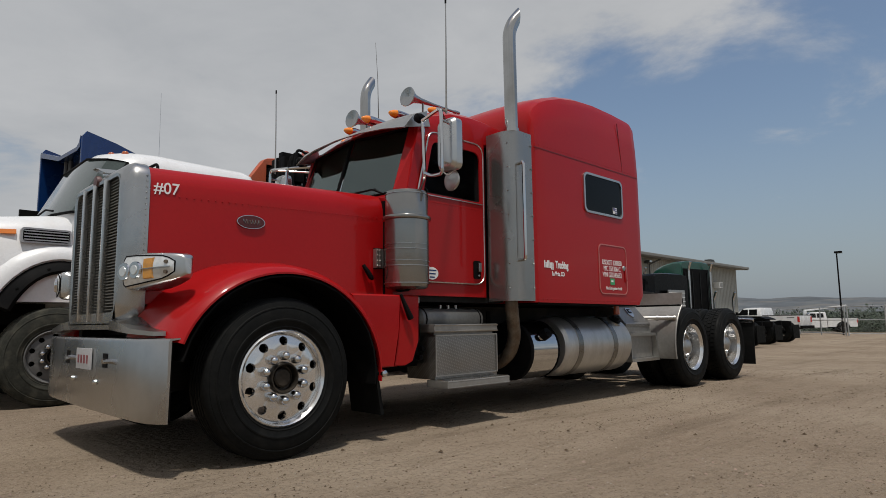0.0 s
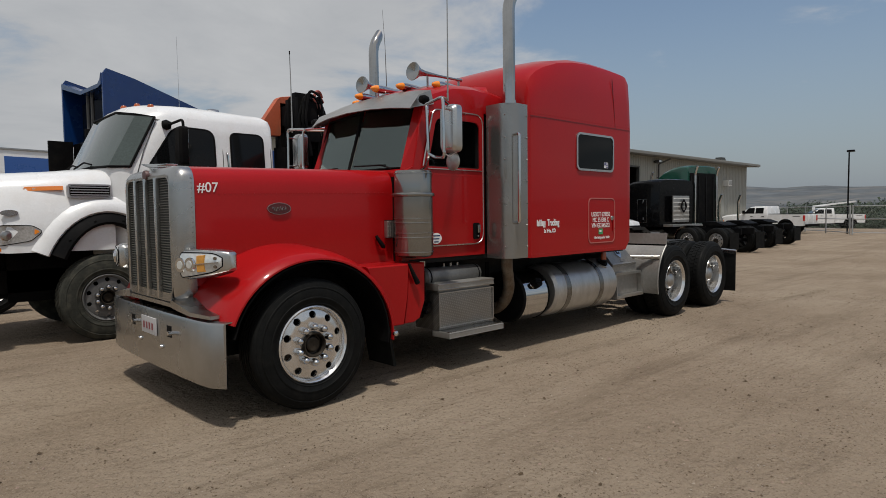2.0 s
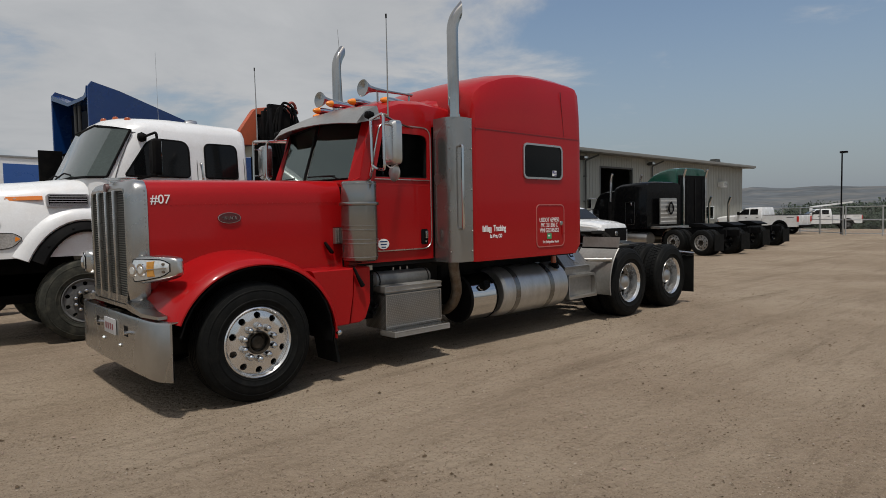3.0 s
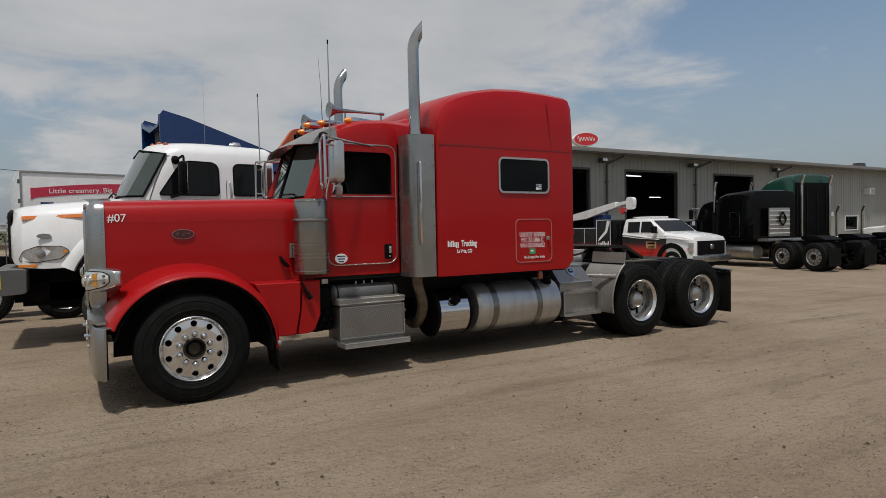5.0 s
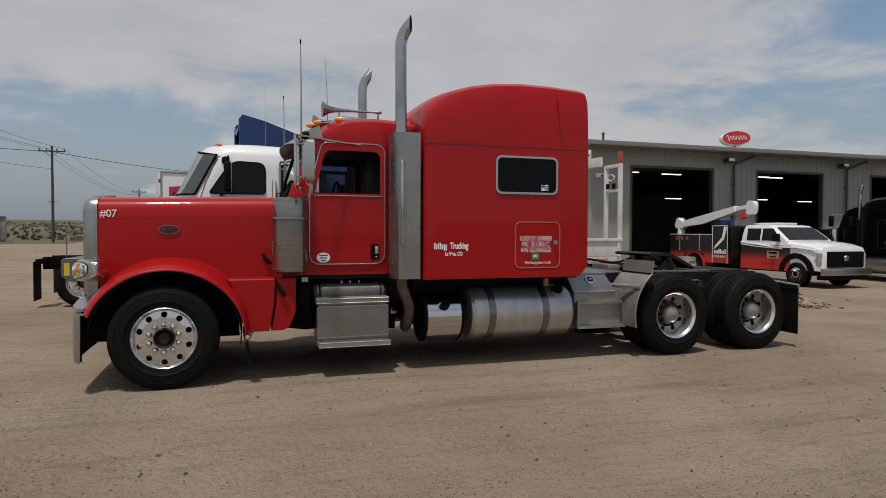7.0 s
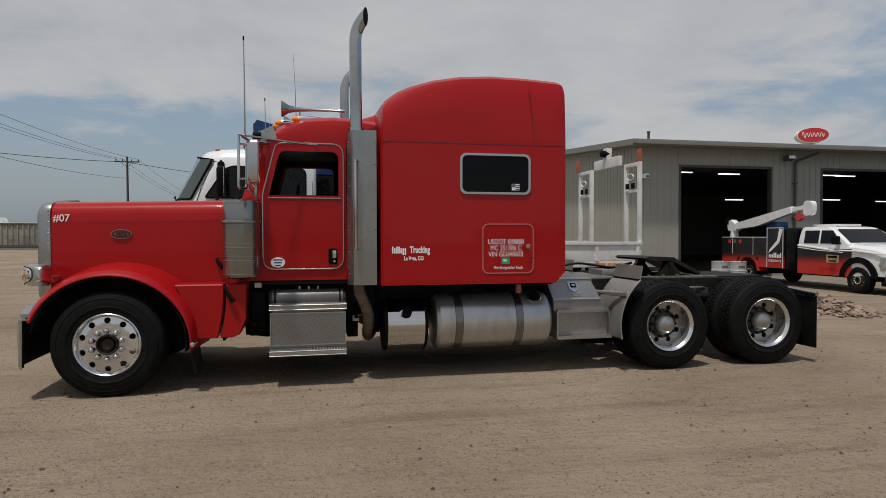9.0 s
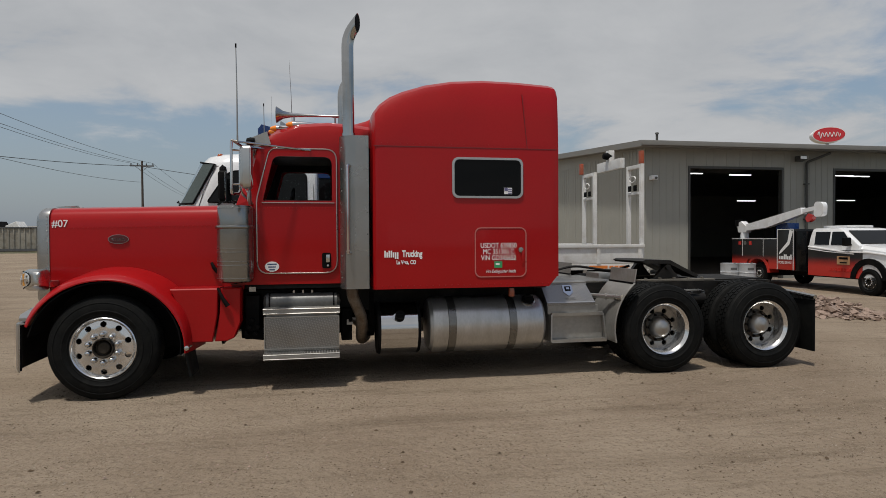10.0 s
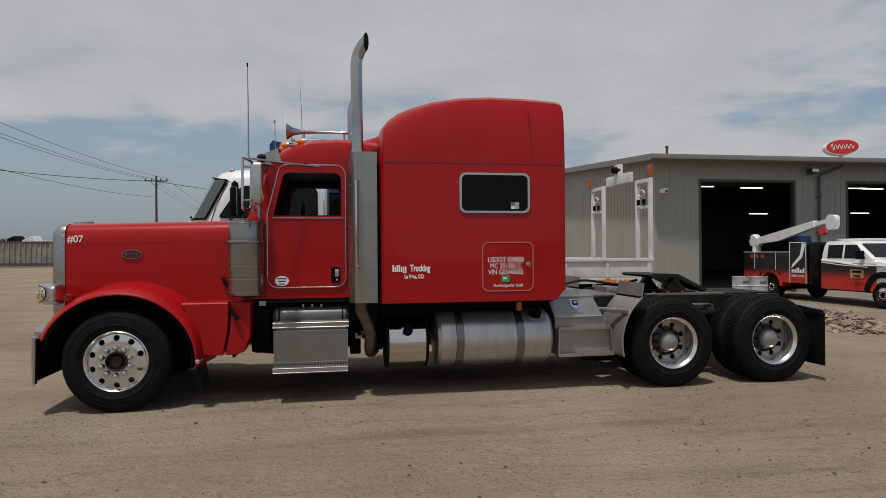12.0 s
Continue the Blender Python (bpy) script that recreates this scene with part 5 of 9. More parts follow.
        tube(bm, path, 0.064, 20, cap=False)
        cut_upright(bm, 0.0)
        tube(bm, [(2.42, s * 1.055, 2.675), (2.42, s * 1.055, 2.71)], 0.072, 20)
        pipe = part("exhaust_pipe", bm, STACK, T, "tall chrome stack with turned-back tip")
        bm = B()
        tube(bm, path[-6:], 0.0615, 20)
        cut_upright(bm, 0.0015)
        part("mouth", bm, BLACK, pipe, "sooty black mouth")
        bm = B()
        tube(bm, bend([(2.45, s * 0.98, 1.08), (2.45, s * 0.98, 0.98), (2.56, s * 0.92, 0.72), (2.55, s * 0.86, 0.56), (2.56, s * 0.70, 0.46), (2.62, s * 0.45, 0.46)], 0.10, 5), 0.062, 14)
        part("exhaust_elbow", bm, RUST, T, "browned exhaust pipe elbow")

    # sleeper
    def slp(x, top, hw, low=1.05):
        seam = 2.58
        lean = 0.02 * max(0.0, top - seam) / 0.7
        h = [(-hw, low), (-hw, min(seam, top - 0.1)), (-hw + lean * 0.6, seam + (top - seam) * 0.45), (-hw + lean + 0.012, top - 0.13), (-hw + lean + 0.05, top - 0.045), (-hw + lean + 0.12, top - 0.004), (-hw + 0.38, top + 0.03), (-0.35, top + 0.05), (-0.01, top + 0.055)]
        return yz(sym(h), x)

    bm = B()
    st = [(2.665, 2.80, 1.06), (2.672, 2.88, 1.09), (2.70, 2.97, 1.115), (2.76, 3.05, 1.12), (2.86, 3.125, 1.12), (3.0, 3.19, 1.12), (3.25, 3.27, 1.12), (3.55, 3.325, 1.12), (3.9, 3.35, 1.12), (4.3, 3.345, 1.12), (4.63, 3.326, 1.12), (4.66, 3.325, 1.12), (4.725, 3.31, 1.12), (4.745, 3.285, 1.112), (4.75, 3.25, 1.095)]
    loops = [slp(x, t, h, 1.05 + 0.11 * min(1.0, max(0.0, (x - 4.63) / 0.095))) for x, t, h in st]
    loft(bm, loops)
    part("sleeper", bm, RED, T, "tall red sleeper box with rounded roof")
    bm = B()
    box(bm, 2.70, 4.60, -1.10, 1.10, 1.035, 1.048)
    part("sleeper_floor", bm, BLACK, T, "black underside of the sleeper")
    # roof fairing that joins cab and sleeper
    bm = B()
    rows = []
    for x, top, hw in ((2.2, 2.90, 0.30), (2.35, 2.915, 0.38), (2.5, 2.935, 0.45), (2.66, 2.975, 0.52), (2.8, 3.05, 0.58), (3.0, 3.14, 0.62)):
        h = [(-hw - 0.05, 2.80), (-hw, top - 0.07), (-hw + 0.05, top - 0.02), (-hw * 0.6, top + 0.015), (-0.01, top + 0.02)]
        rows.append(yz(sym(h), x))
    loft(bm, rows)
    part("roof_fairing", bm, RED, T)
    bm = B()
    for s in (-1, 1):
        box(bm, 2.68, 4.72, s * 1.121 - 0.002, s * 1.121 + 0.002, 2.572, 2.582)
    for s in (-1, 1):
        loft(bm, [[(4.375 - 0.055 * k, s * (1.1215 - 0.014 * k), 2.58 + 0.6 * k), (4.383 - 0.055 * k, s * (1.1215 - 0.014 * k), 2.58 + 0.6 * k), (4.383 - 0.055 * k, s * (1.115 - 0.014 * k), 2.58 + 0.6 * k), (4.375 - 0.055 * k, s * (1.115 - 0.014 * k), 2.58 + 0.6 * k)] for k in (0.0, 0.5, 1.0)])
    tagged(part("seam", bm, mat("dark red joint", (0.16, 0.006, 0.008), 0.5), T), kind="stuff")
    bm = B()
    rivets(bm, (2.69, -1.12, 1.085), (4.62, -1.12, 1.085), 29, (0, -1, 0), 0.007)
    rivets(bm, (2.69, -1.12, 2.61), (4.70, -1.118, 2.61), 30, (0, -1, 0), 0.005)
    tagged(part("rivet", bm, RED, T), kind="stuff")
    for s in (-1, 1):
        o, i = rrect(3.925, 2.25, 0.40, 0.222, 0.07, 5), rrect(3.925, 2.25, 0.375, 0.198, 0.055, 5)
        bm = B()
        ring(bm, o, i, "xz", s * 1.136, s * 1.119)
        win = part("sleeper_window", bm, POLISH, T, "bright framed dark sleeper window")
        bm = B()
        prism(bm, i, "xz", s * 1.126, s * 1.1215)
        part("pane", bm, mat("dark window pane", (0.003, 0.0035, 0.004), 0.06, var=0.05, bump=0, spec=0.12), win)
        bm = B()
        box(bm, 4.11, 4.20, s * 1.128 - 0.001, s * 1.128 + 0.001, 2.075, 2.145)
        flag = part("window_sticker", bm, LETTER, win, "small striped window sticker")
        bm = B()
        box(bm, 4.112, 4.15, s * 1.1305 - 0.0008, s * 1.1305 + 0.0008, 2.11, 2.143)
        for k in range(3):
            box(bm, 4.152, 4.198, s * 1.1305 - 0.0008, s * 1.1305 + 0.0008, 2.08 + 0.022 * k, 2.09 + 0.022 * k)
        part("stripe", bm, mat("faded blue print", (0.12, 0.12, 0.25), 0.5), flag)
        o, i = rrect(4.07, 1.435, 0.295, 0.275, 0.07, 5), rrect(4.07, 1.435, 0.283, 0.263, 0.06, 5)
        bm = B()
        ring(bm, o, i, "xz", s * 1.128, s * 1.119)
        hatch = part("luggage_hatch", bm, mat("pale red moulding", (0.50, 0.16, 0.15), 0.3, 0.4), T, "luggage hatch with bright rim")
        bm = B()
        prism(bm, i, "xz", s * 1.1235, s * 1.119)
        part("hatch_door", bm, RED, hatch)
        bm = B()
        lathe(bm, [(0.0, -s * -0.012), (0.028, -s * -0.01), (0.032, 0.0)], (4.30, s * 1.1235, 1.46), "y", 14)
        part("hatch_lock", bm, STEEL, hatch)
        bm = B()
        box(bm, 4.31, 4.34, s * 1.13 - 0.004, s * 1.13 + 0.004, 1.30, 1.46, 0.003)
        part("hatch_latch", bm, RED, hatch)

    # lettering
    y = -1.1255
    lettering("unit_number", "#07", 0.108, side_text(-0.585, -0.5365, 1.765) @ pose(0, 0, 0, 0, -4.2, 0), LETTER, T, wide=0.95, bold=0.001, label="white hood number")
    for k, txt in enumerate(("USDOT 639850", "MC 351306 C", "VIN GD345652")):
        lettering("hatch_text", txt, 0.078, side_text(4.045, y, 1.508 - 0.068 * k), LETTER, T, wide=0.80, extrude=0.0012)
    lettering("hatch_note", "Fire Extinguisher Inside", 0.048, side_text(4.07, y, 1.225), LETTER, T, wide=0.75, shear=0.3)
    bm = B()
    box(bm, 3.995, 4.085, y - 0.002, y, 1.265, 1.335)
    st = part("green_sticker", bm, mat("green sticker", (0.03, 0.32, 0.12), 0.4), T, "small green sticker")
    bm = B()
    box(bm, 4.01, 4.055, y - 0.0035, y - 0.0022, 1.295, 1.315)
    part("bar", bm, LETTER, st)
    lettering("company_text", "Trucking", 0.098, side_text(3.085, y + 0.003, 1.425), LETTER, T, wide=0.62, bold=0.0035)
    bm = B()
    for k in range(7):
        box(bm, 2.785 + 0.0225 * k, 2.801 + 0.0225 * k, y, y + 0.002, 1.39 - (0.015 if k in (5, 6) else 0), 1.462 - (0.018 if k in (1, 4, 5, 6) else 0))
    part("company_bars", bm, LETTER, T)
    lettering("town_text", "La Veta, CO", 0.058, side_text(3.02, y + 0.003, 1.335), LETTER, T, wide=0.72, bold=0.002)
    # side emblem on the hood
    for s in (-1, 1):
        def oval_pts(a, b):
            return [(0.0 + a * math.cos(t), 1.60 + b * math.sin(t)) for t in (2 * math.pi * i / 32 for i in range(32))]

        bm = B()
        loft(bm, [[(p[0], s * (0.585 + 0.0695 * p[0]), p[1]) for p in oval_pts(0.105, 0.05)], [(p[0], s * (0.567 + 0.0695 * p[0]), p[1]) for p in oval_pts(0.11, 0.054)]])
        emb = part("side_emblem", bm, CHROME, T, "chrome oval emblem with red field")
        bm = B()
        loft(bm, [[(p[0], s * (0.5885 + 0.0695 * p[0]), p[1]) for p in oval_pts(0.099, 0.0455)], [(p[0], s * (0.5855 + 0.0695 * p[0]), p[1]) for p in oval_pts(0.1, 0.0465)]])
        part("field", bm, mat("maroon enamel", (0.07, 0.008, 0.01), 0.4, coat=0.1), emb)
        bm = B()
        tube(bm, [(-0.066 + 0.0044 * i, s * (0.591 + 0.0695 * (-0.066 + 0.0044 * i)), 1.60 + 0.018 * math.sin(i * 1.2)) for i in range(31)], 0.0022, 4)
        part("script", bm, STEEL, emb)

    # mirrors
    for s in (-1, 1):
        bm = B()
        tube(bm, bend([(1.52, s * 0.76, 2.57), (1.31, s * 1.00, 2.56), (1.31, s * 1.02, 2.08), (1.40, s * 0.86, 1.99), (1.40, s * 0.78, 1.96)], 0.06), 0.015, 8)
        tube(bm, bend([(1.32, s * 0.98, 2.56), (1.26, s * 1.27, 2.585), (1.26, s * 1.28, 2.04), (1.31, s * 1.10, 2.06), (1.31, s * 1.02, 2.10)], 0.05), 0.014, 8)
        tube(bm, [(1.27, s * 1.24, 2.575), (1.70, s * 0.96, 2.565), (2.02, s * 0.80, 2.555)], 0.011, 8)
        for z in (2.48, 2.14):
            tube(bm, [(1.26, s * 1.275, z), (1.35, s * 1.26, z)], 0.010, 6)
        arm = part("mirror_bracket", bm, CHROME, T, "bright tubular mirror bracket")
        bm = B()
        loft(bm, [[(x, s * p[0], p[1]) for p in rrect(1.225, 2.315, 0.105 - e, 0.215 - e, 0.05, 4)] for x, e in ((1.335, 0.05), (1.345, 0.02), (1.375, 0.0), (1.44, 0.0), (1.445, 0.006))])
        head = part("mirror_head", bm, POLISH, T, "polished west-coast mirror housing")
        bm = B()
        prism(bm, [(s * p[0], p[1]) for p in rrect(1.225, 2.315, 0.095, 0.205, 0.045, 4)], "yz", 1.445, 1.449)
        part("glass", bm, MIRROR, head)
        bm = B()
        lathe(bm, [(0.0, -0.018), (0.05, -0.014), (0.08, -0.004), (0.088, 0.006), (0.082, 0.014), (0.0, 0.016)], (1.42, s * 1.22, 2.02), "x", 24)
        part("spot_mirror", bm, ALU, T, "round convex spot mirror")
        bm = B()
        tube(bm, bend([(1.37, s * 1.14, 2.12), (1.40, s * 1.20, 2.06), (1.43, s * 1.28, 2.11)], 0.03), 0.006, 6)
        part("mirror_wire", bm, LETTER, T)
        bm = B()
        lathe(bm, [(0.0, -0.05), (0.035, -0.04), (0.045, 0.0), (0.035, 0.04), (0.0, 0.045)], (1.40, s * 0.86, 2.63), "x", 14)
        part("mirror_motor", bm, BLACK, T)
        bm = B()
        tube(bm, [(1.32, s * 1.27, 2.56), (1.32, s * 1.275, 3.1), (1.315, s * 1.28, 3.50)], [0.009, 0.0065, 0.005], 6)
        cyl(bm, (1.32, s * 1.27, 2.55), (1.32, s * 1.27, 2.62), 0.009, n=8)
        tube(bm, [(1.26, s * 1.27, 2.575), (1.32, s * 1.27, 2.565)], 0.010, 6)
        whip = part("antenna", bm, ALU, T, "pale whip antenna with black tip")
        bm = B()
        cyl(bm, (1.315, s * 1.28, 3.49), (1.315, s * 1.28, 3.53), 0.008, n=8)
        part("tip", bm, BLACK, whip)

    bm = B()
    tube(bm, [(1.78, 0.07, 2.88), (1.765, 0.07, 3.4), (1.745, 0.08, 3.80)], [0.006, 0.003, 0.0015], 6)
    part("antenna", bm, GREYP, T)
    # chassis
    bm = B()
    for s in (-1, 1):
        box(bm, -0.75, 7.95, min(s * 0.40, s * 0.47), max(s * 0.40, s * 0.47), 0.76, 1.02)
    part("frame_rail", bm, FRAME, T, "dusty black frame rails")
    for x in (-0.6, 2.9, 4.4, 5.3, 6.75, 7.8):
        bm = B()
        box(bm, x, x + 0.08, -0.40, 0.40, 0.80, 1.0)
        part("cross_member", bm, FRAME, T)
    bm = B()
    box(bm, -0.5, 1.2, -0.38, 0.38, 0.55, 1.0, 0.05)
    cyl(bm, (1.1, 0, 0.75), (2.0, 0, 0.7), 0.25, 0.14, 16)
    part("engine", bm, BLACK, T)
    bm = B()
    loft(bm, [[(x, y, z) for y, z in ((-w, lo), (-w - 0.05, 0.62), (-w, 0.95), (w, 0.95), (w + 0.05, 0.62), (w, lo))] for x, w, lo in ((1.22, 0.36, 0.46), (1.45, 0.36, 0.43), (1.6, 0.26, 0.42), (2.3, 0.22, 0.44), (2.45, 0.16, 0.52))])
    part("gearbox", bm, BLACK, T, "black gearbox under the cab")
    bm = B()
    box(bm, 2.34, 2.46, -0.62, 0.62, 0.44, 0.80, 0.01)
    box(bm, 2.66, 2.72, -0.48, 0.48, 0.46, 0.98, 0.01)
    part("gearbox_mount", bm, BLACK, T)
    bm = B()
    box(bm, 2.40, 2.47, -0.64, -0.625, 0.62, 0.65)
    box(bm, 2.40, 2.42, -0.64, -0.625, 0.65, 0.68)
    part("line_clip", bm, ALU, T)
    bm = B()
    cyl(bm, (0, -0.95, 0.52), (0, 0.95, 0.52), 0.06, n=12)
    box(bm, -0.5, 0.6, -0.52, -0.42, 0.62, 0.67)
    box(bm, -0.5, 0.6, 0.42, 0.52, 0.62, 0.67)
    part("front_axle", bm, BLACK, T)
    bm = B()
    cyl(bm, (2.0, 0, 0.68), (6.0, 0, 0.58), 0.06, n=12)
    part("drive_shaft", bm, BLACK, T)
    for x in (6.07, 7.39):
        bm = B()
        cyl(bm, (x, -0.95, 0.52), (x, 0.95, 0.52), 0.075, n=12)
        lathe(bm, [(0.0, -0.2), (0.14, -0.17), (0.2, 0.0), (0.14, 0.17), (0.0, 0.2)], (x, 0, 0.54), "y", 16)
        for s in (-1, 1):
            cyl(bm, (x + 0.22, s * 0.5, 0.62), (x + 0.22, s * 0.5, 0.86), 0.12, n=14)
            box(bm, x - 0.55, x + 0.3, min(s * 0.44, s * 0.54), max(s * 0.44, s * 0.54), 0.56, 0.62)
            tube(bm, [(x - 0.25, s * 0.5, 0.6), (x - 0.2, s * 0.5, 1.0)], 0.03, 8)
        part("drive_axle", bm, BLACK, T)
    for s in (-1, 1):
        front_wheel(T, 0.0, s * 1.19, 0.52, side=-s)
        for x in (6.07, 7.39):
            rear_wheel(T, x, s * 1.20, 0.52, side=-s)

    # battery box with step, air tank
    for s in (-1, 1):
        lo, hi = min(s * 0.55, s * 0.90), max(s * 0.55, s * 0.90)
        bm = B()
        box(bm, 1.52, 2.31, lo, hi, 0.39, 0.765, 0.006)
        bx = part("battery_box", bm, TREAD, T, "aluminium tread-plate battery box with step")
        bm = B()
        box(bm, 1.51, 2.32, lo - 0.008, hi + 0.008, 0.783, 0.852, 0.008)
        box(bm, 1.54, 2.29, lo + 0.03, hi - 0.03, 0.764, 0.784)
        part("lid", bm, BRUSHED, bx)
        bm = B()
        a = s * 0.906
        for x0, x1, z0, z1 in ((1.52, 2.31, 0.752, 0.763), (1.52, 2.31, 0.415, 0.424), (1.52, 1.529, 0.424, 0.752), (2.301, 2.31, 0.424, 0.752)):
            box(bm, x0, x1, min(a - 0.004 * s, a + 0.006 * s), max(a - 0.004 * s, a + 0.006 * s), z0, z1)
        part("edge_trim", bm, ALU, bx)
        bm = B()
        for z in (0.793, 0.842):
            tube(bm, [(1.512, s * 0.909, z), (2.318, s * 0.909, z)], 0.007, 6)
        part("lid_bead", bm, ALU, bx)
        bm = B()
        box(bm, 1.52, 2.31, min(s * 0.80, s * 1.05), max(s * 0.80, s * 1.05), 0.325, 0.385, 0.006)
        for z in (0.332, 0.378):
            tube(bm, [(1.522, s * 1.049, z), (2.308, s * 1.049, z)], 0.004, 6)
        step = part("step", bm, BRUSHED, bx, "serrated aluminium step")
        bm = B()
        for i in range(26):
            box(bm, 1.53 + 0.03 * i, 1.55 + 0.03 * i, min(s * 0.92, s * 1.04), max(s * 0.92, s * 1.04), 0.385, 0.392)
        part("grip", bm, STEEL, step)
        bm = B()
        lathe(bm, [(0.0, 1.49), (0.07, 1.50), (0.098, 1.53), (0.1, 1.57), (0.1, 2.25), (0.098, 2.29), (0.07, 2.32), (0.0, 2.33)], (0, s * 0.66, 0.895), "x", 20)
        # metal toned down: the cab's shade on the tank is in its colour
        tank = part("air_tank", bm, mat("shade-toned tank metal", (0.15, 0.152, 0.15), 0.42, 0.5, var=0.15, dirt=(0.10, 0.09, 0.08)), T, "dull metal air tank above the box, toned dark for shade")
        for x in (1.565, 2.255):
            bm = B()
            lathe(bm, [(0.1005, x - 0.008), (0.103, x - 0.006), (0.103, x + 0.006), (0.1005, x + 0.008)], (0, s * 0.66, 0.895), "x", 20)
            part("strap", bm, BLACK, tank)
        bm = B()
        for x in (1.82, 1.92, 2.02):
            cyl(bm, (x, s * 0.66, 0.99), (x, s * 0.66, 1.025), 0.014, n=8)
        part("fitting", bm, STEEL, tank)
        # brackets and valves between skirt and box
        bm = B()
        box(bm, 1.32, 1.46, min(s * 0.5, s * 0.78), max(s * 0.5, s * 0.78), 0.60, 0.98, 0.01)
        for k in range(5):
            cyl(bm, (1.33 + 0.03 * k, s * 0.78, 0.58 + 0.07 * (k % 3)), (1.33 + 0.03 * k, s * 0.84, 0.58 + 0.07 * (k % 3)), 0.02, n=8)
        box(bm, 1.30, 1.5, min(s * 0.6, s * 0.7), max(s * 0.6, s * 0.7), 0.50, 0.60, 0.01)
        part("valve_block", bm, BLACK, T)
        bm = B()
        box(bm, 1.36, 1.43, min(s * 0.79, s * 0.81), max(s * 0.79, s * 0.81), 1.03, 1.08)
        part("step_lamp", bm, STEEL, T)
        # small tank with cap, then the fuel tank
        bm = B()
        cyl(bm, (2.76, s * 0.70, 0.585), (3.17, s * 0.70, 0.585), 0.29, n=36)
        small = part("def_tank", bm, CHROME, T, "polished small tank with black cap")
        bm = B()
        lathe(bm, [(0.0, -0.03), (0.285, -0.025), (0.296, 0.0), (0.296, 0.01), (0.285, 0.012)], (2.75, s * 0.70, 0.585), "x", 36)
        part("end_cap", bm, BLACK, small)
        bm = B()
        lathe(bm, [(0.285, 0.0), (0.296, 0.004), (0.296, 0.015), (0.285, 0.035), (0.0, 0.04)], (3.165, s * 0.70, 0.585), "x", 36)
        part("end_cap", bm, BLACK, small)
        bm = B()
        d = Vector((0, s * 0.87, 0.49)).normalized()
        p = Vector((2.965, s * 0.70, 0.585)) + d * 0.275
        cyl(bm, p, p + d * 0.085, 0.055, 0.052, 18)
        box(bm, 2.93, 3.0, *sorted((s * (0.70 + 0.87 * 0.36), s * (0.70 + 0.87 * 0.375))), 0.75, 0.765)
        cap = part("filler_cap", bm, BLACK, small)
        bm = B()
        cyl(bm, p + Vector((-0.035, 0, 0)), p + Vector((-0.035, 0, 0)) + d * 0.022, 0.042, n=20)
        part("neck_ring", bm, CHROME, cap)
        bm = B()
        lathe(bm, [(0.0, 3.29), (0.2, 3.292), (0.28, 3.305), (0.31, 3.34), (0.315, 3.38), (0.315, 4.57), (0.31, 4.61), (0.28, 4.64), (0.2, 4.655), (0.0, 4.66)], (0, s * 0.70, 0.605), "x", 40)
        tank = part("fuel_tank", bm, TANK, T, "large polished aluminium fuel tank")
        for x in (3.55, 4.25):
            bm = B()
            lathe(bm, [(0.316, x - 0.045), (0.322, x - 0.04), (0.322, x + 0.04), (0.316, x + 0.045)], (0, s * 0.70, 0.605), "x", 40)
            part("strap", bm, mat("dark strap", (0.20, 0.195, 0.185), 0.3, 0.9, var=0.1), tank, "dark steel tank strap")
        bm = B()
        p = Vector((4.46, s * 0.875, 0.865))
        d = Vector((0, s * 0.56, 0.83)).normalized()
        cyl(bm, p - d * 0.02, p + d * 0.03, 0.07, n=20)
        cyl(bm, p + d * 0.03, p + d * 0.065, 0.042, n=16)
        box(bm, 4.405, 4.515, p.y + d.y * 0.06 - 0.008, p.y + d.y * 0.06 + 0.008, p.z + 0.04, p.z + 0.065, 0.003)
        cap = part("filler_cap", bm, BLACK, tank)
        bm = B()
        lathe(bm, [(0.070, -0.012), (0.084, -0.008), (0.084, 0.008), (0.070, 0.012)], (0, 0, 0), "z", 24)
        bmesh.ops.transform(bm, matrix=Matrix.Translation(p) @ d.to_track_quat("Z", "Y").to_matrix().to_4x4(), verts=bm.verts)
        part("neck_ring", bm, STEEL, cap)
        bm = B()
        lathe(bm, [(0.0, 0.05), (0.03, 0.045), (0.035, 0.0), (0.035, -0.05)], (4.21, s * 1.06, 0.99), "z", 12)
        part("side_marker", bm, mat("copper lens", (0.26, 0.06, 0.025), 0.25, coat=0.4), T, "copper-red marker lamp under the sleeper")
        # step box behind the tank
        bm = B()
        loft(bm, [[(4.665, s * 0.50, 0.80), (4.665, s * 0.50, 1.05), (4.665, s * 0.73, 1.05), (4.69, s * 0.90, 0.83), (4.69, s * 0.90, 0.80)], [(5.225, s * 0.50, 0.80), (5.225, s * 0.50, 1.05), (5.225, s * 0.73, 1.05), (5.285, s * 0.90, 0.83), (5.285, s * 0.90, 0.80)]])
        tb = part("tool_box", bm, TREAD, T, "tread-plate tool box with latch and open step")
        bm = B()
        box(bm, 4.70, 5.33, *sorted((s * 0.56, s * 0.885)), 0.70, 0.80, 0.004)
        box(bm, 4.72, 5.38, *sorted((s * 0.60, s * 0.87)), 0.385, 0.70, 0.004)
        part("step_body", bm, BRUSHED, tb, "plain sheet-metal step box")
        bm = B()
        for a, b in (((4.735, 0.93, 0.70), (5.37, 0.93, 0.70)), ((5.37, 0.93, 0.70), (5.40, 0.955, 0.395)), ((5.40, 0.955, 0.395), (4.72, 0.955, 0.395)), ((4.72, 0.955, 0.395), (4.735, 0.93, 0.70))):
            p, q = Vector((a[0], s * a[1], a[2])), Vector((b[0], s * b[1], b[2]))
            flat = abs(a[2] - b[2]) < 0.1
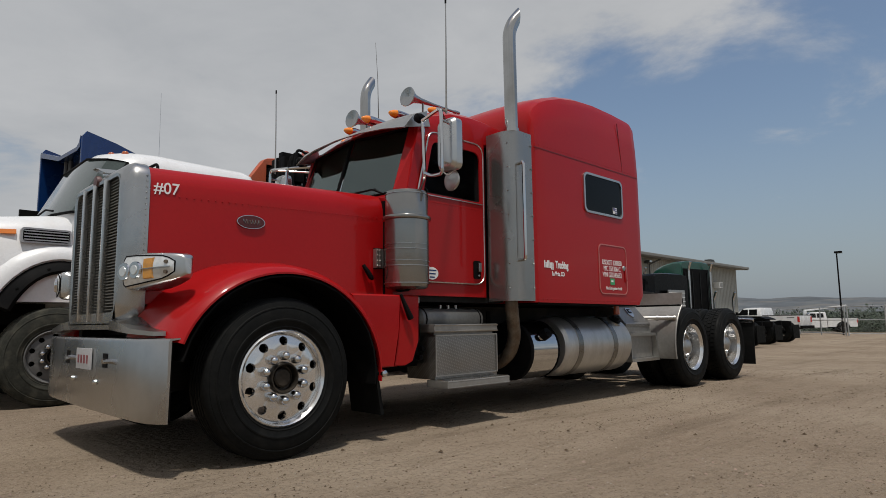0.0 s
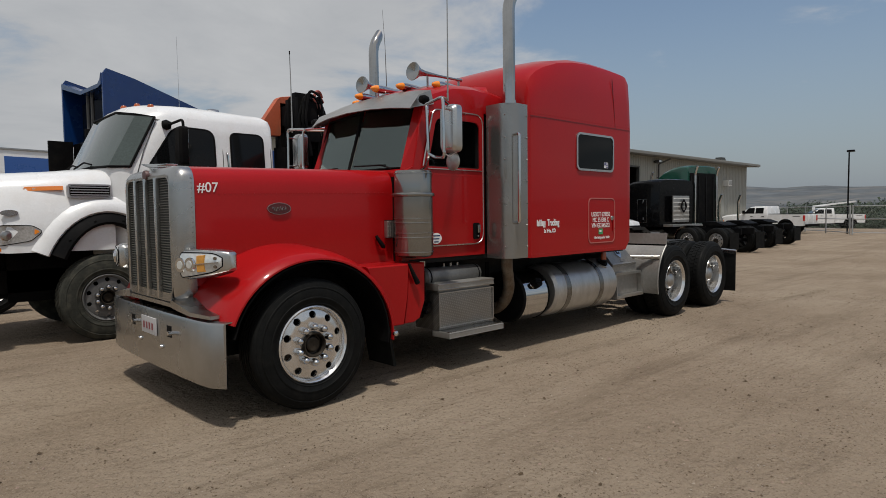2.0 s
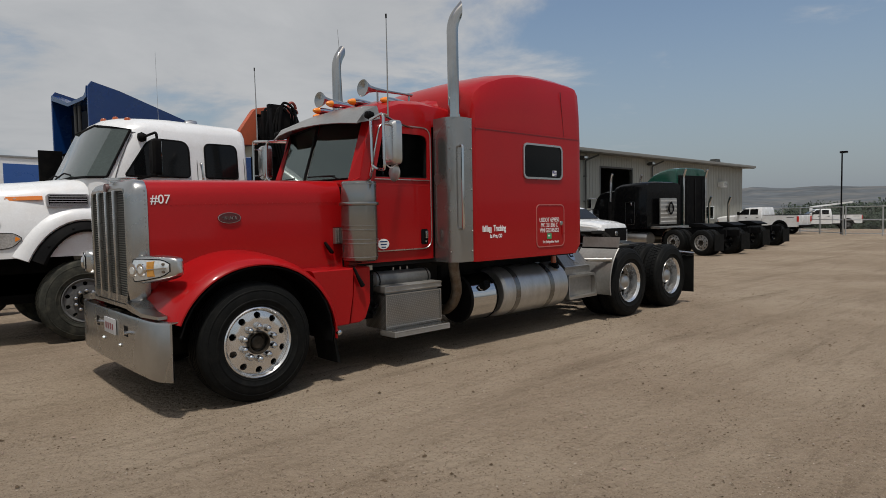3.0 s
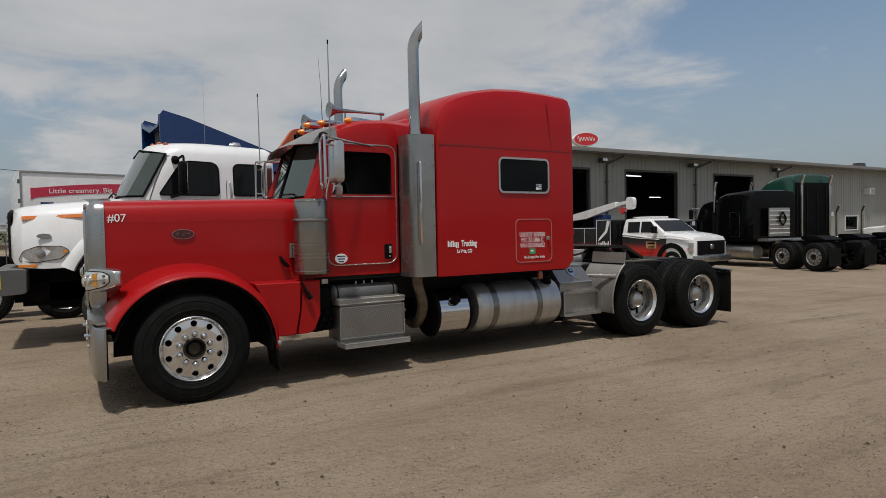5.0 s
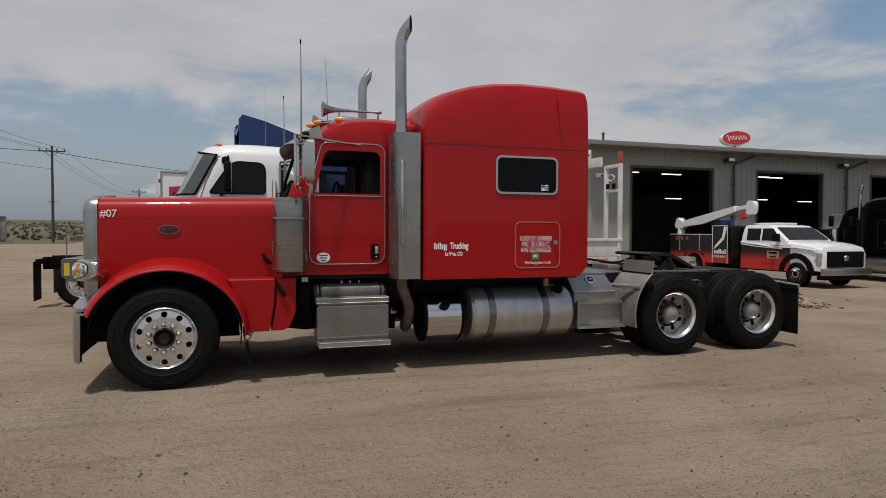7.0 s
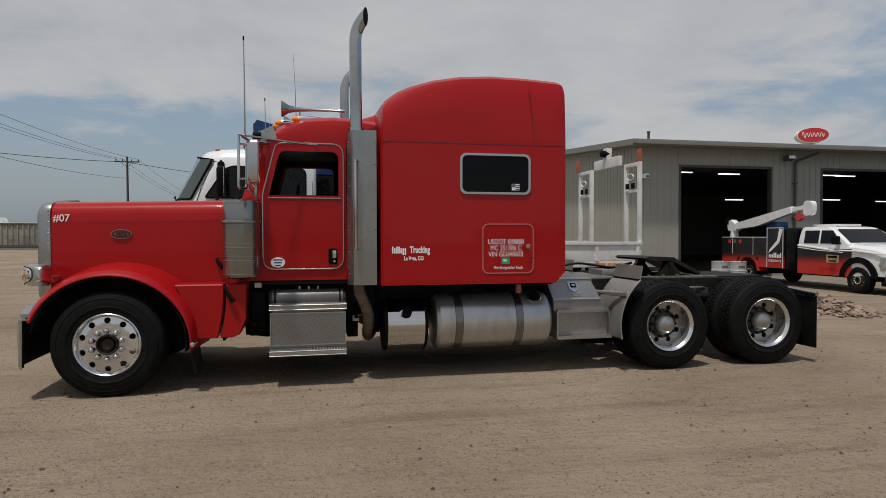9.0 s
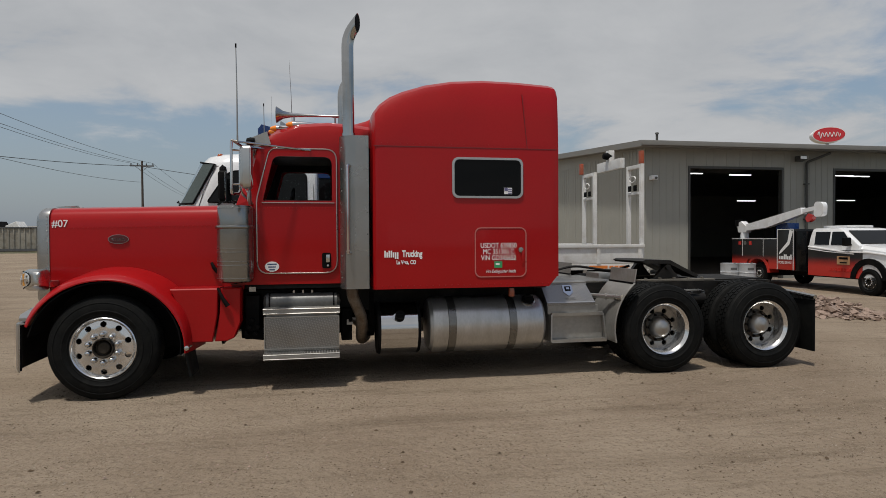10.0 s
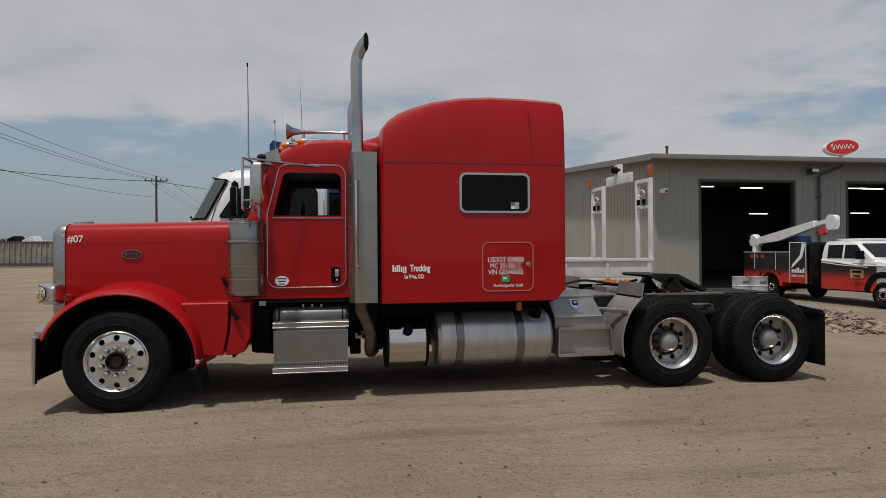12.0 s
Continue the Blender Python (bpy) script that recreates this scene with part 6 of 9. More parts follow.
            h = 0.018 if flat else 0.009
            across = Vector((0, 0, h)) if flat else Vector((h, 0, 0))
            back = Vector((0, -s * 0.10, 0))
            loft(bm, [[e - across, e + across, e + across + back, e - across + back] for e in (p, q)])
        part("step_frame", bm, ALU, tb, "projecting flange round the step")
        bm = B()
        box(bm, 4.75, 5.36, *sorted((s * 0.868, s * 0.874)), 0.42, 0.68)
        part("step_back", bm, BRUSHED, tb)
        bm = B()
        for x0, x1, h0, h1 in ((4.67, 5.24, 0.94, 1.0), (4.69, 5.28, 0.0, 0.05)):
            slab(bm, [(x, s * (0.90 - 0.17 * h), 0.83 + 0.22 * h) for x, h in ((x0, h0), (x1, h0), (x1, h1), (x0, h1))], -0.006 * s)
        box(bm, 4.655, 5.24, min(s * 0.50, s * 0.745), max(s * 0.50, s * 0.745), 1.052, 1.064, 0.003)
        part("lid_edge", bm, ALU, tb)
        on_lid = lambda x, h, d: (x, s * (0.90 - 0.17 * h + 0.79 * d), 0.83 + 0.22 * h + 0.61 * d)
        shield = round_poly([(4.92, 0.88), (5.04, 0.88), (5.04, 0.52), (4.98, 0.32), (4.92, 0.52)], 0.02, 2)
        bm = B()
        loft(bm, [[on_lid(x, h, d) for x, h in shield] for d in (0.002, 0.010)])
        latch = part("latch", bm, CHROME, tb, "shield-shaped paddle latch")
        bm = B()
        loft(bm, [[on_lid(x, h, d) for x, h in ((4.945, 0.80), (5.015, 0.80), (5.015, 0.58), (4.945, 0.58))] for d in (0.0105, 0.014)])
        part("paddle", bm, BLACK, latch)
        bm = B()
        loft(bm, [[on_lid(x, h, d) for x, h in ((4.96, 0.74), (5.0, 0.74), (5.0, 0.64), (4.96, 0.64))] for d in (0.0145, 0.018)])
        part("lock", bm, CHROME, latch)
        bm = B()
        for h in (0.14, 0.22):
            loft(bm, [[on_lid(x, hh, d) for x, hh in ((4.93, h), (5.05, h), (5.05, h + 0.035), (4.93, h + 0.035))] for d in (0.002, 0.004)])
        part("maker_bars", bm, GREYP, tb)
        # quarter fender before the drive wheels
        bm = B()
        rows = []
        for i in range(13):
            a = radians(191 - 63 * i / 12)
            w = 0.655 + 0.025 * i / 12
            rows.append([(6.07 + q * math.cos(a), s * y, 0.52 + q * math.sin(a)) for q, y in ((w, 0.52), (w, 1.17), (w + 0.012, 1.17), (w + 0.012, 0.52))])
        loft(bm, rows)
        tube(bm, [Vector(r[2]) for r in rows], 0.011, 8)
        part("quarter_fender", bm, BRUSHED, T, "bright quarter fender before the drive tyres")
        bm = B()
        prism(bm, [(5.635, 1.075), (5.66, 1.225), (5.672, 1.225), (5.648, 1.075)], "xz", s * 0.54, s * 1.17)
        part("fender_flap", bm, BRUSHED, T, "flat plate above the quarter fender")
        bm = B()
        prism(bm, [(5.628, 1.045), (5.632, 1.072), (5.65, 1.072), (5.648, 1.045)], "xz", s * 0.53, s * 1.175)
        part("fender_joint", bm, BLACK, T)
        bm = B()
        cyl(bm, (5.26, s * 0.7, 0.90), (5.50, s * 1.13, 0.90), 0.028, n=12)
        for e in (0.55, 0.80, 0.97):
            cyl(bm, (5.26 + 0.24 * e, s * (0.7 + 0.43 * e), 0.90), (5.26 + 0.24 * (e + 0.05), s * (0.7 + 0.43 * (e + 0.05)), 0.90), 0.037, n=14)
        part("fender_arm", bm, ALU, T, "grey steel fender arm with clamp rings")
        # rear flap and its hanger
        bm = B()
        box(bm, 7.965, 7.98, min(s * 0.60, s * 1.21), max(s * 0.60, s * 1.21), 0.20, 0.84, 0.004)
        part("mud_flap", bm, RUBBER, T, "black rubber mud flap")
        bm = B()
        tube(bm, [(7.95, s * 0.45, 0.92), (7.97, s * 1.22, 0.86)], 0.026, 10)
        box(bm, 7.955, 7.985, min(s * 0.6, s * 1.2), max(s * 0.6, s * 1.2), 0.82, 0.88)
        part("flap_hanger", bm, STEEL, T)
        bm = B()
        lathe(bm, [(0.0, 0.03), (0.045, 0.02), (0.05, 0.0)], (7.99, s * 0.5, 0.90), "x", 14)
        part("tail_lamp", bm, REDLENS, T)
    # deck behind the sleeper, fifth wheel
    bm = B()
    box(bm, 4.80, 5.75, -0.46, 0.46, 1.03, 1.05)
    part("deck_plate", bm, TREAD, T, "tread-plate deck behind the cab")
    bm = B()
    plate = [(6.20, 1.28), (6.25, 1.30), (6.60, 1.29), (7.0, 1.09), (6.98, 1.055), (6.58, 1.245), (6.24, 1.25)]
    for s in (-1, 1):
        prism(bm, plate, "xz", s * 0.06, s * 0.34)
    prism(bm, [(6.20, 1.28), (6.25, 1.30), (6.52, 1.29), (6.52, 1.245), (6.24, 1.25)], "xz", -0.06, 0.06)
    greasy = mat("greasy coupling", (0.012, 0.011, 0.010), 0.5, var=0.4, dirt=(0.04, 0.035, 0.028), amount=0.45, spec=0.25)
    coupling = part("fifth_wheel", bm, greasy, T, "greasy black fifth-wheel coupling")
    for s in (-1, 1):
        bm = B()
        prism(bm, round_poly([(6.38, 1.05), (6.74, 1.05), (6.70, 1.09), (6.60, 1.215), (6.52, 1.215), (6.42, 1.09)], 0.02, 2), "xz", s * 0.27, s * 0.33)
        cyl(bm, (6.56, s * 0.22, 1.20), (6.56, s * 0.36, 1.20), 0.035, n=12)
        part("pivot_bracket", bm, greasy, coupling)
        bm = B()
        box(bm, 6.10, 7.15, min(s * 0.36, s * 0.46), max(s * 0.36, s * 0.46), 1.024, 1.05, 0.004)
        for k in range(5):
            cyl(bm, (6.2 + 0.2 * k, s * 0.41, 1.05), (6.2 + 0.2 * k, s * 0.41, 1.07), 0.02, n=6)
        # pale tone holds the dust and also the brightness of a lit edge
        part("mounting_rail", bm, mat("dusty lit rail top", (0.16, 0.145, 0.12), 0.6, 0.4, var=0.25, dirt=(0.08, 0.07, 0.055), amount=0.5), coupling, "dusty mounting rail, its lit edge put into the colour")
        bm = B()
        cyl(bm, (6.62, s * 0.50, 0.80), (6.95, s * 0.50, 0.80), 0.075, n=14)
        part("brake_tank", bm, FRAME, T)
        bm = B()
        for k in range(3):
            tube(bm, bend([(6.45, s * (0.48 + 0.02 * k), 0.98 - 0.05 * k), (6.66, s * 0.56, 0.86 - 0.06 * k), (6.85, s * 0.55, 0.92 - 0.07 * k), (7.0, s * 0.46, 0.88)], 0.08), 0.011, 6)
        part("brake_hose", bm, GREYP, T)
        bm = B()
        box(bm, 6.60, 6.84, s * 0.575 - 0.008, s * 0.575 + 0.008, 0.905, 0.93, 0.003)
        part("hose_bracket", bm, ALU, T)
    bm = B()
    box(bm, 7.0, 7.9, -0.40, 0.40, 1.022, 1.04)
    part("rear_plate", bm, FRAME, T)
    # valve and air line on the rear frame
    bm = B()
    box(bm, 5.72, 5.92, -0.12, 0.22, 1.02, 1.12, 0.01)
    part("valve_box", bm, ALU, T)
    bm = B()
    tube(bm, bend([(5.1, 0.3, 1.08), (5.6, 0.34, 1.20), (6.1, 0.2, 1.12), (6.3, 0.1, 1.2)], 0.15), 0.018, 6)
    part("air_line", bm, FRAME, T)
    # air lines on the back of the sleeper
    bm = B()
    for k, y in enumerate((-0.15, 0.0, 0.15)):
        tube(bm, bend([(4.72, y, 1.9), (4.85, y, 1.7 - 0.1 * k), (4.95, y * 0.6, 1.25), (5.1, y * 0.5, 1.08)], 0.12), 0.014, 6)
    part("air_line", bm, BLACK, T)
    # the body stands 0.10 m wider on each side than the sections above, easing to nothing at the middle
    for ob in T.children_recursive:
        if ob.type == "MESH" and ob.name.split(".")[0] != "wheel" and ob.parent.name.split(".")[0] != "wheel":
            for v in ob.data.vertices:
                v.co.y += math.copysign(0.10 * min(1.0, abs(v.co.y) / 0.45), v.co.y)
    return T


red_truck()

# ---- other vehicles ----
DULLRIM = mat("dull wheel disc", (0.30, 0.295, 0.285), 0.42, 0.7, var=0.15, dirt=(0.12, 0.11, 0.09), amount=0.4)
DARKRIM = mat("black wheel paint", (0.012, 0.012, 0.012), 0.4, var=0.2, dirt=(0.05, 0.045, 0.035), amount=0.4)
DARKGLASS = mat("dark vehicle glass", (0.005, 0.0055, 0.006), 0.06, var=0.05, bump=0, spec=0.2)
HAZYGLASS = mat("hazy windscreen", (0.045, 0.062, 0.058), 0.08, var=0.25, scale=1.4, bump=0, coat=0.6)


def flip(pts, s):
    return [(x, s * y, z) for x, y, z in pts]


def rail_truck():
    """White crew-cab crane truck with a flat bed, nose to -x."""
    W = empty("crane_truck", pose(-0.33, 4.35, 0), "white crew-cab crane truck with orange stripe and flat bed", "truck")
    R = 0.54
    # hood
    bm = B()
    rows = []
    for x, hw, top, low in ((-1.40, 0.62, 1.93, 1.30), (-1.36, 0.74, 1.985, 1.22), (-1.25, 0.92, 2.02, 1.16), (-1.0, 1.03, 2.06, 1.14), (-0.5, 1.07, 2.10, 1.14), (0.02, 1.10, 2.16, 1.14), (0.12, 1.10, 2.17, 1.14)):
        h = [(-hw, low), (-hw, low + 0.25), (-hw + 0.03, low + 0.45), (-hw + 0.12, top - 0.16), (-hw + 0.2, top - 0.05), (-hw + 0.32, top), (-hw * 0.4, top + 0.035)]
        rows.append(yz(sym(h), x))
    loft(bm, rows)
    part("hood", bm, WHITE, W, "glossy white sloping hood")
    bm = B()
    loft(bm, [yz(rrect(0, 1.62, 0.52, 0.34, 0.08), -1.44), yz(rrect(0, 1.62, 0.60, 0.39, 0.1), -1.39)])
    g = part("grille", bm, BLACK, W, "dark front grille with chrome slats")
    for k in range(8):
        bm = B()
        box(bm, -1.46, -1.435, -0.5, 0.5, 1.32 + 0.08 * k, 1.355 + 0.08 * k, 0.008)
        part("slat", bm, CHROME, g)
    def hood_half(x):
        return float(np.interp(x, (-1.36, -1.25, -1.0, -0.5), (0.74, 0.92, 1.03, 1.07)))

    for s in (-1, 1):
        bm = B()
        eye = round_poly([(-1.31, 1.26), (-1.08, 1.23), (-0.78, 1.28), (-0.66, 1.39), (-0.76, 1.46), (-1.05, 1.47), (-1.24, 1.40)], 0.04, 3)
        loft(bm, [[(x, s * (hood_half(x) + 0.014), z) for x, z in eye], [(x, s * (hood_half(x) - 0.05), z) for x, z in eye]])
        hl = part("headlight", bm, mat("grey headlamp", (0.42, 0.43, 0.44), 0.12, 0.4, var=0.3, scale=9, bump=0.004, coat=1.0), W, "swept clear headlamp")
        bm = B()
        lathe(bm, [(0.0, -s * -0.02), (0.05, -s * -0.014), (0.06, 0.0)], (-1.02, s * (hood_half(-1.02) + 0.012), 1.35), "y", 14)
        part("reflector", bm, STEEL, hl)
        bm = B()
        tips = round_poly([(-0.75, 1.35), (-0.70, 1.38), (-0.70, 1.395), (-0.745, 1.42)], 0.015, 3)
        loft(bm, [[(x, s * (hood_half(x) + 0.018), z) for x, z in tips], [(x, s * (hood_half(x) + 0.012), z) for x, z in tips]])
        part("corner_lamp", bm, AMBER, hl)
        bm = B()
        tube(bm, [(x, s * (hood_half(x) + 0.012), z) for x, z in eye + eye[:1]], 0.005, 6, cap=False)
        part("rim", bm, BLACK, hl)
        bm = B()
        box(bm, -1.30, -1.0, min(s * 0.985, s * 1.0), max(s * 0.985, s * 1.0), 1.165, 1.205, 0.004)
        part("marker", bm, AMBER, W)
        # stripe with pale lettering bars
        bm = B()
        loft(bm, [[(-1.25, s * 0.80, 1.90), (-1.25, s * 0.81, 1.85), (-1.25, s * 0.85, 1.85), (-1.25, s * 0.84, 1.90)], [(-0.42, s * 0.953, 1.935), (-0.42, s * 0.965, 1.885), (-0.42, s * 1.01, 1.885), (-0.42, s * 1.0, 1.935)]])
        st = part("stripe", bm, ORANGES, W, "orange hood stripe with pale bars")
        for k in range(4):
            x = -1.0 + 0.09 * k
            t = (x + 1.25) / 0.83
            yy = 0.848 + 0.16 * t
            bm = B()
            box(bm, x, x + 0.06, min(s * (yy - 0.02), s * (yy + 0.003)), max(s * (yy - 0.02), s * (yy + 0.003)), 1.864 + 0.035 * t, 1.885 + 0.035 * t)
            part("bar", bm, mat("pale orange print", (0.75, 0.48, 0.36), 0.5), st)
        # louvred side vent
        bm = B()
        prism(bm, rrect(-0.14, 1.875, 0.245, 0.085, 0.035), "xz", s * 0.98, s * 1.055)
        vent = part("side_vent", bm, GALV, W, "black louvred hood vent with bright rim")
        bm = B()
        prism(bm, rrect(-0.14, 1.875, 0.225, 0.066, 0.028), "xz", s * 1.05, s * 1.058)
        part("vent_hole", bm, BLACK, vent)
        for k in range(4):
            bm = B()
            box(bm, -0.355, 0.075, min(s * 1.056, s * 1.066), max(s * 1.056, s * 1.066), 1.82 + 0.032 * k, 1.832 + 0.032 * k)
            part("louvre", bm, GALV, vent)
        bm = B()
        loft(bm, [[(-0.98 + 0.09 * math.cos(a), s * 1.005, 1.61 + 0.035 * math.sin(a)) for a in (2 * math.pi * i / 20 for i in range(20))], [(-0.98 + 0.09 * math.cos(a), s * 1.035, 1.61 + 0.035 * math.sin(a)) for a in (2 * math.pi * i / 20 for i in range(20))]])
        part("badge", bm, STEEL, W)
        # black wheel-arch flare
        bm = B()
        rows = []
        for i in range(19):
            a = radians(148 - 138 * i / 18)
            rows.append([(0.04 + qx * math.cos(a), s * y, R + 0.02 + qz * math.sin(a)) for qx, qz, y in ((0.57, 0.90, 0.85), (0.57, 0.90, 1.15), (0.61, 0.93, 1.175), (0.70, 1.0, 1.14), (0.76, 1.05, 1.08), (0.76, 1.05, 0.85))])
        loft(bm, rows)
        part("arch_flare", bm, BLACK, W, "black rubber wheel-arch flare")
        bm = B()
        rows = []
        for i in range(21):
            a = radians(150 - 146 * i / 20)
            rows.append([(0.04 + qx * math.cos(a), s * y, R + 0.02 + qz * math.sin(a)) for qx, qz, y in ((0.755, 1.045, 0.88), (0.755, 1.045, 1.09), (0.775, 1.065, 1.118), (0.84, 1.12, 1.115), (0.93, 1.19, 1.075), (1.0, 1.25, 1.0), (1.0, 1.25, 0.88))])
        loft(bm, rows)
        part("fender", bm, WHITE, W, "rounded white front fender")
        for deg in (132, 104, 76, 46):
            bm = B()
            lathe(bm, [(0.0, s * 0.012), (0.016, s * 0.008), (0.018, 0.0)], (0.04 + 0.66 * math.cos(radians(deg)), s * 1.155, R + 0.02 + 0.965 * math.sin(radians(deg))), "y", 8)
            part("flare_bolt", bm, RUBBER, W)
        bm = B()
        box(bm, -0.95, 0.95, min(s * 0.40, s * 0.44), max(s * 0.40, s * 0.44), 0.5, 1.5)
        part("inner_arch", bm, BLACK, W)
    # bumper and tow gear
    bm = B()
    prism(bm, round_poly([(-1.62, 1.15), (-1.20, 1.15), (-1.20, 0.80), (-1.50, 0.78), (-1.62, 0.86)], 0.05), "xz", -1.13, 1.13, 0.01)
    bp = part("bumper", bm, GREYP, W, "heavy dark grey bumper with yellow tag")
    bm = B()
    box(bm, -1.58, -1.50, -1.136, -1.131, 0.88, 1.08)
    part("tag", bm, mat("yellow tag", (0.65, 0.5, 0.03), 0.5), bp)
    for y in (-0.95, 0.95):
        bm = B()
        tube(bm, [(-1.58, y, 1.15), (-1.59, y, 1.62)], 0.008, 6)
        part("bumper_guide", bm, GREYP, W)
    bm = B()
    box(bm, -1.4, 8.6, -0.44, -0.36, 0.62, 0.9)
    box(bm, -1.4, 8.6, 0.36, 0.44, 0.62, 0.9)
    box(bm, -1.3, 0.9, -0.35, 0.35, 0.55, 1.1)
    cyl(bm, (0, -0.9, R), (0, 0.9, R), 0.07, n=10)
    part("chassis", bm, BLACK, W)

    # cab
    def cab_loop(z, x0, x1, hw):
        return xy(round_poly([(x0, -hw * 0.5), (x0 + 0.12, -hw * 0.86), (x0 + 0.36, -hw), (x1, -hw), (x1, hw), (x0 + 0.36, hw), (x0 + 0.12, hw * 0.86), (x0, hw * 0.5)], [0.2, 0.12, 0.12, 0.08, 0.08, 0.12, 0.12, 0.2], 3), z)

    def crowned(loop, hw, rise):
        return [(x, y, z + rise * (1 - (y / hw) ** 2) * min(1.0, max(0.0, (2.3 - x) / 0.6))) for x, y, z in loop]

    bm = B()
    loft(bm, [crowned(cab_loop(*q[:4]), 1.12, q[4]) for q in ((0.95, 0.02, 2.36, 1.12, 0), (2.10, -0.02, 2.36, 1.12, 0), (2.17, -0.02, 2.36, 1.115, 0), (2.62, 0.24, 2.36, 1.085, 0.05), (2.86, 0.38, 2.36, 1.05, 0.12), (2.96, 0.47, 2.34, 1.0, 0.10), (3.02, 0.62, 2.28, 0.90, 0.08), (3.045, 0.85, 2.15, 0.70, 0.08))])
    part("cab", bm, WHITE, W, "white crew cab with raked windscreen")
    bm = B()
    low = [(0.32, -1.112), (0.10, -0.97), (-0.012, -0.57), (-0.012, 0.57), (0.10, 0.97), (0.32, 1.112)]
    high = [(0.66, -1.06), (0.46, -0.94), (0.345, -0.55), (0.345, 0.55), (0.46, 0.94), (0.66, 1.06)]
    lift = lambda y: 2.85 + 0.125 * (1 - (y / 1.12) ** 2)
    loft(bm, [xy(low + [(x + 0.03, y * 0.97) for x, y in reversed(low)], 2.20), [(x, y, lift(y)) for x, y in high + [(x + 0.03, y * 0.97) for x, y in reversed(high)]]])
    ws = part("windscreen", bm, HAZYGLASS, W, "wide raked windscreen reflecting sky")
    bm = B()
    tube(bm, [(x, y, 2.195) for x, y in low] + [(x, y, lift(y) + 0.005) for x, y in reversed(high)] + [(low[0][0], low[0][1], 2.195)], 0.016, 6)
    part("seal", bm, BLACK, ws)
    bm = B()
    tube(bm, bend([(-0.10, -0.15, 2.20), (-0.05, -0.45, 2.27), (-0.02, -0.68, 2.23)], 0.04), 0.012, 6)
    tube(bm, bend([(-0.10, 0.4, 2.20), (-0.05, 0.15, 2.27), (-0.04, -0.08, 2.23)], 0.04), 0.012, 6)
    part("wiper", bm, BLACK, W)
    bm = B()
    for k, (px, py, pz) in enumerate(((0.235, -1.02, 2.23), (0.27, -1.03, 2.29), (0.19, -0.95, 2.24), (0.25, -1.0, 2.33))):
        lathe(bm, [(0.0, -0.04), (0.05, -0.025), (0.058 - 0.008 * k, 0.02), (0.035, 0.05), (0.0, 0.06)], (px + 0.17, py + 0.12, pz - 0.035), "z", 11)
    part("dash_vest", bm, mat("orange cloth", (0.7, 0.16, 0.04), 0.8), W, "orange cloth on the dashboard")
    for y in (-0.78, -0.4, 0.0, 0.4, 0.78):
        bm = B()
        lathe(bm, [(0.0, 0.045), (0.03, 0.038), (0.045, 0.015), (0.05, -0.03)], (0.60 + 0.14 * abs(y), y, 3.105 - 0.12 * abs(y) ** 2), "z", 14)
        part("roof_lamp", bm, mat("deep amber lens", (0.36, 0.07, 0.012), 0.2, bump=0.002, coat=0.4), W, "amber roof marker lamp")
    for s in (-1, 1):
        front = round_poly([(0.55, 2.22), (1.44, 2.22), (1.44, 2.74), (0.90, 2.76)], [0.04, 0.06, 0.13, 0.15], 5)
        rear = round_poly([(1.68, 2.22), (2.18, 2.22), (2.18, 2.73), (1.68, 2.73)], [0.04, 0.04, 0.1, 0.1], 5)
        side = lambda x, z: s * (1.118 - 0.035 * max(0.0, z - 2.17) / 0.45 - 0.035 * max(0.0, z - 2.62) / 0.24)
        for name, o in (("door_window", front), ("rear_window", rear)):
            bm = B()
            loft(bm, [[(a, side(a, b) + s * 0.02, b) for a, b in o], [(a, side(a, b) - s * 0.02, b) for a, b in o]])
            w = part(name, bm, DARKGLASS, W, "dark side window")
            bm = B()
            tube(bm, [(a, side(a, b) + s * 0.012, b) for a, b in o + o[:1]], 0.014, 6, cap=False)
            part("seal", bm, BLACK, w)
        bm = B()
        for xs in (0.40, 1.56, 2.30):
            pts = [(xs + (0.45 * max(0, z - 2.2) if xs < 0.55 else 0), side(xs, z) + s * 0.001, z) for z in (1.1, 1.6, 2.1, 2.4, 2.8)]
            tube(bm, pts, 0.006, 5)
        tube(bm, [(0.62, side(0, 2.83) + s * 0.001, 2.835), (2.24, side(0, 2.83) + s * 0.001, 2.82)], 0.006, 5)
        part("door_gap", bm, GREYP, W)
        bm = B()
        tube(bm, bend([(1.61, s * 1.10, 2.44), (1.61, s * 1.15, 2.42), (1.62, s * 1.15, 2.20), (1.62, s * 1.12, 2.18)], 0.03), 0.014, 8)
        part("grab_handle", bm, CHROME, W)
        # mirror on a black arm
        bm = B()
        tube(bm, bend([(0.80, s * 1.06, 2.76), (0.86, s * 1.50, 2.80), (0.87, s * 1.52, 2.22), (0.72, s * 1.1, 2.18)], 0.06), 0.018, 8)
        lathe(bm, [(0.0, -0.06), (0.05, -0.05), (0.07, 0.0), (0.05, 0.05), (0.0, 0.06)], (0.80, s * 1.08, 2.77), "x", 12)
        arm = part("mirror_arm", bm, BLACK, W)
        bm = B()
        loft(bm, [[(x, s * p[0], p[1]) for p in rrect(1.46, 2.46, 0.10 - e, 0.25 - e, 0.04, 4)] for x, e in ((0.79, 0.03), (0.82, 0.0), (0.90, 0.0))])
        head = part("mirror_head", bm, BLACK, W, "black door mirror")
        bm = B()
        prism(bm, [(s * p[0], p[1]) for p in rrect(1.46, 2.46, 0.09, 0.24, 0.035, 4)], "yz", 0.90, 0.905)
        part("glass", bm, MIRROR, head)
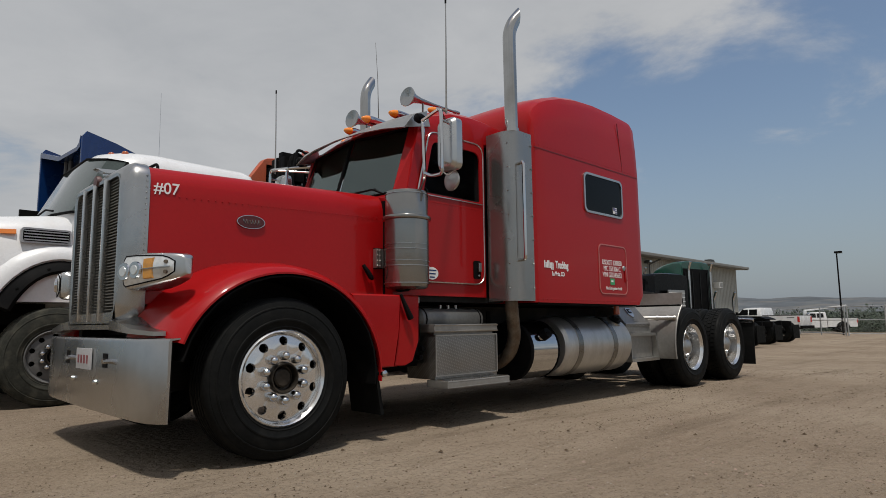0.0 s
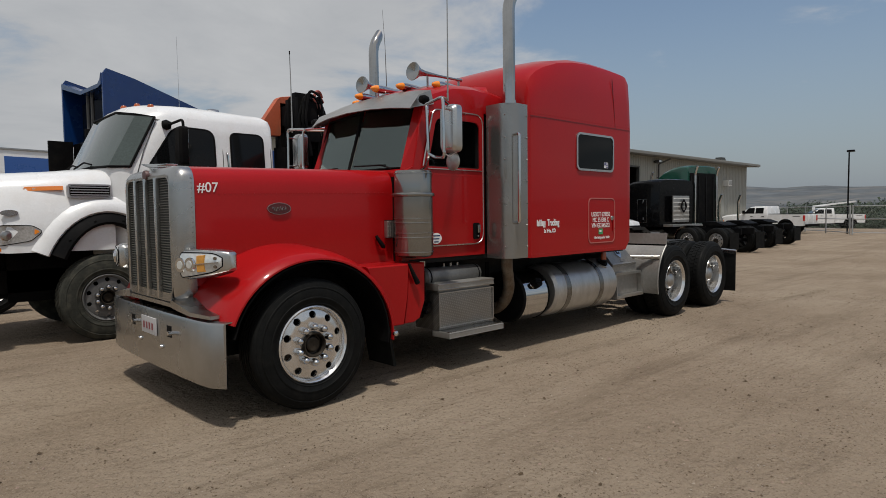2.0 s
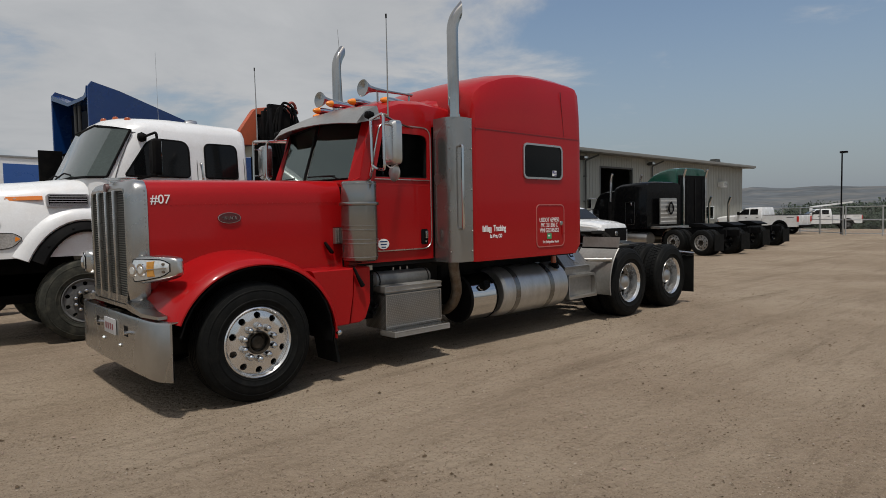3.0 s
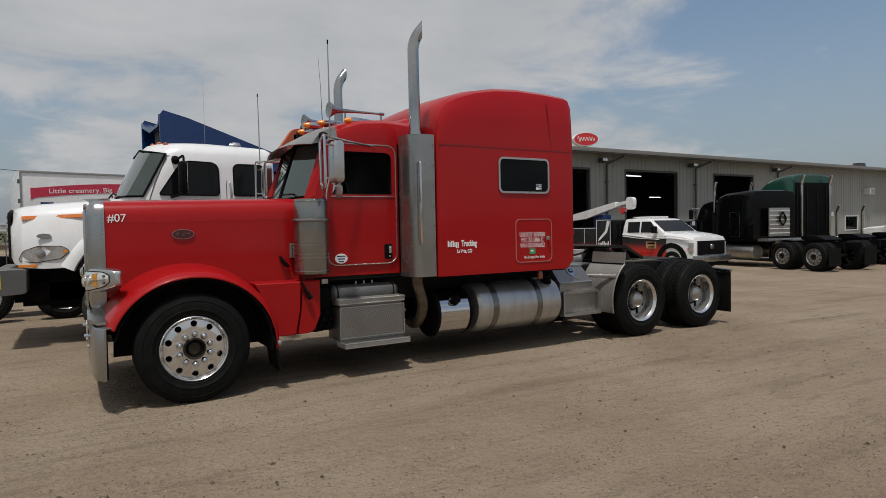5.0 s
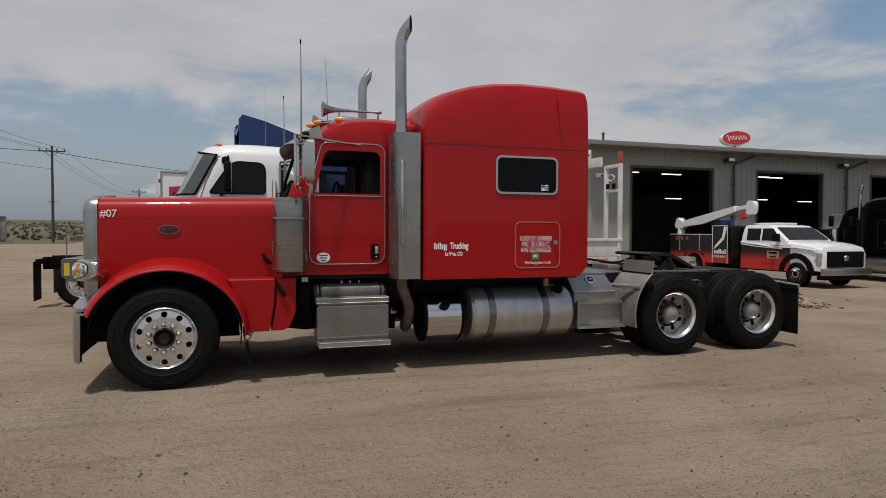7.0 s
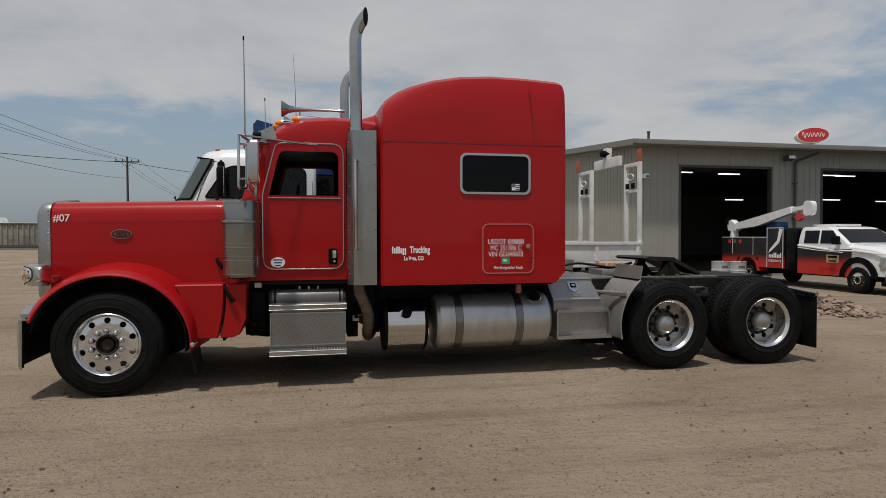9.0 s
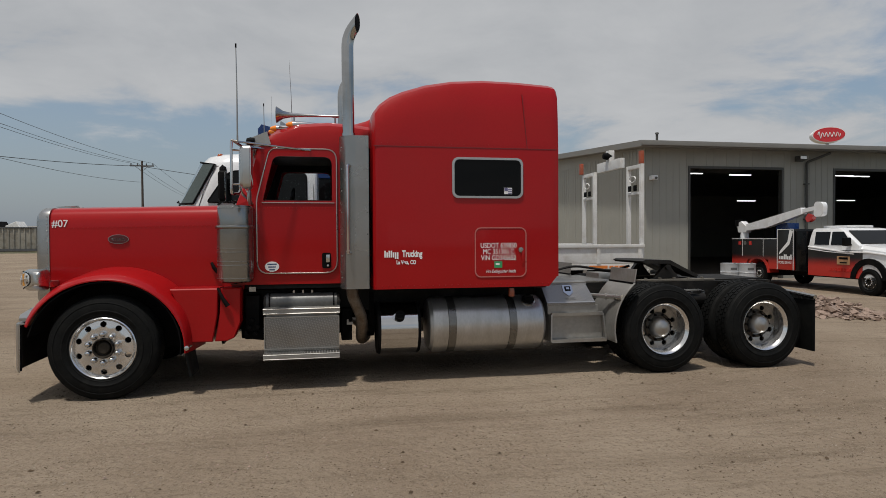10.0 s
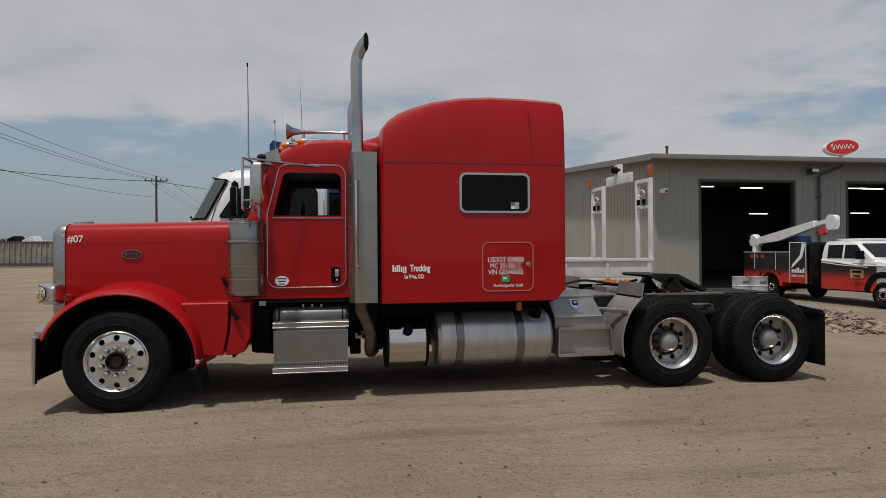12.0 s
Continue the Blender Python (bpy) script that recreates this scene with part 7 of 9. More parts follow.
        front_wheel(W, 0.0, s * 1.13, R, r=R, rim=0.29, side=-s, dark=True, rubber=DUSTY)
        rear_wheel(W, 6.2, s * 1.15, R, r=R, side=-s)
    bm = B()
    lathe(bm, [(0.0, -0.10), (0.06, -0.09), (0.085, 0.0), (0.075, 0.09), (0.0, 0.13)], (2.0, 0.25, 3.20), "x", 12)
    cyl(bm, (2.0, 0.25, 3.02), (2.0, 0.25, 3.14), 0.06, n=10)
    part("roof_beacon", bm, STEEL, W)
    bm = B()
    tube(bm, [(1.5, 0.3, 3.04), (1.49, 0.3, 4.35)], [0.004, 0.002], 5)
    part("antenna", bm, GALV, W)
    # folded knuckle crane
    bm = B()
    box(bm, 2.45, 3.05, -0.5, 0.5, 0.9, 2.1, 0.03)
    cyl(bm, (2.75, 0.0, 2.1), (2.75, 0.0, 2.7), 0.2, n=16)
    part("crane_column", bm, BLACK, W)
    for y in (-0.12,):
        bm = B()
        prism(bm, round_poly([(2.24, 2.88), (2.27, 3.1), (2.58, 3.54), (2.95, 3.60), (2.93, 3.3), (2.60, 2.88)], 0.06), "xz", y, y + 0.15, 0.01)
        part("crane_housing", bm, ORANGE, W, "faded orange crane knuckle plate")
    bm = B()
    box(bm, 2.62, 2.86, -0.85, 0.25, 3.05, 3.38, 0.02)
    box(bm, 2.66, 2.84, -0.95, 0.2, 2.72, 2.98, 0.02)
    for k in range(3):
        box(bm, 2.58, 2.90, -0.72 + 0.3 * k, -0.62 + 0.3 * k, 2.64, 3.46, 0.02)
    box(bm, 2.60, 2.88, -0.62, -0.5, 1.8, 3.55, 0.02)
    part("crane_boom", bm, BLACK, W, "folded black crane boom sections")
    for k in range(6):
        bm = B()
        a = 0.07 * k
        tube(bm, bend([(2.9 + a * 0.4, -0.55, 3.55 - a), (3.10 + a * 0.5, -0.62, 3.45 - a), (3.08, -0.66 + 0.03 * k, 2.9 - a), (2.92, -0.60, 2.4)], 0.12), 0.02, 6)
        part("hose", bm, BLACK, W)
    loops = mat("faded red hose", (0.30, 0.07, 0.05), 0.5, var=0.2)
    for k, (px, py, pz, r) in enumerate(((2.98, -0.70, 3.46, 0.13), (3.04, -0.62, 3.38, 0.12), (3.12, -0.55, 3.42, 0.08))):
        bm = B()
        tube(bm, [(px + r * 0.75 * math.cos(a), py + 0.3 * r * math.cos(a), pz + r * math.sin(a)) for a in (0.3 + 5.2 * i / 16 for i in range(17))], 0.026, 7)
        part("hose", bm, loops if k != 1 else BLACK, W, "faded red hydraulic hose loop" if k != 1 else "")
    for k in range(9):
        bm = B()
        y = -0.92 + 0.075 * k
        tube(bm, bend([(2.70, y, 2.5), (2.60 - 0.02 * (k % 3), y, 3.1), (2.70, y + 0.03, 3.56 - 0.03 * (k % 4)), (2.88, y, 3.48 - 0.05 * (k % 3)), (2.96, y, 2.9), (2.92, y + 0.05, 2.1)], 0.1), 0.022, 6)
        part("hose", bm, BLACK, W)
    bm = B()
    box(bm, 3.02, 3.10, -1.0, -0.55, 2.3, 2.95, 0.01)
    part("control_box", bm, WHITED, W, "pale control box beside the crane")
    # flat bed with rear rack
    bm = B()
    box(bm, 3.2, 8.45, -1.15, 1.15, 1.12, 1.18)
    part("bed_floor", bm, GREYP, W)
    bm = B()
    for s in (-1, 1):
        box(bm, 3.2, 8.45, min(s * 1.13, s * 1.17), max(s * 1.13, s * 1.17), 1.10, 1.42, 0.008)
        box(bm, 3.2, 8.47, min(s * 1.12, s * 1.2), max(s * 1.12, s * 1.2), 1.40, 1.46, 0.008)
        for k in range(7):
            box(bm, 3.3 + 0.84 * k, 3.37 + 0.84 * k, min(s * 1.17, s * 1.19), max(s * 1.17, s * 1.19), 1.10, 1.40)
    part("bed_side", bm, WHITED, W, "pale grey steel bed side rails")
    bm = B()
    box(bm, 3.2, 8.45, -1.17, -1.12, 0.98, 1.09, 0.006)
    part("bed_sill", bm, WHITED, W)
    bm = B()
    box(bm, 7.35, 7.72, -1.176, -1.171, 1.005, 1.06)
    part("reflector", bm, ORANGES, W)
    bm = B()
    for k in range(4):
        box(bm, 7.76 + 0.10 * k, 7.84 + 0.10 * k, -1.176, -1.171, 1.01, 1.055)
    part("bed_bars", bm, ORANGES, W)
    bm = B()
    for x in (6.65, 7.3, 7.95):
        tube(bm, bend([(x, -1.14, 0.98), (x, -1.10, 0.86), (x + 0.6, -1.10, 0.86), (x + 0.62, -1.14, 0.98)], 0.05), 0.018, 6)
    part("side_guard", bm, WHITED, W)
    REAR = 8.42
    for y0, y1, top in ((-1.14, -0.55, 3.0), (0.50, 1.14, 3.0)):
        X = REAR - 0.13 * (y0 + 1.14)
        bm = B()
        box(bm, X, X + 0.07, y0, y0 + 0.075, 1.18, top, 0.006)
        box(bm, X, X + 0.07, y1 - 0.075, y1, 1.18, top, 0.006)
        box(bm, X, X + 0.08, y0 + 0.075, y1 - 0.075, top - 0.075, top - 0.004, 0.006)
        box(bm, X, X + 0.06, y0 + 0.075, y1 - 0.075, 2.42, 2.47, 0.006)
        rack = part("rack_frame", bm, WHITED, W, "worn white upright rack frame")
        bm = B()
        for k in (0.2, 0.42):
            bm = B()
            box(bm, X - 0.03, X - 0.001, y0 + k - 0.05, y0 + k + 0.05, 2.49, 2.60, 0.01)
            part("rack_lamp", bm, BLACK, rack)
        bm = B()
        tube(bm, [(X - 0.02, (y0 + y1) / 2 + 0.12 * math.cos(a) * (1 if y0 < 0 else 1), 2.72 + 0.06 * math.sin(a)) for a in (2 * math.pi * i / 14 for i in range(15))], 0.012, 6, cap=False)
        part("ring_hook", bm, WHITED, rack)
    X = REAR - 0.13
    bm = B()
    box(bm, X, X + 0.09, -0.56, 0.52, 2.98, 3.18, 0.008)
    part("rack_header", bm, WHITED, W)
    bm = B()
    box(bm, X, X + 0.12, -0.06, 0.10, 3.18, 3.40, 0.015)
    part("rack_camera", bm, WHITED, W)
    bm = B()
    lathe(bm, [(0.0, -0.09), (0.06, -0.08), (0.075, 0.0), (0.06, 0.1)], (X - 0.02, 0.0, 3.28), "x", 12)
    part("work_lamp", bm, BLACK, W)
    for y in (-1.09, 1.09):
        bm = B()
        box(bm, REAR - 0.13 * (y + 1.09), REAR - 0.13 * (y + 1.09) + 0.07, y - 0.05, y + 0.05, 3.003, 3.25, 0.02)
        part("marker_post", bm, ORANGE, W, "orange marker on the rack post")
    for s in (-1, 1):
        bm = B()
        box(bm, 6.95, 6.965, min(s * 0.5, s * 1.1), max(s * 0.5, s * 1.1), 0.25, 0.95)
        part("mud_flap", bm, RUBBER, W)
    # the folded crane stands close before the bed
    for ob in W.children:
        if ob.name.split(".")[0] in ("crane_column", "crane_housing", "crane_boom", "hose", "control_box"):
            ob.matrix_basis = pose(0.42, 0, 0)
    return W


rail_truck()


def tractor(m, paint, label, roof=2.95, tall=False, guard=True, sleeper=True):
    """A parked long-nosed tractor: x runs from its front axle to its tail."""
    T = empty("semi_truck", m, label, "truck", "parked tractors")
    bm = B()
    rows = []
    for x, hw, top in ((-0.85, 0.50, 1.84), (-0.78, 0.56, 1.90), (-0.3, 0.60, 1.92), (1.15, 0.74, 1.96), (1.2, 0.74, 1.96)):
        rows.append(yz(sym([(-hw, 0.95), (-hw, top - 0.15), (-hw + 0.05, top - 0.04), (-hw + 0.16, top), (-hw * 0.4, top + 0.02)]), x))
    loft(bm, rows)
    part("hood", bm, paint, T)
    bm = B()
    box(bm, -0.90, -0.855, -0.45, 0.45, 0.95, 1.78, 0.02)
    part("grille", bm, CHROME, T)
    bm = B()
    box(bm, -0.98, -0.90, -1.2, 1.2, 0.35, 0.80, 0.02)
    part("bumper", bm, CHROME, T)
    top = roof
    bm = B()
    rows = []
    ctop = min(2.75, top)
    for x, tp, hw in ((1.20, 2.0, 0.84), (1.45, 2.55, 0.84), (1.62, ctop - 0.04, 0.84), (2.0, ctop + 0.05, 0.84), (2.62, ctop + 0.08, 0.84)):
        rows.append(yz(sym([(-hw, 1.05), (-hw, max(1.2, min(tp - 0.1, 2.45))), (-hw + 0.03, tp - 0.05), (-hw + 0.12, tp), (-hw * 0.4, tp + 0.02)]), x))
    loft(bm, rows)
    part("cab", bm, paint, T)
    for s in (-1, 1):
        bm = B()
        prism(bm, round_poly([(1.50, 2.0), (2.22, 2.0), (2.22, 2.45), (1.66, 2.45)], 0.06), "xz", s * 0.835, s * 0.846)
        part("door_window", bm, DARKGLASS, T)
        bm = B()
        slab(bm, flip([(1.23, 0.03, 2.06), (1.24, 0.72, 2.06), (1.47, 0.70, 2.56), (1.46, 0.03, 2.56)], s), 0.02 * s)
        part("windscreen", bm, DARKGLASS, T)
        bm = B()
        rows = []
        for i in range(17):
            a = radians(168 - 170 * i / 16)
            rows.append([(q * math.cos(a), s * y, 0.52 + q * math.sin(a)) for q, y in ((0.68, 0.55), (0.68, 1.2), (0.72, 1.21), (0.79, 1.1), (0.80, 0.55))])
        loft(bm, rows)
        part("fender", bm, paint, T)
        bm = B()
        tube(bm, bend([(1.45, s * 0.84, 2.5), (1.32, s * 1.2, 2.5), (1.32, s * 1.2, 2.0), (1.4, s * 0.84, 1.95)], 0.06), 0.016, 6)
        part("mirror_bracket", bm, CHROME, T)
        bm = B()
        box(bm, 1.30, 1.40, min(s * 1.18, s * 1.36), max(s * 1.18, s * 1.36), 2.04, 2.46, 0.03)
        part("mirror_head", bm, CHROME, T)
        bm = B()
        lathe(bm, [(0.0, 1.1), (0.165, 1.12), (0.17, 1.2), (0.17, 1.85), (0.15, 1.93), (0.0, 1.94)], (1.2, s * 0.97, 0), "z", 20)
        part("air_cleaner", bm, CHROME, T)
        bm = B()
        lathe(bm, [(0.0, 2.75), (0.28, 2.77), (0.31, 2.82), (0.31, 4.55), (0.28, 4.6), (0.0, 4.62)], (0, s * 0.82, 0.62), "x", 24)
        part("fuel_tank", bm, ALU, T, "dull metal fuel tank")
        bm = B()
        box(bm, 1.5, 2.5, min(s * 0.6, s * 1.0), max(s * 0.6, s * 1.0), 0.4, 0.95, 0.01)
        part("battery_box", bm, ALU, T)
        bm = B()
        path = bend([(2.5, s * 1.02, 0.9), (2.5, s * 1.02, max(3.3, top + 0.2)), (2.6, s * 1.02, max(3.3, top + 0.2) + 0.28)], 0.15, 5) if guard else bend([(4.9, s * 0.86, 1.1), (4.9, s * 0.86, top - 0.35), (5.02, s * 0.86, top - 0.05)], 0.15, 5)
        tube(bm, path, 0.06, 14)
        part("exhaust_pipe", bm, CHROME, T)
        if guard:
            bm = B()
            tube(bm, [(2.5, s * 1.02, 1.1), (2.5, s * 1.02, 2.3)], 0.12, 16)
            part("exhaust_guard", bm, BLACK, T)
        bm = B()
        rows = []
        for i in range(15):
            a = radians(192 - 100 * i / 14)
            rows.append([(6.07 + q * math.cos(a), s * y, 0.52 + q * math.sin(a)) for q, y in ((0.60, 0.6), (0.60, 1.2), (0.612, 1.2), (0.612, 0.6))])
        loft(bm, rows)
        part("quarter_fender", bm, STEEL, T)
        bm = B()
        box(bm, 7.98, 7.995, min(s * 0.6, s * 1.2), max(s * 0.6, s * 1.2), 0.2, 0.85)
        part("mud_flap", bm, RUBBER, T)
        front_wheel(T, 0.0, s * 1.19, 0.52, side=-s)
        for x in (6.07, 7.39):
            front_wheel(T, x, s * 1.2, 0.52, side=-s, dark=DULLRIM)
            bm = B()
            tyre_mesh(bm, (x, s * 0.6 - 0.14, 0.52), 0.52, 0.3, 0.27)
            part("inner_tyre", bm, RUBBER, T)
    if sleeper:
        bm = B()
        rows = []
        stations = ((2.64, 2.55, 1.0), (2.68, 2.7, 1.12), (2.85, top - 0.16, 1.16), (3.2, top - 0.04, 1.16), (4.0, top, 1.16), (4.6, top - 0.01, 1.16), (4.68, top - 0.05, 1.14))
        if tall:
            stations = ((2.55, 2.85, 0.92), (2.68, 3.15, 1.0), (2.95, 3.46, 1.06), (3.3, 3.68, 1.11), (3.75, 3.82, 1.15), (4.25, top, 1.16), (4.66, top - 0.02, 1.16), (4.7, top - 0.06, 1.14))
        for x, tp, hw in stations:
            low = 1.05
            rows.append(yz(sym([(-hw, low), (-hw, max(low + 0.05, tp - 0.22)), (-hw + 0.03, tp - 0.1), (-hw + 0.12, tp - 0.02), (-hw * 0.5, tp + 0.03)]), x))
        loft(bm, rows)
        part("sleeper", bm, paint, T)
        if tall:
            # the rear face lies in shade, painted here as a black panel
            bm = B()
            box(bm, 4.702, 4.72, -1.02, 1.02, 1.15, 3.55, 0.01)
            back = part("back_panel", bm, BLACK, T, "back wall of the sleeper, blackened for its shade")
            for k in range(4):
                bm = B()
                box(bm, 4.72, 4.745, -0.95 + 0.6 * k, -0.90 + 0.6 * k, 1.2, 3.4)
                part("rib", bm, BLACKP, back)
        for s in (-1, 1):
            bm = B()
            o = rrect(3.75, 1.75, 0.26, 0.52, 0.06)
            ring(bm, o, rrect(3.75, 1.75, 0.245, 0.505, 0.05), "xz", s * 1.172, s * 1.158)
            part("sleeper_door", bm, STEEL, T, "thin bright sleeper door rim")
            for z in (2.1, 1.35):
                bm = B()
                box(bm, 3.80, 3.86, min(s * 1.158, s * 1.175), max(s * 1.158, s * 1.175), z, z + 0.14)
                part("sleeper_lamp", bm, CHROME, T)
    if guard and sleeper:
        # pale headache rack with coiled lines behind the sleeper
        bm = B()
        box(bm, 4.86, 4.92, -0.56, 0.56, 1.25, 2.40, 0.01)
        rackp = part("headache_rack", bm, ALU, T, "pale aluminium headache rack with black lines")
        for k in range(6):
            bm = B()
            box(bm, 4.92, 4.945, -0.54, 0.54, 1.36 + 0.18 * k, 1.39 + 0.18 * k)
            part("rib", bm, WHITED, rackp)
        bm = B()
        tube(bm, [(4.98, 0.1 + (0.10 + 0.002 * i) * math.cos(i * 0.5), 1.95 + (0.30 - 0.002 * i) * math.sin(i * 0.5)) for i in range(60)], 0.016, 6)
        part("line_coil", bm, BLACK, rackp)
        bm = B()
        box(bm, 4.80, 5.3, -1.05, 1.05, 1.06, 1.16, 0.01)
        part("deck_plate", bm, ALU, T)
    bm = B()
    for s in (-1, 1):
        box(bm, -0.8, 8.0, min(s * 0.40, s * 0.47), max(s * 0.40, s * 0.47), 0.76, 1.02)
    part("frame_rail", bm, BLACK, T)
    bm = B()
    for x in (0.0, 6.07, 7.39):
        cyl(bm, (x, -0.95, 0.52), (x, 0.95, 0.52), 0.08, n=10)
        part("axle", bm, BLACK, T)
        bm = B()
    box(bm, -0.5, 2.0, -0.36, 0.36, 0.5, 1.0)
    part("engine", bm, BLACK, T)
    bm = B()
    prism(bm, [(6.25, 1.24), (6.35, 1.275), (6.9, 1.265), (7.28, 1.13), (7.26, 1.09), (6.88, 1.12), (6.3, 1.12)], "xz", -0.45, 0.45)
    box(bm, 6.4, 7.0, -0.42, 0.42, 1.0, 1.13)
    part("fifth_wheel", bm, BLACK, T)
    return T


G0 = -0.2
tractor(pose(24.6, 12.1, G0, 0, 0, -100.5), BLACKP, "glossy black sleeper tractor with chrome stacks at the workshop", 3.12)
tractor(pose(28.2, 12.6, G0, 0, 0, -100), GREEN, "dark green high-roof sleeper tractor parked nose in", 3.9, tall=True, guard=False)
tractor(pose(31.7, 12.9, G0, 0, 0, -100), BLACKP, "black day-cab tractor parked beyond the green one", 2.6, guard=False, sleeper=False)


def blue_tractor():
    """Blue tractor seen from behind, nose to +x, with a hollow roof fairing."""
    T = empty("semi_truck", pose(0.66, 8.06, 0.0, 0, 0, 3.3), "deep blue tractor with tall roof fairing, seen from behind", "truck")
    bm = B()
    for s in (-1, 1):
        up = 0.14 if s == 1 else 0.0
        prism(bm, [(-0.05, 3.0), (-0.05, 4.10 + up), (0.02, 4.20 + up), (0.5, 4.08 + up), (2.6, 3.35), (2.6, 3.0)], "xz", s * 1.12, s * 1.19, 0.01)
    rows = []
    for x, z in ((-0.06, 4.12), (0.1, 4.12), (0.5, 4.0), (1.6, 3.62), (2.6, 3.2)):
        rows.append(yz([(-1.12, z), (-1.06, z - 0.11), (-0.95, z - 0.17), (0, z - 0.17), (1.12, z + 0.14), (1.12, z + 0.03), (0, z - 0.24), (-0.97, z - 0.24), (-1.12, z - 0.2)], x))
    loft(bm, rows)
    part("roof_fairing", bm, BLUE, T, "deep blue hollow roof fairing")
    bm = B()
    box(bm, 0.30, 0.36, -1.115, 1.115, 3.0, 3.86)
    part("fairing_back", bm, mat("dark blue shell", (0.003, 0.007, 0.02), 0.5, spec=0.1), T)
    for y in (-0.15, 0.1):
        bm = B()
        tube(bm, [(0.1, y, 2.6), (0.1, y, 3.92)], 0.035, 8)
        part("fairing_strut", bm, GREYP, T)
    bm = B()
    box(bm, 0.1, 1.9, -1.12, 1.12, 1.0, 3.05, 0.03)
    part("sleeper", bm, BLACKP, T)
    bm = B()
    box(bm, 1.9, 3.6, -1.05, 1.05, 1.0, 3.0, 0.15)
    prism(bm, [(3.6, 1.0), (5.4, 0.95), (5.5, 1.7), (3.6, 2.0)], "xz", -0.9, 0.9, 0.05)
    part("cab", bm, BLUE, T)
    for s in (-1, 1):
        bm = B()
        box(bm, -0.35, 0.1, min(s * 1.10, s * 1.16), max(s * 1.10, s * 1.16), 1.2, 3.1, 0.02)
        part("side_extender", bm, BLACK, T)
        bm = B()
        box(bm, 2.2, 3.1, min(s * 1.05, s * 1.06), max(s * 1.05, s * 1.06), 2.05, 2.7)
        part("door_window", bm, DARKGLASS, T)
        for x in (-1.85, -3.15):
            front_wheel(T, x, s * 1.2, 0.5, r=0.5, side=-s)
        front_wheel(T, 4.4, s * 1.15, 0.5, r=0.5, side=-s)
        bm = B()
        box(bm, -4.02, -4.005, min(s * 0.6, s * 1.2), max(s * 0.6, s * 1.2), 0.15, 0.95)
        part("mud_flap", bm, RUBBER, T)
    bm = B()
    for s in (-1, 1):
        box(bm, -4.0, 5.0, min(s * 0.40, s * 0.47), max(s * 0.40, s * 0.47), 0.76, 1.02)
        box(bm, -3.98, -3.9, min(s * 0.4, s * 1.2), max(s * 0.4, s * 1.2), 0.9, 1.0)
    for x in (-1.85, -3.15, 4.4):
        cyl(bm, (x, -0.95, 0.5), (x, 0.95, 0.5), 0.08, n=10)
    prism(bm, [(-3.2, 1.02), (-3.1, 1.22), (-2.2, 1.22), (-2.0, 1.02)], "xz", -0.45, 0.45)
    part("frame_rail", bm, BLACK, T)
    bm = B()
    for k in range(3):
        tube(bm, bend([(0.05, -0.3 + 0.3 * k, 2.6), (-0.2, -0.3 + 0.3 * k, 2.2), (-0.4, -0.2 + 0.2 * k, 1.3), (-0.1, 0, 1.1)], 0.2), 0.02, 6)
    part("air_line", bm, BLACK, T)
    return T


blue_tractor()


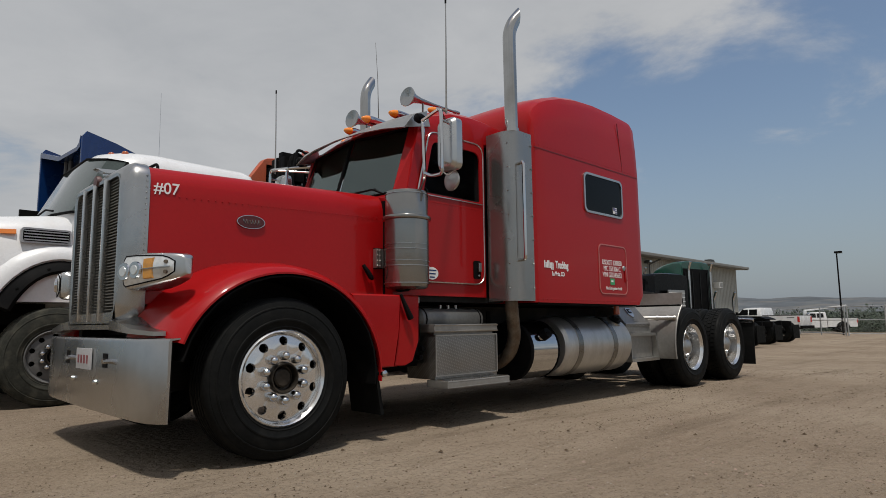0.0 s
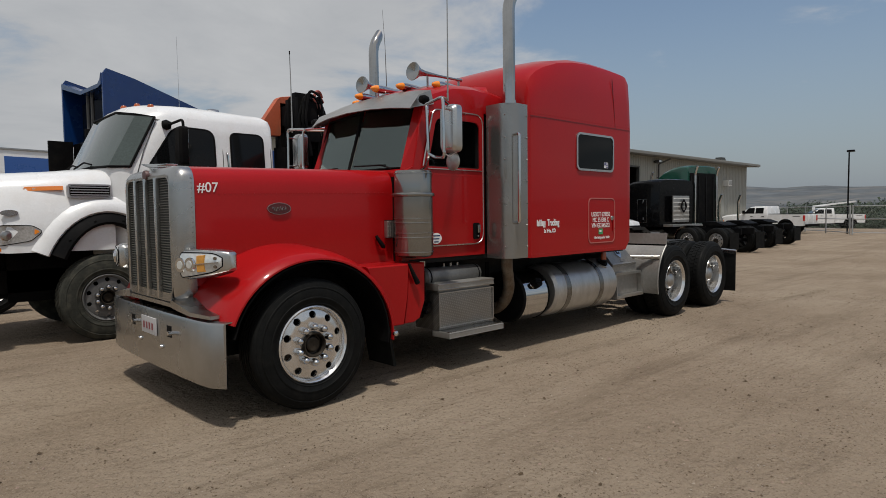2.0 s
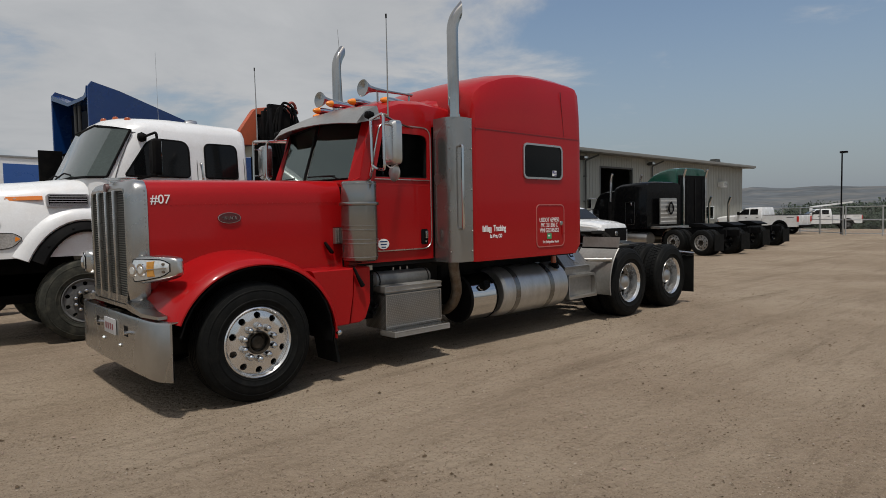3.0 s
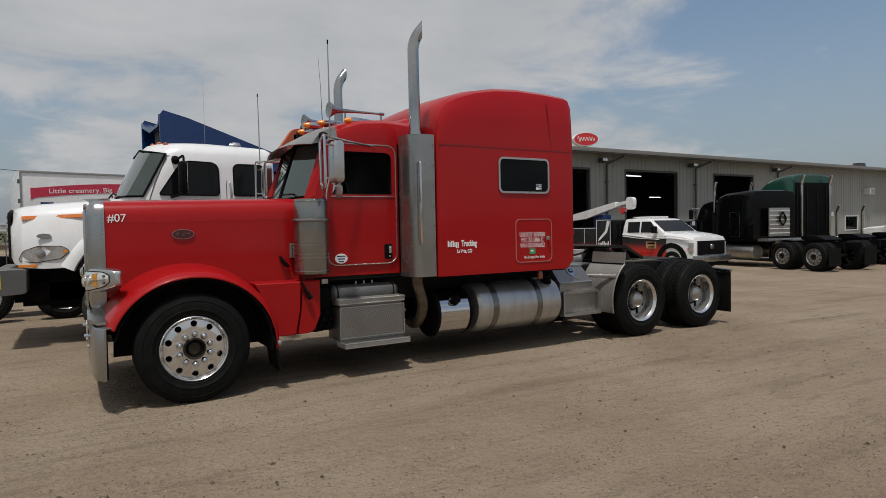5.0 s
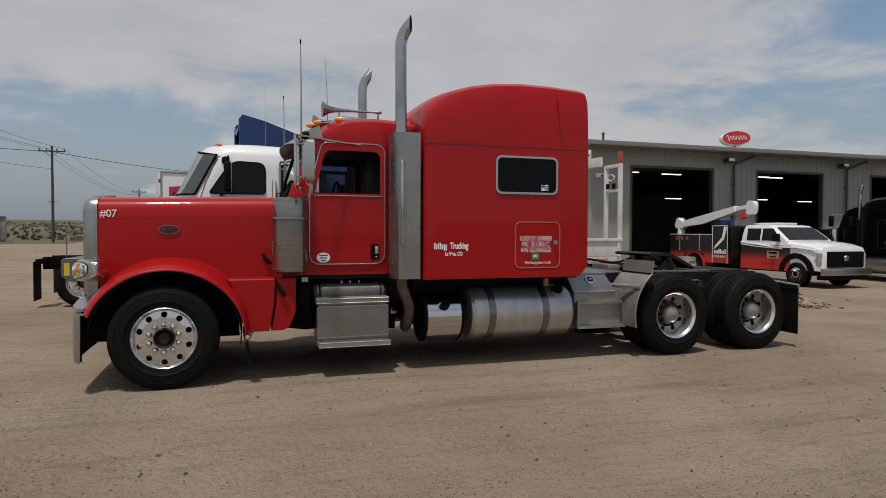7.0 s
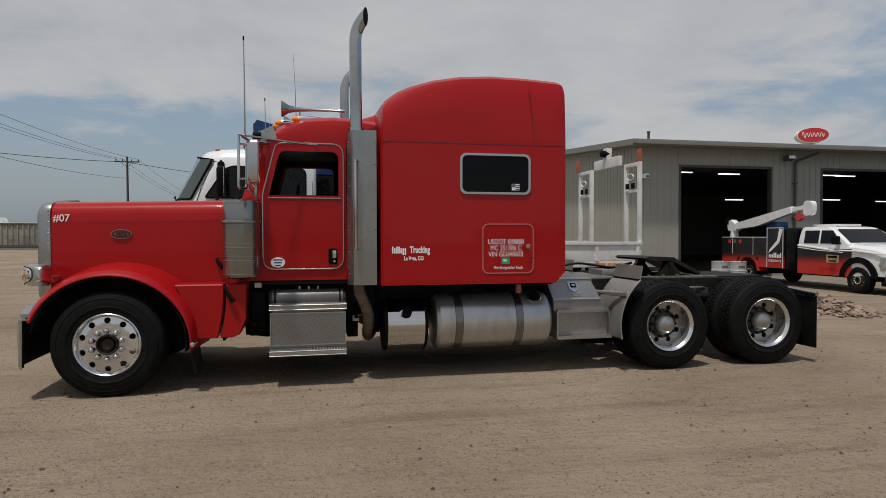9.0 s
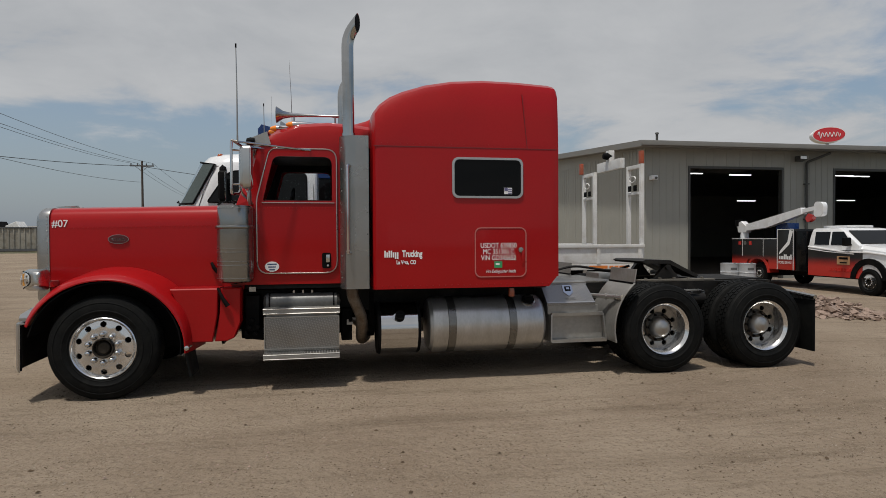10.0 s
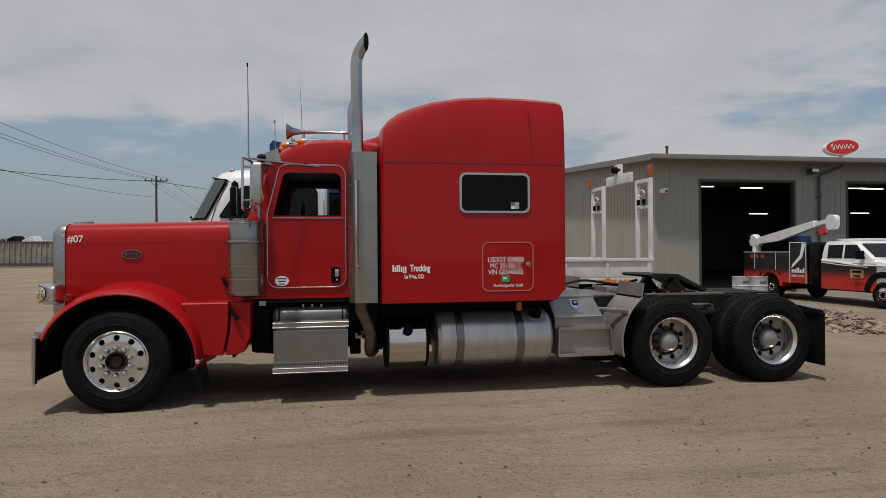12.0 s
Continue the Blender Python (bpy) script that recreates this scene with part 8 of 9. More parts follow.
def pickup(m, label, work=False):
    """A crew pickup: x runs from its front axle to its tail, z from the ground. work: service body and crane in place of the bed."""
    P = empty("pickup_truck", m, label, "pickup truck")
    lower = FADE if work else WHITE
    R = 0.42
    bm = B()
    rows = []
    for x, hw, top, low in ((-0.92, 0.86, 1.15, 0.62), (-0.86, 0.94, 1.28, 0.56), (-0.5, 0.98, 1.37, 0.56), (0.2, 1.0, 1.42, 0.56), (0.75, 1.0, 1.46, 0.5), (0.9, 1.0, 1.46, 0.5)):
        rows.append(yz(sym([(-hw, low), (-hw, top - 0.3), (-hw + 0.03, top - 0.12), (-hw + 0.12, top - 0.03), (-hw * 0.5, top + 0.02)]), x))
    loft(bm, rows)
    part("hood", bm, WHITE, P)
    bm = B()
    box(bm, -0.975, -0.88, -0.76, 0.76, 0.68, 1.19, 0.03)
    g = part("grille", bm, BLACK, P)
    bm = B()
    lathe(bm, [(0.0, -0.02), (0.09, -0.015), (0.1, 0.0)], (-0.98, 0, 0.97), "x", 16)
    part("badge", bm, STEEL, g)
    bm = B()
    box(bm, -1.06, -0.90, -1.0, 1.0, 0.42, 0.66, 0.04)
    part("bumper", bm, STEEL, P)
    bm = B()
    box(bm, -1.0, -0.7, -0.92, 0.92, 0.28, 0.43, 0.03)
    part("valance", bm, BLACK, P)
    # cab
    bm = B()
    end = 2.75
    xs0 = ((1.46, 0.72, 1.0), (1.62, 0.95, 0.98), (1.85, 1.28, 0.93), (1.97, 1.5, 0.88), (2.01, 1.75, 0.78))
    loops = [xy(round_poly([(0.55, -1.0), (end, -1.0), (end, 1.0), (0.55, 1.0)], 0.05, 3), 0.5)]
    for z, x0, hw in xs0:
        loops.append(xy(round_poly([(x0, -hw), (end - max(0, z - 1.5) * 0.12, -hw), (end - max(0, z - 1.5) * 0.12, hw), (x0, hw)], 0.07, 3), z))
    loft(bm, loops)
    part("cab", bm, WHITE, P)
    bm = B()
    slab(bm, [(0.78, -0.86, 1.50), (0.78, 0.86, 1.50), (1.34, 0.78, 1.90), (1.34, -0.78, 1.90)], -0.03)
    part("windscreen", bm, DARKGLASS, P)
    for s in (-1, 1):
        for a, b, c in ((0.98, 1.80, 1.36), (1.88, 2.48, 1.88)):
            bm = B()
            q = [(a, s * 1.008, 1.47), (b, s * 1.008, 1.47), (b, s * 0.945, 1.885), (c, s * 0.945, 1.885)]
            slab(bm, q, 0.012 * s)
            part("side_window", bm, DARKGLASS, P)
        bm = B()
        box(bm, 0.98, 1.12, min(s * 1.03, s * 1.25), max(s * 1.03, s * 1.25), 1.45, 1.70, 0.04)
        part("mirror", bm, BLACK, P)
        bm = B()
        box(bm, 0.60, 2.74, min(s * 1.0, s * 1.012), max(s * 1.0, s * 1.012), 0.50, 1.34)
        if work:
            part("door_panel", bm, lower, P, "black lower body")
            bm = B()
            tube(bm, [(-0.4, s * 0.985, 1.22), (0.4, s * 1.015, 1.30), (1.3, s * 1.02, 1.30), (2.72, s * 1.02, 1.42)], 0.025, 5)
            tube(bm, [(0.9, s * 1.02, 1.24), (2.0, s * 1.02, 1.30), (2.72, s * 1.02, 1.36)], 0.016, 5)
            part("swoosh", bm, LETTER, P)
            bm = B()
            box(bm, 1.05, 1.54, min(s * 1.018, s * 1.022), max(s * 1.018, s * 1.022), 0.90, 1.16)
            ds = part("door_sign", bm, mat("tan sign", (0.42, 0.24, 0.12), 0.5), P, "tan door sign with dark bars")
            bm = B()
            box(bm, 1.12, 1.47, min(s * 1.0225, s * 1.0245), max(s * 1.0225, s * 1.0245), 1.06, 1.13)
            box(bm, 1.16, 1.43, min(s * 1.0225, s * 1.0245), max(s * 1.0225, s * 1.0245), 0.94, 0.98)
            part("bar", bm, BLACK, ds)
            bm = B()
            for k in range(8):
                box(bm, 0.98 + 0.11 * k, 1.06 + 0.11 * k, min(s * 1.019, s * 1.022), max(s * 1.019, s * 1.022), 0.68, 0.78)
            part("number_bars", bm, REDLENS, P)
        else:
            part("door_panel", bm, WHITE, P)
            bm = B()
            for k in (1.5, 2.35):
                box(bm, k, k + 0.18, min(s * 1.012, s * 1.03), max(s * 1.012, s * 1.03), 1.22, 1.26, 0.008)
            part("door_handle", bm, BLACK, P)
        bm = B()
        rows = []
        for i in range(13):
            a = radians(178 - 176 * i / 12)
            rows.append([(q * math.cos(a), s * y, R + 0.04 + q * math.sin(a)) for q, y in ((0.48, 0.7), (0.48, 1.04), (0.66 if work else 0.60, 1.04), (0.66 if work else 0.60, 0.7))])
        loft(bm, rows)
        part("arch_flare", bm, BLACK if work else WHITE, P)
        bm = B()
        box(bm, -0.88, -0.70, min(s * 0.76, s * 0.97), max(s * 0.76, s * 0.97), 0.74, 1.14, 0.03)
        hl = part("headlight", bm, MATS["grey headlamp"], P)
        bm = B()
        box(bm, -0.70, -0.66, min(s * 0.94, s * 0.975), max(s * 0.94, s * 0.975), 0.86, 0.96, 0.01)
        part("marker", bm, AMBER, hl)
        front_wheel(P, 0.0, s * 1.01, R, r=R, rim=0.24, w=0.25, side=-s, dark=DARKRIM if work else True)
        front_wheel(P, 4.75 if work else 4.1, s * 1.01, R, r=R, rim=0.24, w=0.25, side=-s, dark=DARKRIM if work else True)
    bm = B()
    box(bm, 0.6, 5.0, -0.45, 0.45, 0.42, 0.62)
    cyl(bm, (0, -0.8, R), (0, 0.8, R), 0.07, n=8)
    cyl(bm, (4.4, -0.8, R), (4.4, 0.8, R), 0.07, n=8)
    part("chassis", bm, BLACK, P)
    if not work:
        bm = B()
        prism(bm, round_poly([(2.80, 0.55), (3.55, 0.55), (3.7, 0.9), (4.1, 1.0), (4.5, 0.9), (4.65, 0.55), (5.35, 0.55), (5.38, 1.38), (2.80, 1.40)], 0.05, 3), "xz", -1.01, 1.01)
        part("cargo_bed", bm, WHITE, P)
        bm = B()
        box(bm, 2.82, 5.36, -0.95, 0.95, 1.402, 1.44, 0.01)
        part("bed_cover", bm, BLACK, P)
        for s in (-1, 1):
            bm = B()
            box(bm, 5.30, 5.40, min(s * 0.86, s * 1.02), max(s * 0.86, s * 1.02), 0.92, 1.32, 0.01)
            part("tail_lamp", bm, REDLENS, P)
            bm = B()
            box(bm, 4.60, 5.10, min(s * 1.011, s * 1.014), max(s * 1.011, s * 1.014), 1.22, 1.27)
            part("side_bars", bm, GREYP, P)
            bm = B()
            rows = []
            for i in range(13):
                a = radians(178 - 176 * i / 12)
                rows.append([(4.1 + q * math.cos(a), s * y, R + 0.04 + q * math.sin(a)) for q, y in ((0.46, 0.7), (0.46, 1.03), (0.60, 1.03), (0.60, 0.7))])
            loft(bm, rows)
            part("wheel_arch", bm, BLACK, P)
        bm = B()
        box(bm, 5.42, 5.58, -0.95, 0.95, 0.52, 0.68, 0.03)
        part("rear_bumper", bm, BLACK, P)
        return P
    # the cab sits forward on this chassis, with a black headboard behind it
    for ob in P.children:
        kind_of = ob.name.split(".")[0]
        if kind_of in ("cab", "windscreen", "side_window", "mirror", "door_panel", "door_sign", "number_bars", "swoosh"):
            for mesh_ob in (ob, *ob.children):
                for v in mesh_ob.data.vertices:
                    v.co.x -= 0.36
                    v.co.z += 0.05 * min(1.0, max(0.0, (v.co.z - 1.3) / 0.2))
        elif kind_of == "hood":
            for v in ob.data.vertices:
                v.co.x -= 0.36 * min(1.0, max(0.0, (v.co.x + 0.5) / 0.9))
                v.co.z += 0.07 * min(1.0, max(0.0, (v.co.z - 0.9) / 0.3))
    bm = B()
    box(bm, 2.45, 2.94, -1.04, 1.04, 0.60, 1.98, 0.02)
    part("headboard", bm, BLACKP, P, "black panel behind the cab")
    # service body
    bm = B()
    box(bm, 2.95, 3.75, -1.08, 1.08, 0.62, 2.05, 0.02)
    body = part("service_body", bm, FADE, P, "black and red service body with lockers")
    bm = B()
    box(bm, 3.76, 6.25, -1.08, -0.55, 0.95, 1.72, 0.015)
    box(bm, 3.76, 6.25, 0.55, 1.08, 0.95, 1.72, 0.015)
    box(bm, 3.76, 6.25, -0.55, 0.55, 0.8, 0.95)
    part("locker", bm, FADE, body)
    for s in (-1, 1):
        bm = B()
        prism(bm, [(3.76, 0.62), (4.16, 0.62), (4.22, 0.96), (3.76, 0.96)], "xz", s * 1.06, s * 1.079)
        part("skirt_panel", bm, FADE, body)
        bm = B()
        prism(bm, [(5.30, 0.96), (6.25, 0.96), (6.25, 0.72), (5.42, 0.72)], "xz", s * 1.06, s * 1.079)
        part("skirt_panel", bm, FADE, body)
        bm = B()
        for x0, x1, z0, z1 in ((2.95, 2.975, 0.62, 2.05), (3.72, 3.745, 0.62, 2.05), (2.975, 3.72, 2.03, 2.052), (3.76, 6.25, 1.70, 1.722), (4.45, 4.465, 1.06, 1.70), (5.6, 5.615, 1.06, 1.70)):
            box(bm, x0, x1, min(s * 1.0885, s * 1.094), max(s * 1.0885, s * 1.094), z0, z1)
        part("edge_trim", bm, LETTER, body)
        bm = B()
        for k in range(8):
            tall_bar = 0.06 if k in (0, 3, 4) else 0.0
            box(bm, 3.04 + 0.078 * k, 3.095 + 0.078 * k, min(s * 1.0885, s * 1.092), max(s * 1.0885, s * 1.092), 0.985, 1.10 + tall_bar)
        part("name_bars", bm, LETTER, body, "white wordmark bars")
        bm = B()
        prism(bm, [(2.98, 1.98), (3.14, 2.02), (3.24, 1.60), (3.60, 1.28), (3.66, 1.14), (3.50, 1.24), (3.14, 1.52)], "xz", s * 1.0885, s * 1.0925)
        part("corner_flash", bm, LETTER, body, "white angular flash")
        for k, mm in enumerate((REDLENS, STEEL, REDLENS)):
            bm = B()
            box(bm, 5.1 + 0.3 * k, 5.25 + 0.3 * k, min(s * 1.081, s * 1.088), max(s * 1.081, s * 1.088), 1.48, 1.62)
            part("sticker", bm, mm, body)
        bm = B()
        rows = []
        for i in range(13):
            a = radians(178 - 176 * i / 12)
            rows.append([(4.75 + q * math.cos(a), s * y, R + 0.04 + q * math.sin(a)) for q, y in ((0.52, 0.7), (0.52, 1.1), (0.62, 1.1), (0.62, 0.7))])
        loft(bm, rows)
        part("wheel_arch", bm, FADE, body)
    lettering("body_text", "MOBILE SERVICE", 0.115, pose(3.35, 1.0955, 0.87, 90, 0, 180), LETTER, body, wide=0.75)
    # crane over the bed
    bm = B()
    cyl(bm, (5.95, 0.75, 1.7), (5.95, 0.75, 2.05), 0.16, 0.13, 14)
    prism(bm, [(5.72, 1.95), (6.15, 1.95), (6.28, 2.30), (6.0, 2.40), (5.68, 2.2)], "xz", 0.62, 0.88, 0.02)
    cr = part("crane", bm, WHITE, P, "white telescopic service crane")
    bm = B()
    prism(bm, [(6.20, 1.98), (6.20, 2.18), (2.9, 2.78), (2.85, 2.56), (4.6, 2.12)], "xz", 0.64, 0.86, 0.015)
    part("boom", bm, WHITE, cr)
    bm = B()
    prism(bm, [(2.95, 2.58), (2.95, 2.72), (2.1, 2.84), (2.1, 2.7)], "xz", 0.67, 0.83, 0.01)
    prism(bm, round_poly([(2.36, 2.42), (1.96, 2.46), (1.94, 2.92), (2.34, 2.96)], 0.16), "xz", 0.66, 0.84, 0.01)
    part("boom_head", bm, WHITE, cr)
    bm = B()
    tube(bm, [(5.75, 0.75, 2.05), (4.5, 0.75, 2.36)], 0.06, 10)
    part("lift_ram", bm, WHITE, cr)
    bm = B()
    prism(bm, round_poly([(2.45, 2.34), (2.65, 2.26), (2.75, 2.42), (2.6, 2.58), (2.4, 2.5)], 0.04), "xz", 0.68, 0.82)
    part("hook_block", bm, REDLENS, cr, "red hook block")
    bm = B()
    box(bm, 6.12, 6.36, 0.6, 0.9, 2.2, 2.45, 0.04)
    tube(bm, bend([(6.2, 0.6, 2.42), (6.46, 0.55, 2.36), (6.36, 0.6, 1.95)], 0.1), 0.03, 6)
    part("winch", bm, BLACK, cr)
    for x0, mm, lab in ((3.85, BLUE, "blue welder case"), (4.5, BLACK, "black tool case")):
        bm = B()
        box(bm, x0, x0 + 0.55, 0.1, 0.6, 1.72, 2.28, 0.03)
        part("tool_case", bm, mm, P, lab)
    bm = B()
    box(bm, 1.35, 2.3, -0.5, 0.5, 2.06, 2.14, 0.03)
    part("roof_bar", bm, WHITE, P)
    return P


pickup(pose(19.1, 8.05, G0, 0, 0, 90), "white, black and red service pickup with crane", work=True)
pickup(pose(48.0, 14.2, G0, 0, 0, -98), "white crew-cab pickup parked by the gate")

# ---- far side of the yard ----
def box_truck():
    T = empty("box_truck", pose(-2.6, 21.4, 0.0, 0, 0, 12.5), "white box truck with red ribbon lettering on its side", "truck")
    bm = B()
    box(bm, 0.0, 6.4, 0.0, 2.4, 0.95, 4.15, 0.03)
    part("cargo_box", bm, WHITE, T, "white cargo box")
    bm = B()
    for z in (4.13, 0.97):
        box(bm, -0.03, 6.43, -0.03, 0.03, z - 0.05, z + 0.03, 0.01)
    for x in (-0.01, 6.4):
        box(bm, x - 0.03, x + 0.03, -0.025, 0.02, 0.95, 4.1)
    part("edge_rail", bm, ALU, T)
    for z in (3.65, 2.9, 2.2):
        bm = B()
        cyl(bm, (-0.08, -0.02, z), (-0.08, -0.02, z + 0.16), 0.04, n=8)
        part("hinge", bm, GREYP, T)
    n = 24
    top, low = [], []
    for i in range(n + 1):
        x = 0.35 + 3.3 * i / n
        z = 3.30 + 0.13 * math.sin(i / n * 2.0) + 0.14 * i / n
        top.append((x, -0.012, z + 0.19))
        low.append((x, -0.012, z - 0.19))
    low[0], top[0] = (0.30, -0.012, 3.05), (0.30, -0.012, 3.50)
    bm = B()
    loft(bm, [[(a[0], -0.012, a[2]), (b[0], -0.012, b[2]), (b[0], -0.004, b[2]), (a[0], -0.004, a[2])] for a, b in zip(top, low)])
    part("ribbon", bm, mat("red ribbon print", (0.5, 0.03, 0.07), 0.4), T, "curved red ribbon")
    lettering("ribbon_text", "Little creamery. Big", 0.27, pose(2.05, -0.016, 3.43, 90, 0, 0) @ pose(0, 0, 0, 0, 0, 2.5), LETTER, T, wide=1.08)
    bm = B()
    for k in range(5):
        box(bm, 0.62 + 0.62 * k, 1.06 + 0.62 * k, -0.012, -0.004, 2.35, 2.95 - (0.18 if k in (1, 3) else 0))
    part("name_bars", bm, BLUE, T)
    bm = B()
    box(bm, 4.1, 6.36, -0.014, -0.004, 1.0, 3.85)
    part("blue_panel", bm, mat("bright blue print", (0.02, 0.09, 0.33), 0.3, var=0.06, coat=0.4), T)
    bm = B()
    box(bm, 6.6, 8.2, 0.1, 2.3, 0.7, 2.9, 0.12)
    part("cab", bm, WHITE, T)
    bm = B()
    box(bm, 0.2, 8.0, 0.7, 1.7, 0.55, 0.95)
    part("chassis", bm, BLACK, T)
    for x in (1.4, 7.3):
        front_wheel(T, x, 0.02, 0.48, r=0.48, side=1)
        front_wheel(T, x, 2.38, 0.48, r=0.48, side=-1)
    return T


box_truck()


def utility_pole(x, y, h, arm=True):
    P = empty("utility_pole", pose(x, y, ground_height(x, y)), "dark wooden utility pole with crossarm and insulators", "pole", "utility poles")
    bm = B()
    tube(bm, [(0, 0, -0.5), (0.02, 0, h * 0.5), (0, 0, h)], [0.17, 0.15, 0.12], 10)
    part("pole", bm, WOOD, P)
    bm = B()
    box(bm, -1.5, 1.5, -0.08, 0.02, h - 0.75, h - 0.6)
    tube(bm, [(-0.9, -0.03, h - 0.65), (0, -0.1, h - 1.4)], 0.03, 5)
    tube(bm, [(0.9, -0.03, h - 0.65), (0, -0.1, h - 1.4)], 0.03, 5)
    part("crossarm", bm, WOOD, P)
    for a in (-1.35, -0.55, 0.55, 1.35):
        bm = B()
        lathe(bm, [(0.0, 0.3), (0.06, 0.26), (0.08, 0.1), (0.04, 0.0)], (a, -0.03, h - 0.6), "z", 8)
        part("insulator", bm, GREYP, P)
    return P


for px, py, ph in ((-21.7, 80, 12.0), (-21.7, 147, 10.0), (-22.5, 193, 10.0), (-23, 245, 10.0), (-60, 230, 9.0), (-22.5, 18, 12.0)):
    utility_pole(px, py, ph)


def wire(a, b, sag, r):
    a, b = Vector(a), Vector(b)
    pts = [a.lerp(b, t) - Vector((0, 0, sag * 4 * t * (1 - t))) for t in (i / 24 for i in range(25))]
    bm = B()
    tube(bm, pts, r, 5)
    thing("overhead_wire", bm, CABLE, "thin dark overhead power wire", "wire", "overhead wires")


for dx in (-1.35, -0.55, 1.35):
    wire((-21.7 + dx, 80, 11.7), (-22.5 + dx, 18, 11.7), 1.0, 0.018)
    wire((-21.7 + dx, 80, 11.7), (-21.7 + dx, 147, 9.7), 1.4, 0.018)
    wire((-21.7 + dx, 147, 9.7), (-22.5 + dx, 193, 9.7), 1.0, 0.018)
wire((-21.7, 80, 9.2), (-22.5, 18, 8.6), 1.0, 0.02)
wire((-21.7, 79.9, 11.3), (-46, 40, 11.6), 1.1, 0.035)
wire((-21.7, 80.1, 11.3), (24, 96, 11.0), 1.6, 0.035)


def ribbed_container(x, y, rz):
    C = empty("freight_container", pose(x, y, ground_height(x, y), 0, 0, rz), "weathered grey ribbed steel container by the field", "container")
    paint = mat("weathered container steel", (0.32, 0.295, 0.245), 0.8, var=0.25, scale=0.7, dirt=(0.15, 0.12, 0.09), amount=0.6)
    bm = B()
    box(bm, 0, 14, 0, 2.4, 0.35, 3.2, 0.03)
    part("shell", bm, paint, C)
    for k in range(24):
        bm = B()
        box(bm, 0.05 + 0.6 * k, 0.20 + 0.6 * k, -0.09, -0.004, 0.4, 3.15, 0.01)
        part("rib", bm, paint, C)
    bm = B()
    box(bm, -0.02, 14.02, -0.13, -0.004, 3.12, 3.26)
    box(bm, -0.02, 14.02, -0.13, -0.004, 0.05, 0.38)
    part("rail", bm, GREYP, C)


ribbed_container(-42.0, 82.0, 14)


def field_clutter():
    rng = random.Random(9)
    rust = mat("rusted sheet", (0.13, 0.085, 0.06), 0.8, var=0.35, scale=1.0)
    kinds = ((WHITED, "white"), (rust, "rusty"), (GREYP, "dark grey"), (BLACK, "black"))
    for i in range(16):
        x, y = (-51 if i < 5 else -34) + 2.6 * i + rng.uniform(-0.6, 0.6), 87 + rng.uniform(-1, 5) + i * 0.4
        m, c = kinds[i % 4]
        w, h = rng.uniform(1.3, 2.4), rng.uniform(0.4, 0.9) + (3.2 if i < 5 else 0.0)
        ob = empty("scrap_pile", pose(x, y, ground_height(x, y), 0, 0, rng.uniform(-25, 25)), c + " heap of scrap parts at the field edge", "scrap", "scrap along the field")
        bm = B()
        prism(bm, [(-w, 0), (w, 0), (w * 0.9, h * 0.6), (w * 0.3, h), (-w * 0.5, h * 0.85), (-w * 0.95, h * 0.4)], "xz", -0.8, 0.8, 0.05)
        part("hull", bm, m, ob)
        for k in range(3):
            bm = B()
            a = rng.uniform(-w, w)
            box(bm, a, a + 0.12, -0.9, -0.81, 0, h * rng.uniform(0.5, 1.3))
            part("upright", bm, WHITED if k == 0 and i % 3 == 0 else GREYP, ob)
    for x, y, w in ((-62, 300, 38), (-165, 300, 52)):
        shed = empty("far_shed", pose(x, y, ground_height(x, y) - 0.2, 0, 0, 8), "long low pale shed on the far rise", "shed", "far sheds")
        bm = B()
        box(bm, 0, w, 0, 12, 0, 2.6)
        part("wall", bm, WHITED, shed)
        bm = B()
        prism(bm, [(-0.4, 2.6), (6, 3.6), (12.4, 2.6)], "yz", -0.4, w + 0.4)
        part("roof", bm, ROOFM, shed)
        for k in range(5):
            bm = B()
            box(bm, 3 + 7 * k, 6.4 + 7 * k, -0.12, -0.02, 0, 2.2)
            part("door", bm, GREYP, shed)


field_clutter()


def leaf_cloud(bm_v, bm_f, rng, c, r, count, size):
    for _ in range(count):
        d = Vector((rng.gauss(0, 1), rng.gauss(0, 1), rng.gauss(0, 0.8))).normalized() * r * rng.uniform(0.35, 1.05)
        p = Vector(c) + d
        u = Vector((rng.gauss(0, 1), rng.gauss(0, 1), rng.gauss(0, 1))).normalized() * size * rng.uniform(0.6, 1.4)
        v = u.orthogonal().normalized() * size * rng.uniform(0.5, 1.1)
        k = len(bm_v)
        bm_v += [p - u, p + v, p + u, p - v]
        bm_f.append((k, k + 1, k + 2, k + 3))


def far_woods():
    rng = random.Random(12)
    vs, fs = [], []
    for i in range(850):
        a = rng.uniform(-0.42, 0.26)
        d = 95 + 260 * rng.random() ** 0.7
        x, y = 2 + d * math.cos(a), d * math.sin(a) + 4
        r = rng.uniform(1.6, 3.4) * (0.7 + d / 500)
        g = ground_height(x, y)
        for _ in range(3):
            leaf_cloud(vs, fs, rng, (x + rng.uniform(-r, r), y + rng.uniform(-r, r), g + r * rng.uniform(0.5, 1.0)), r * rng.uniform(0.5, 0.9), 110, 0.26)
    for i in range(520):
        a, d = rng.uniform(-0.16, 0.2), rng.uniform(72, 125)
        x, y = 2 + d * math.cos(a), d * math.sin(a) + 4
        r = rng.uniform(1.0, 2.0)
        leaf_cloud(vs, fs, rng, (x, y, ground_height(x, y) + r * rng.uniform(0.3, 0.6)), r, 210, 0.10)
    me = bpy.data.meshes.new("far_woods")
    me.from_pydata(vs, [], fs)
    me.materials.append(LEAF)
    tagged(new("far_woods", me), "scattered dark green scrub trees on the plain", "trees", kind="stuff")


far_woods()


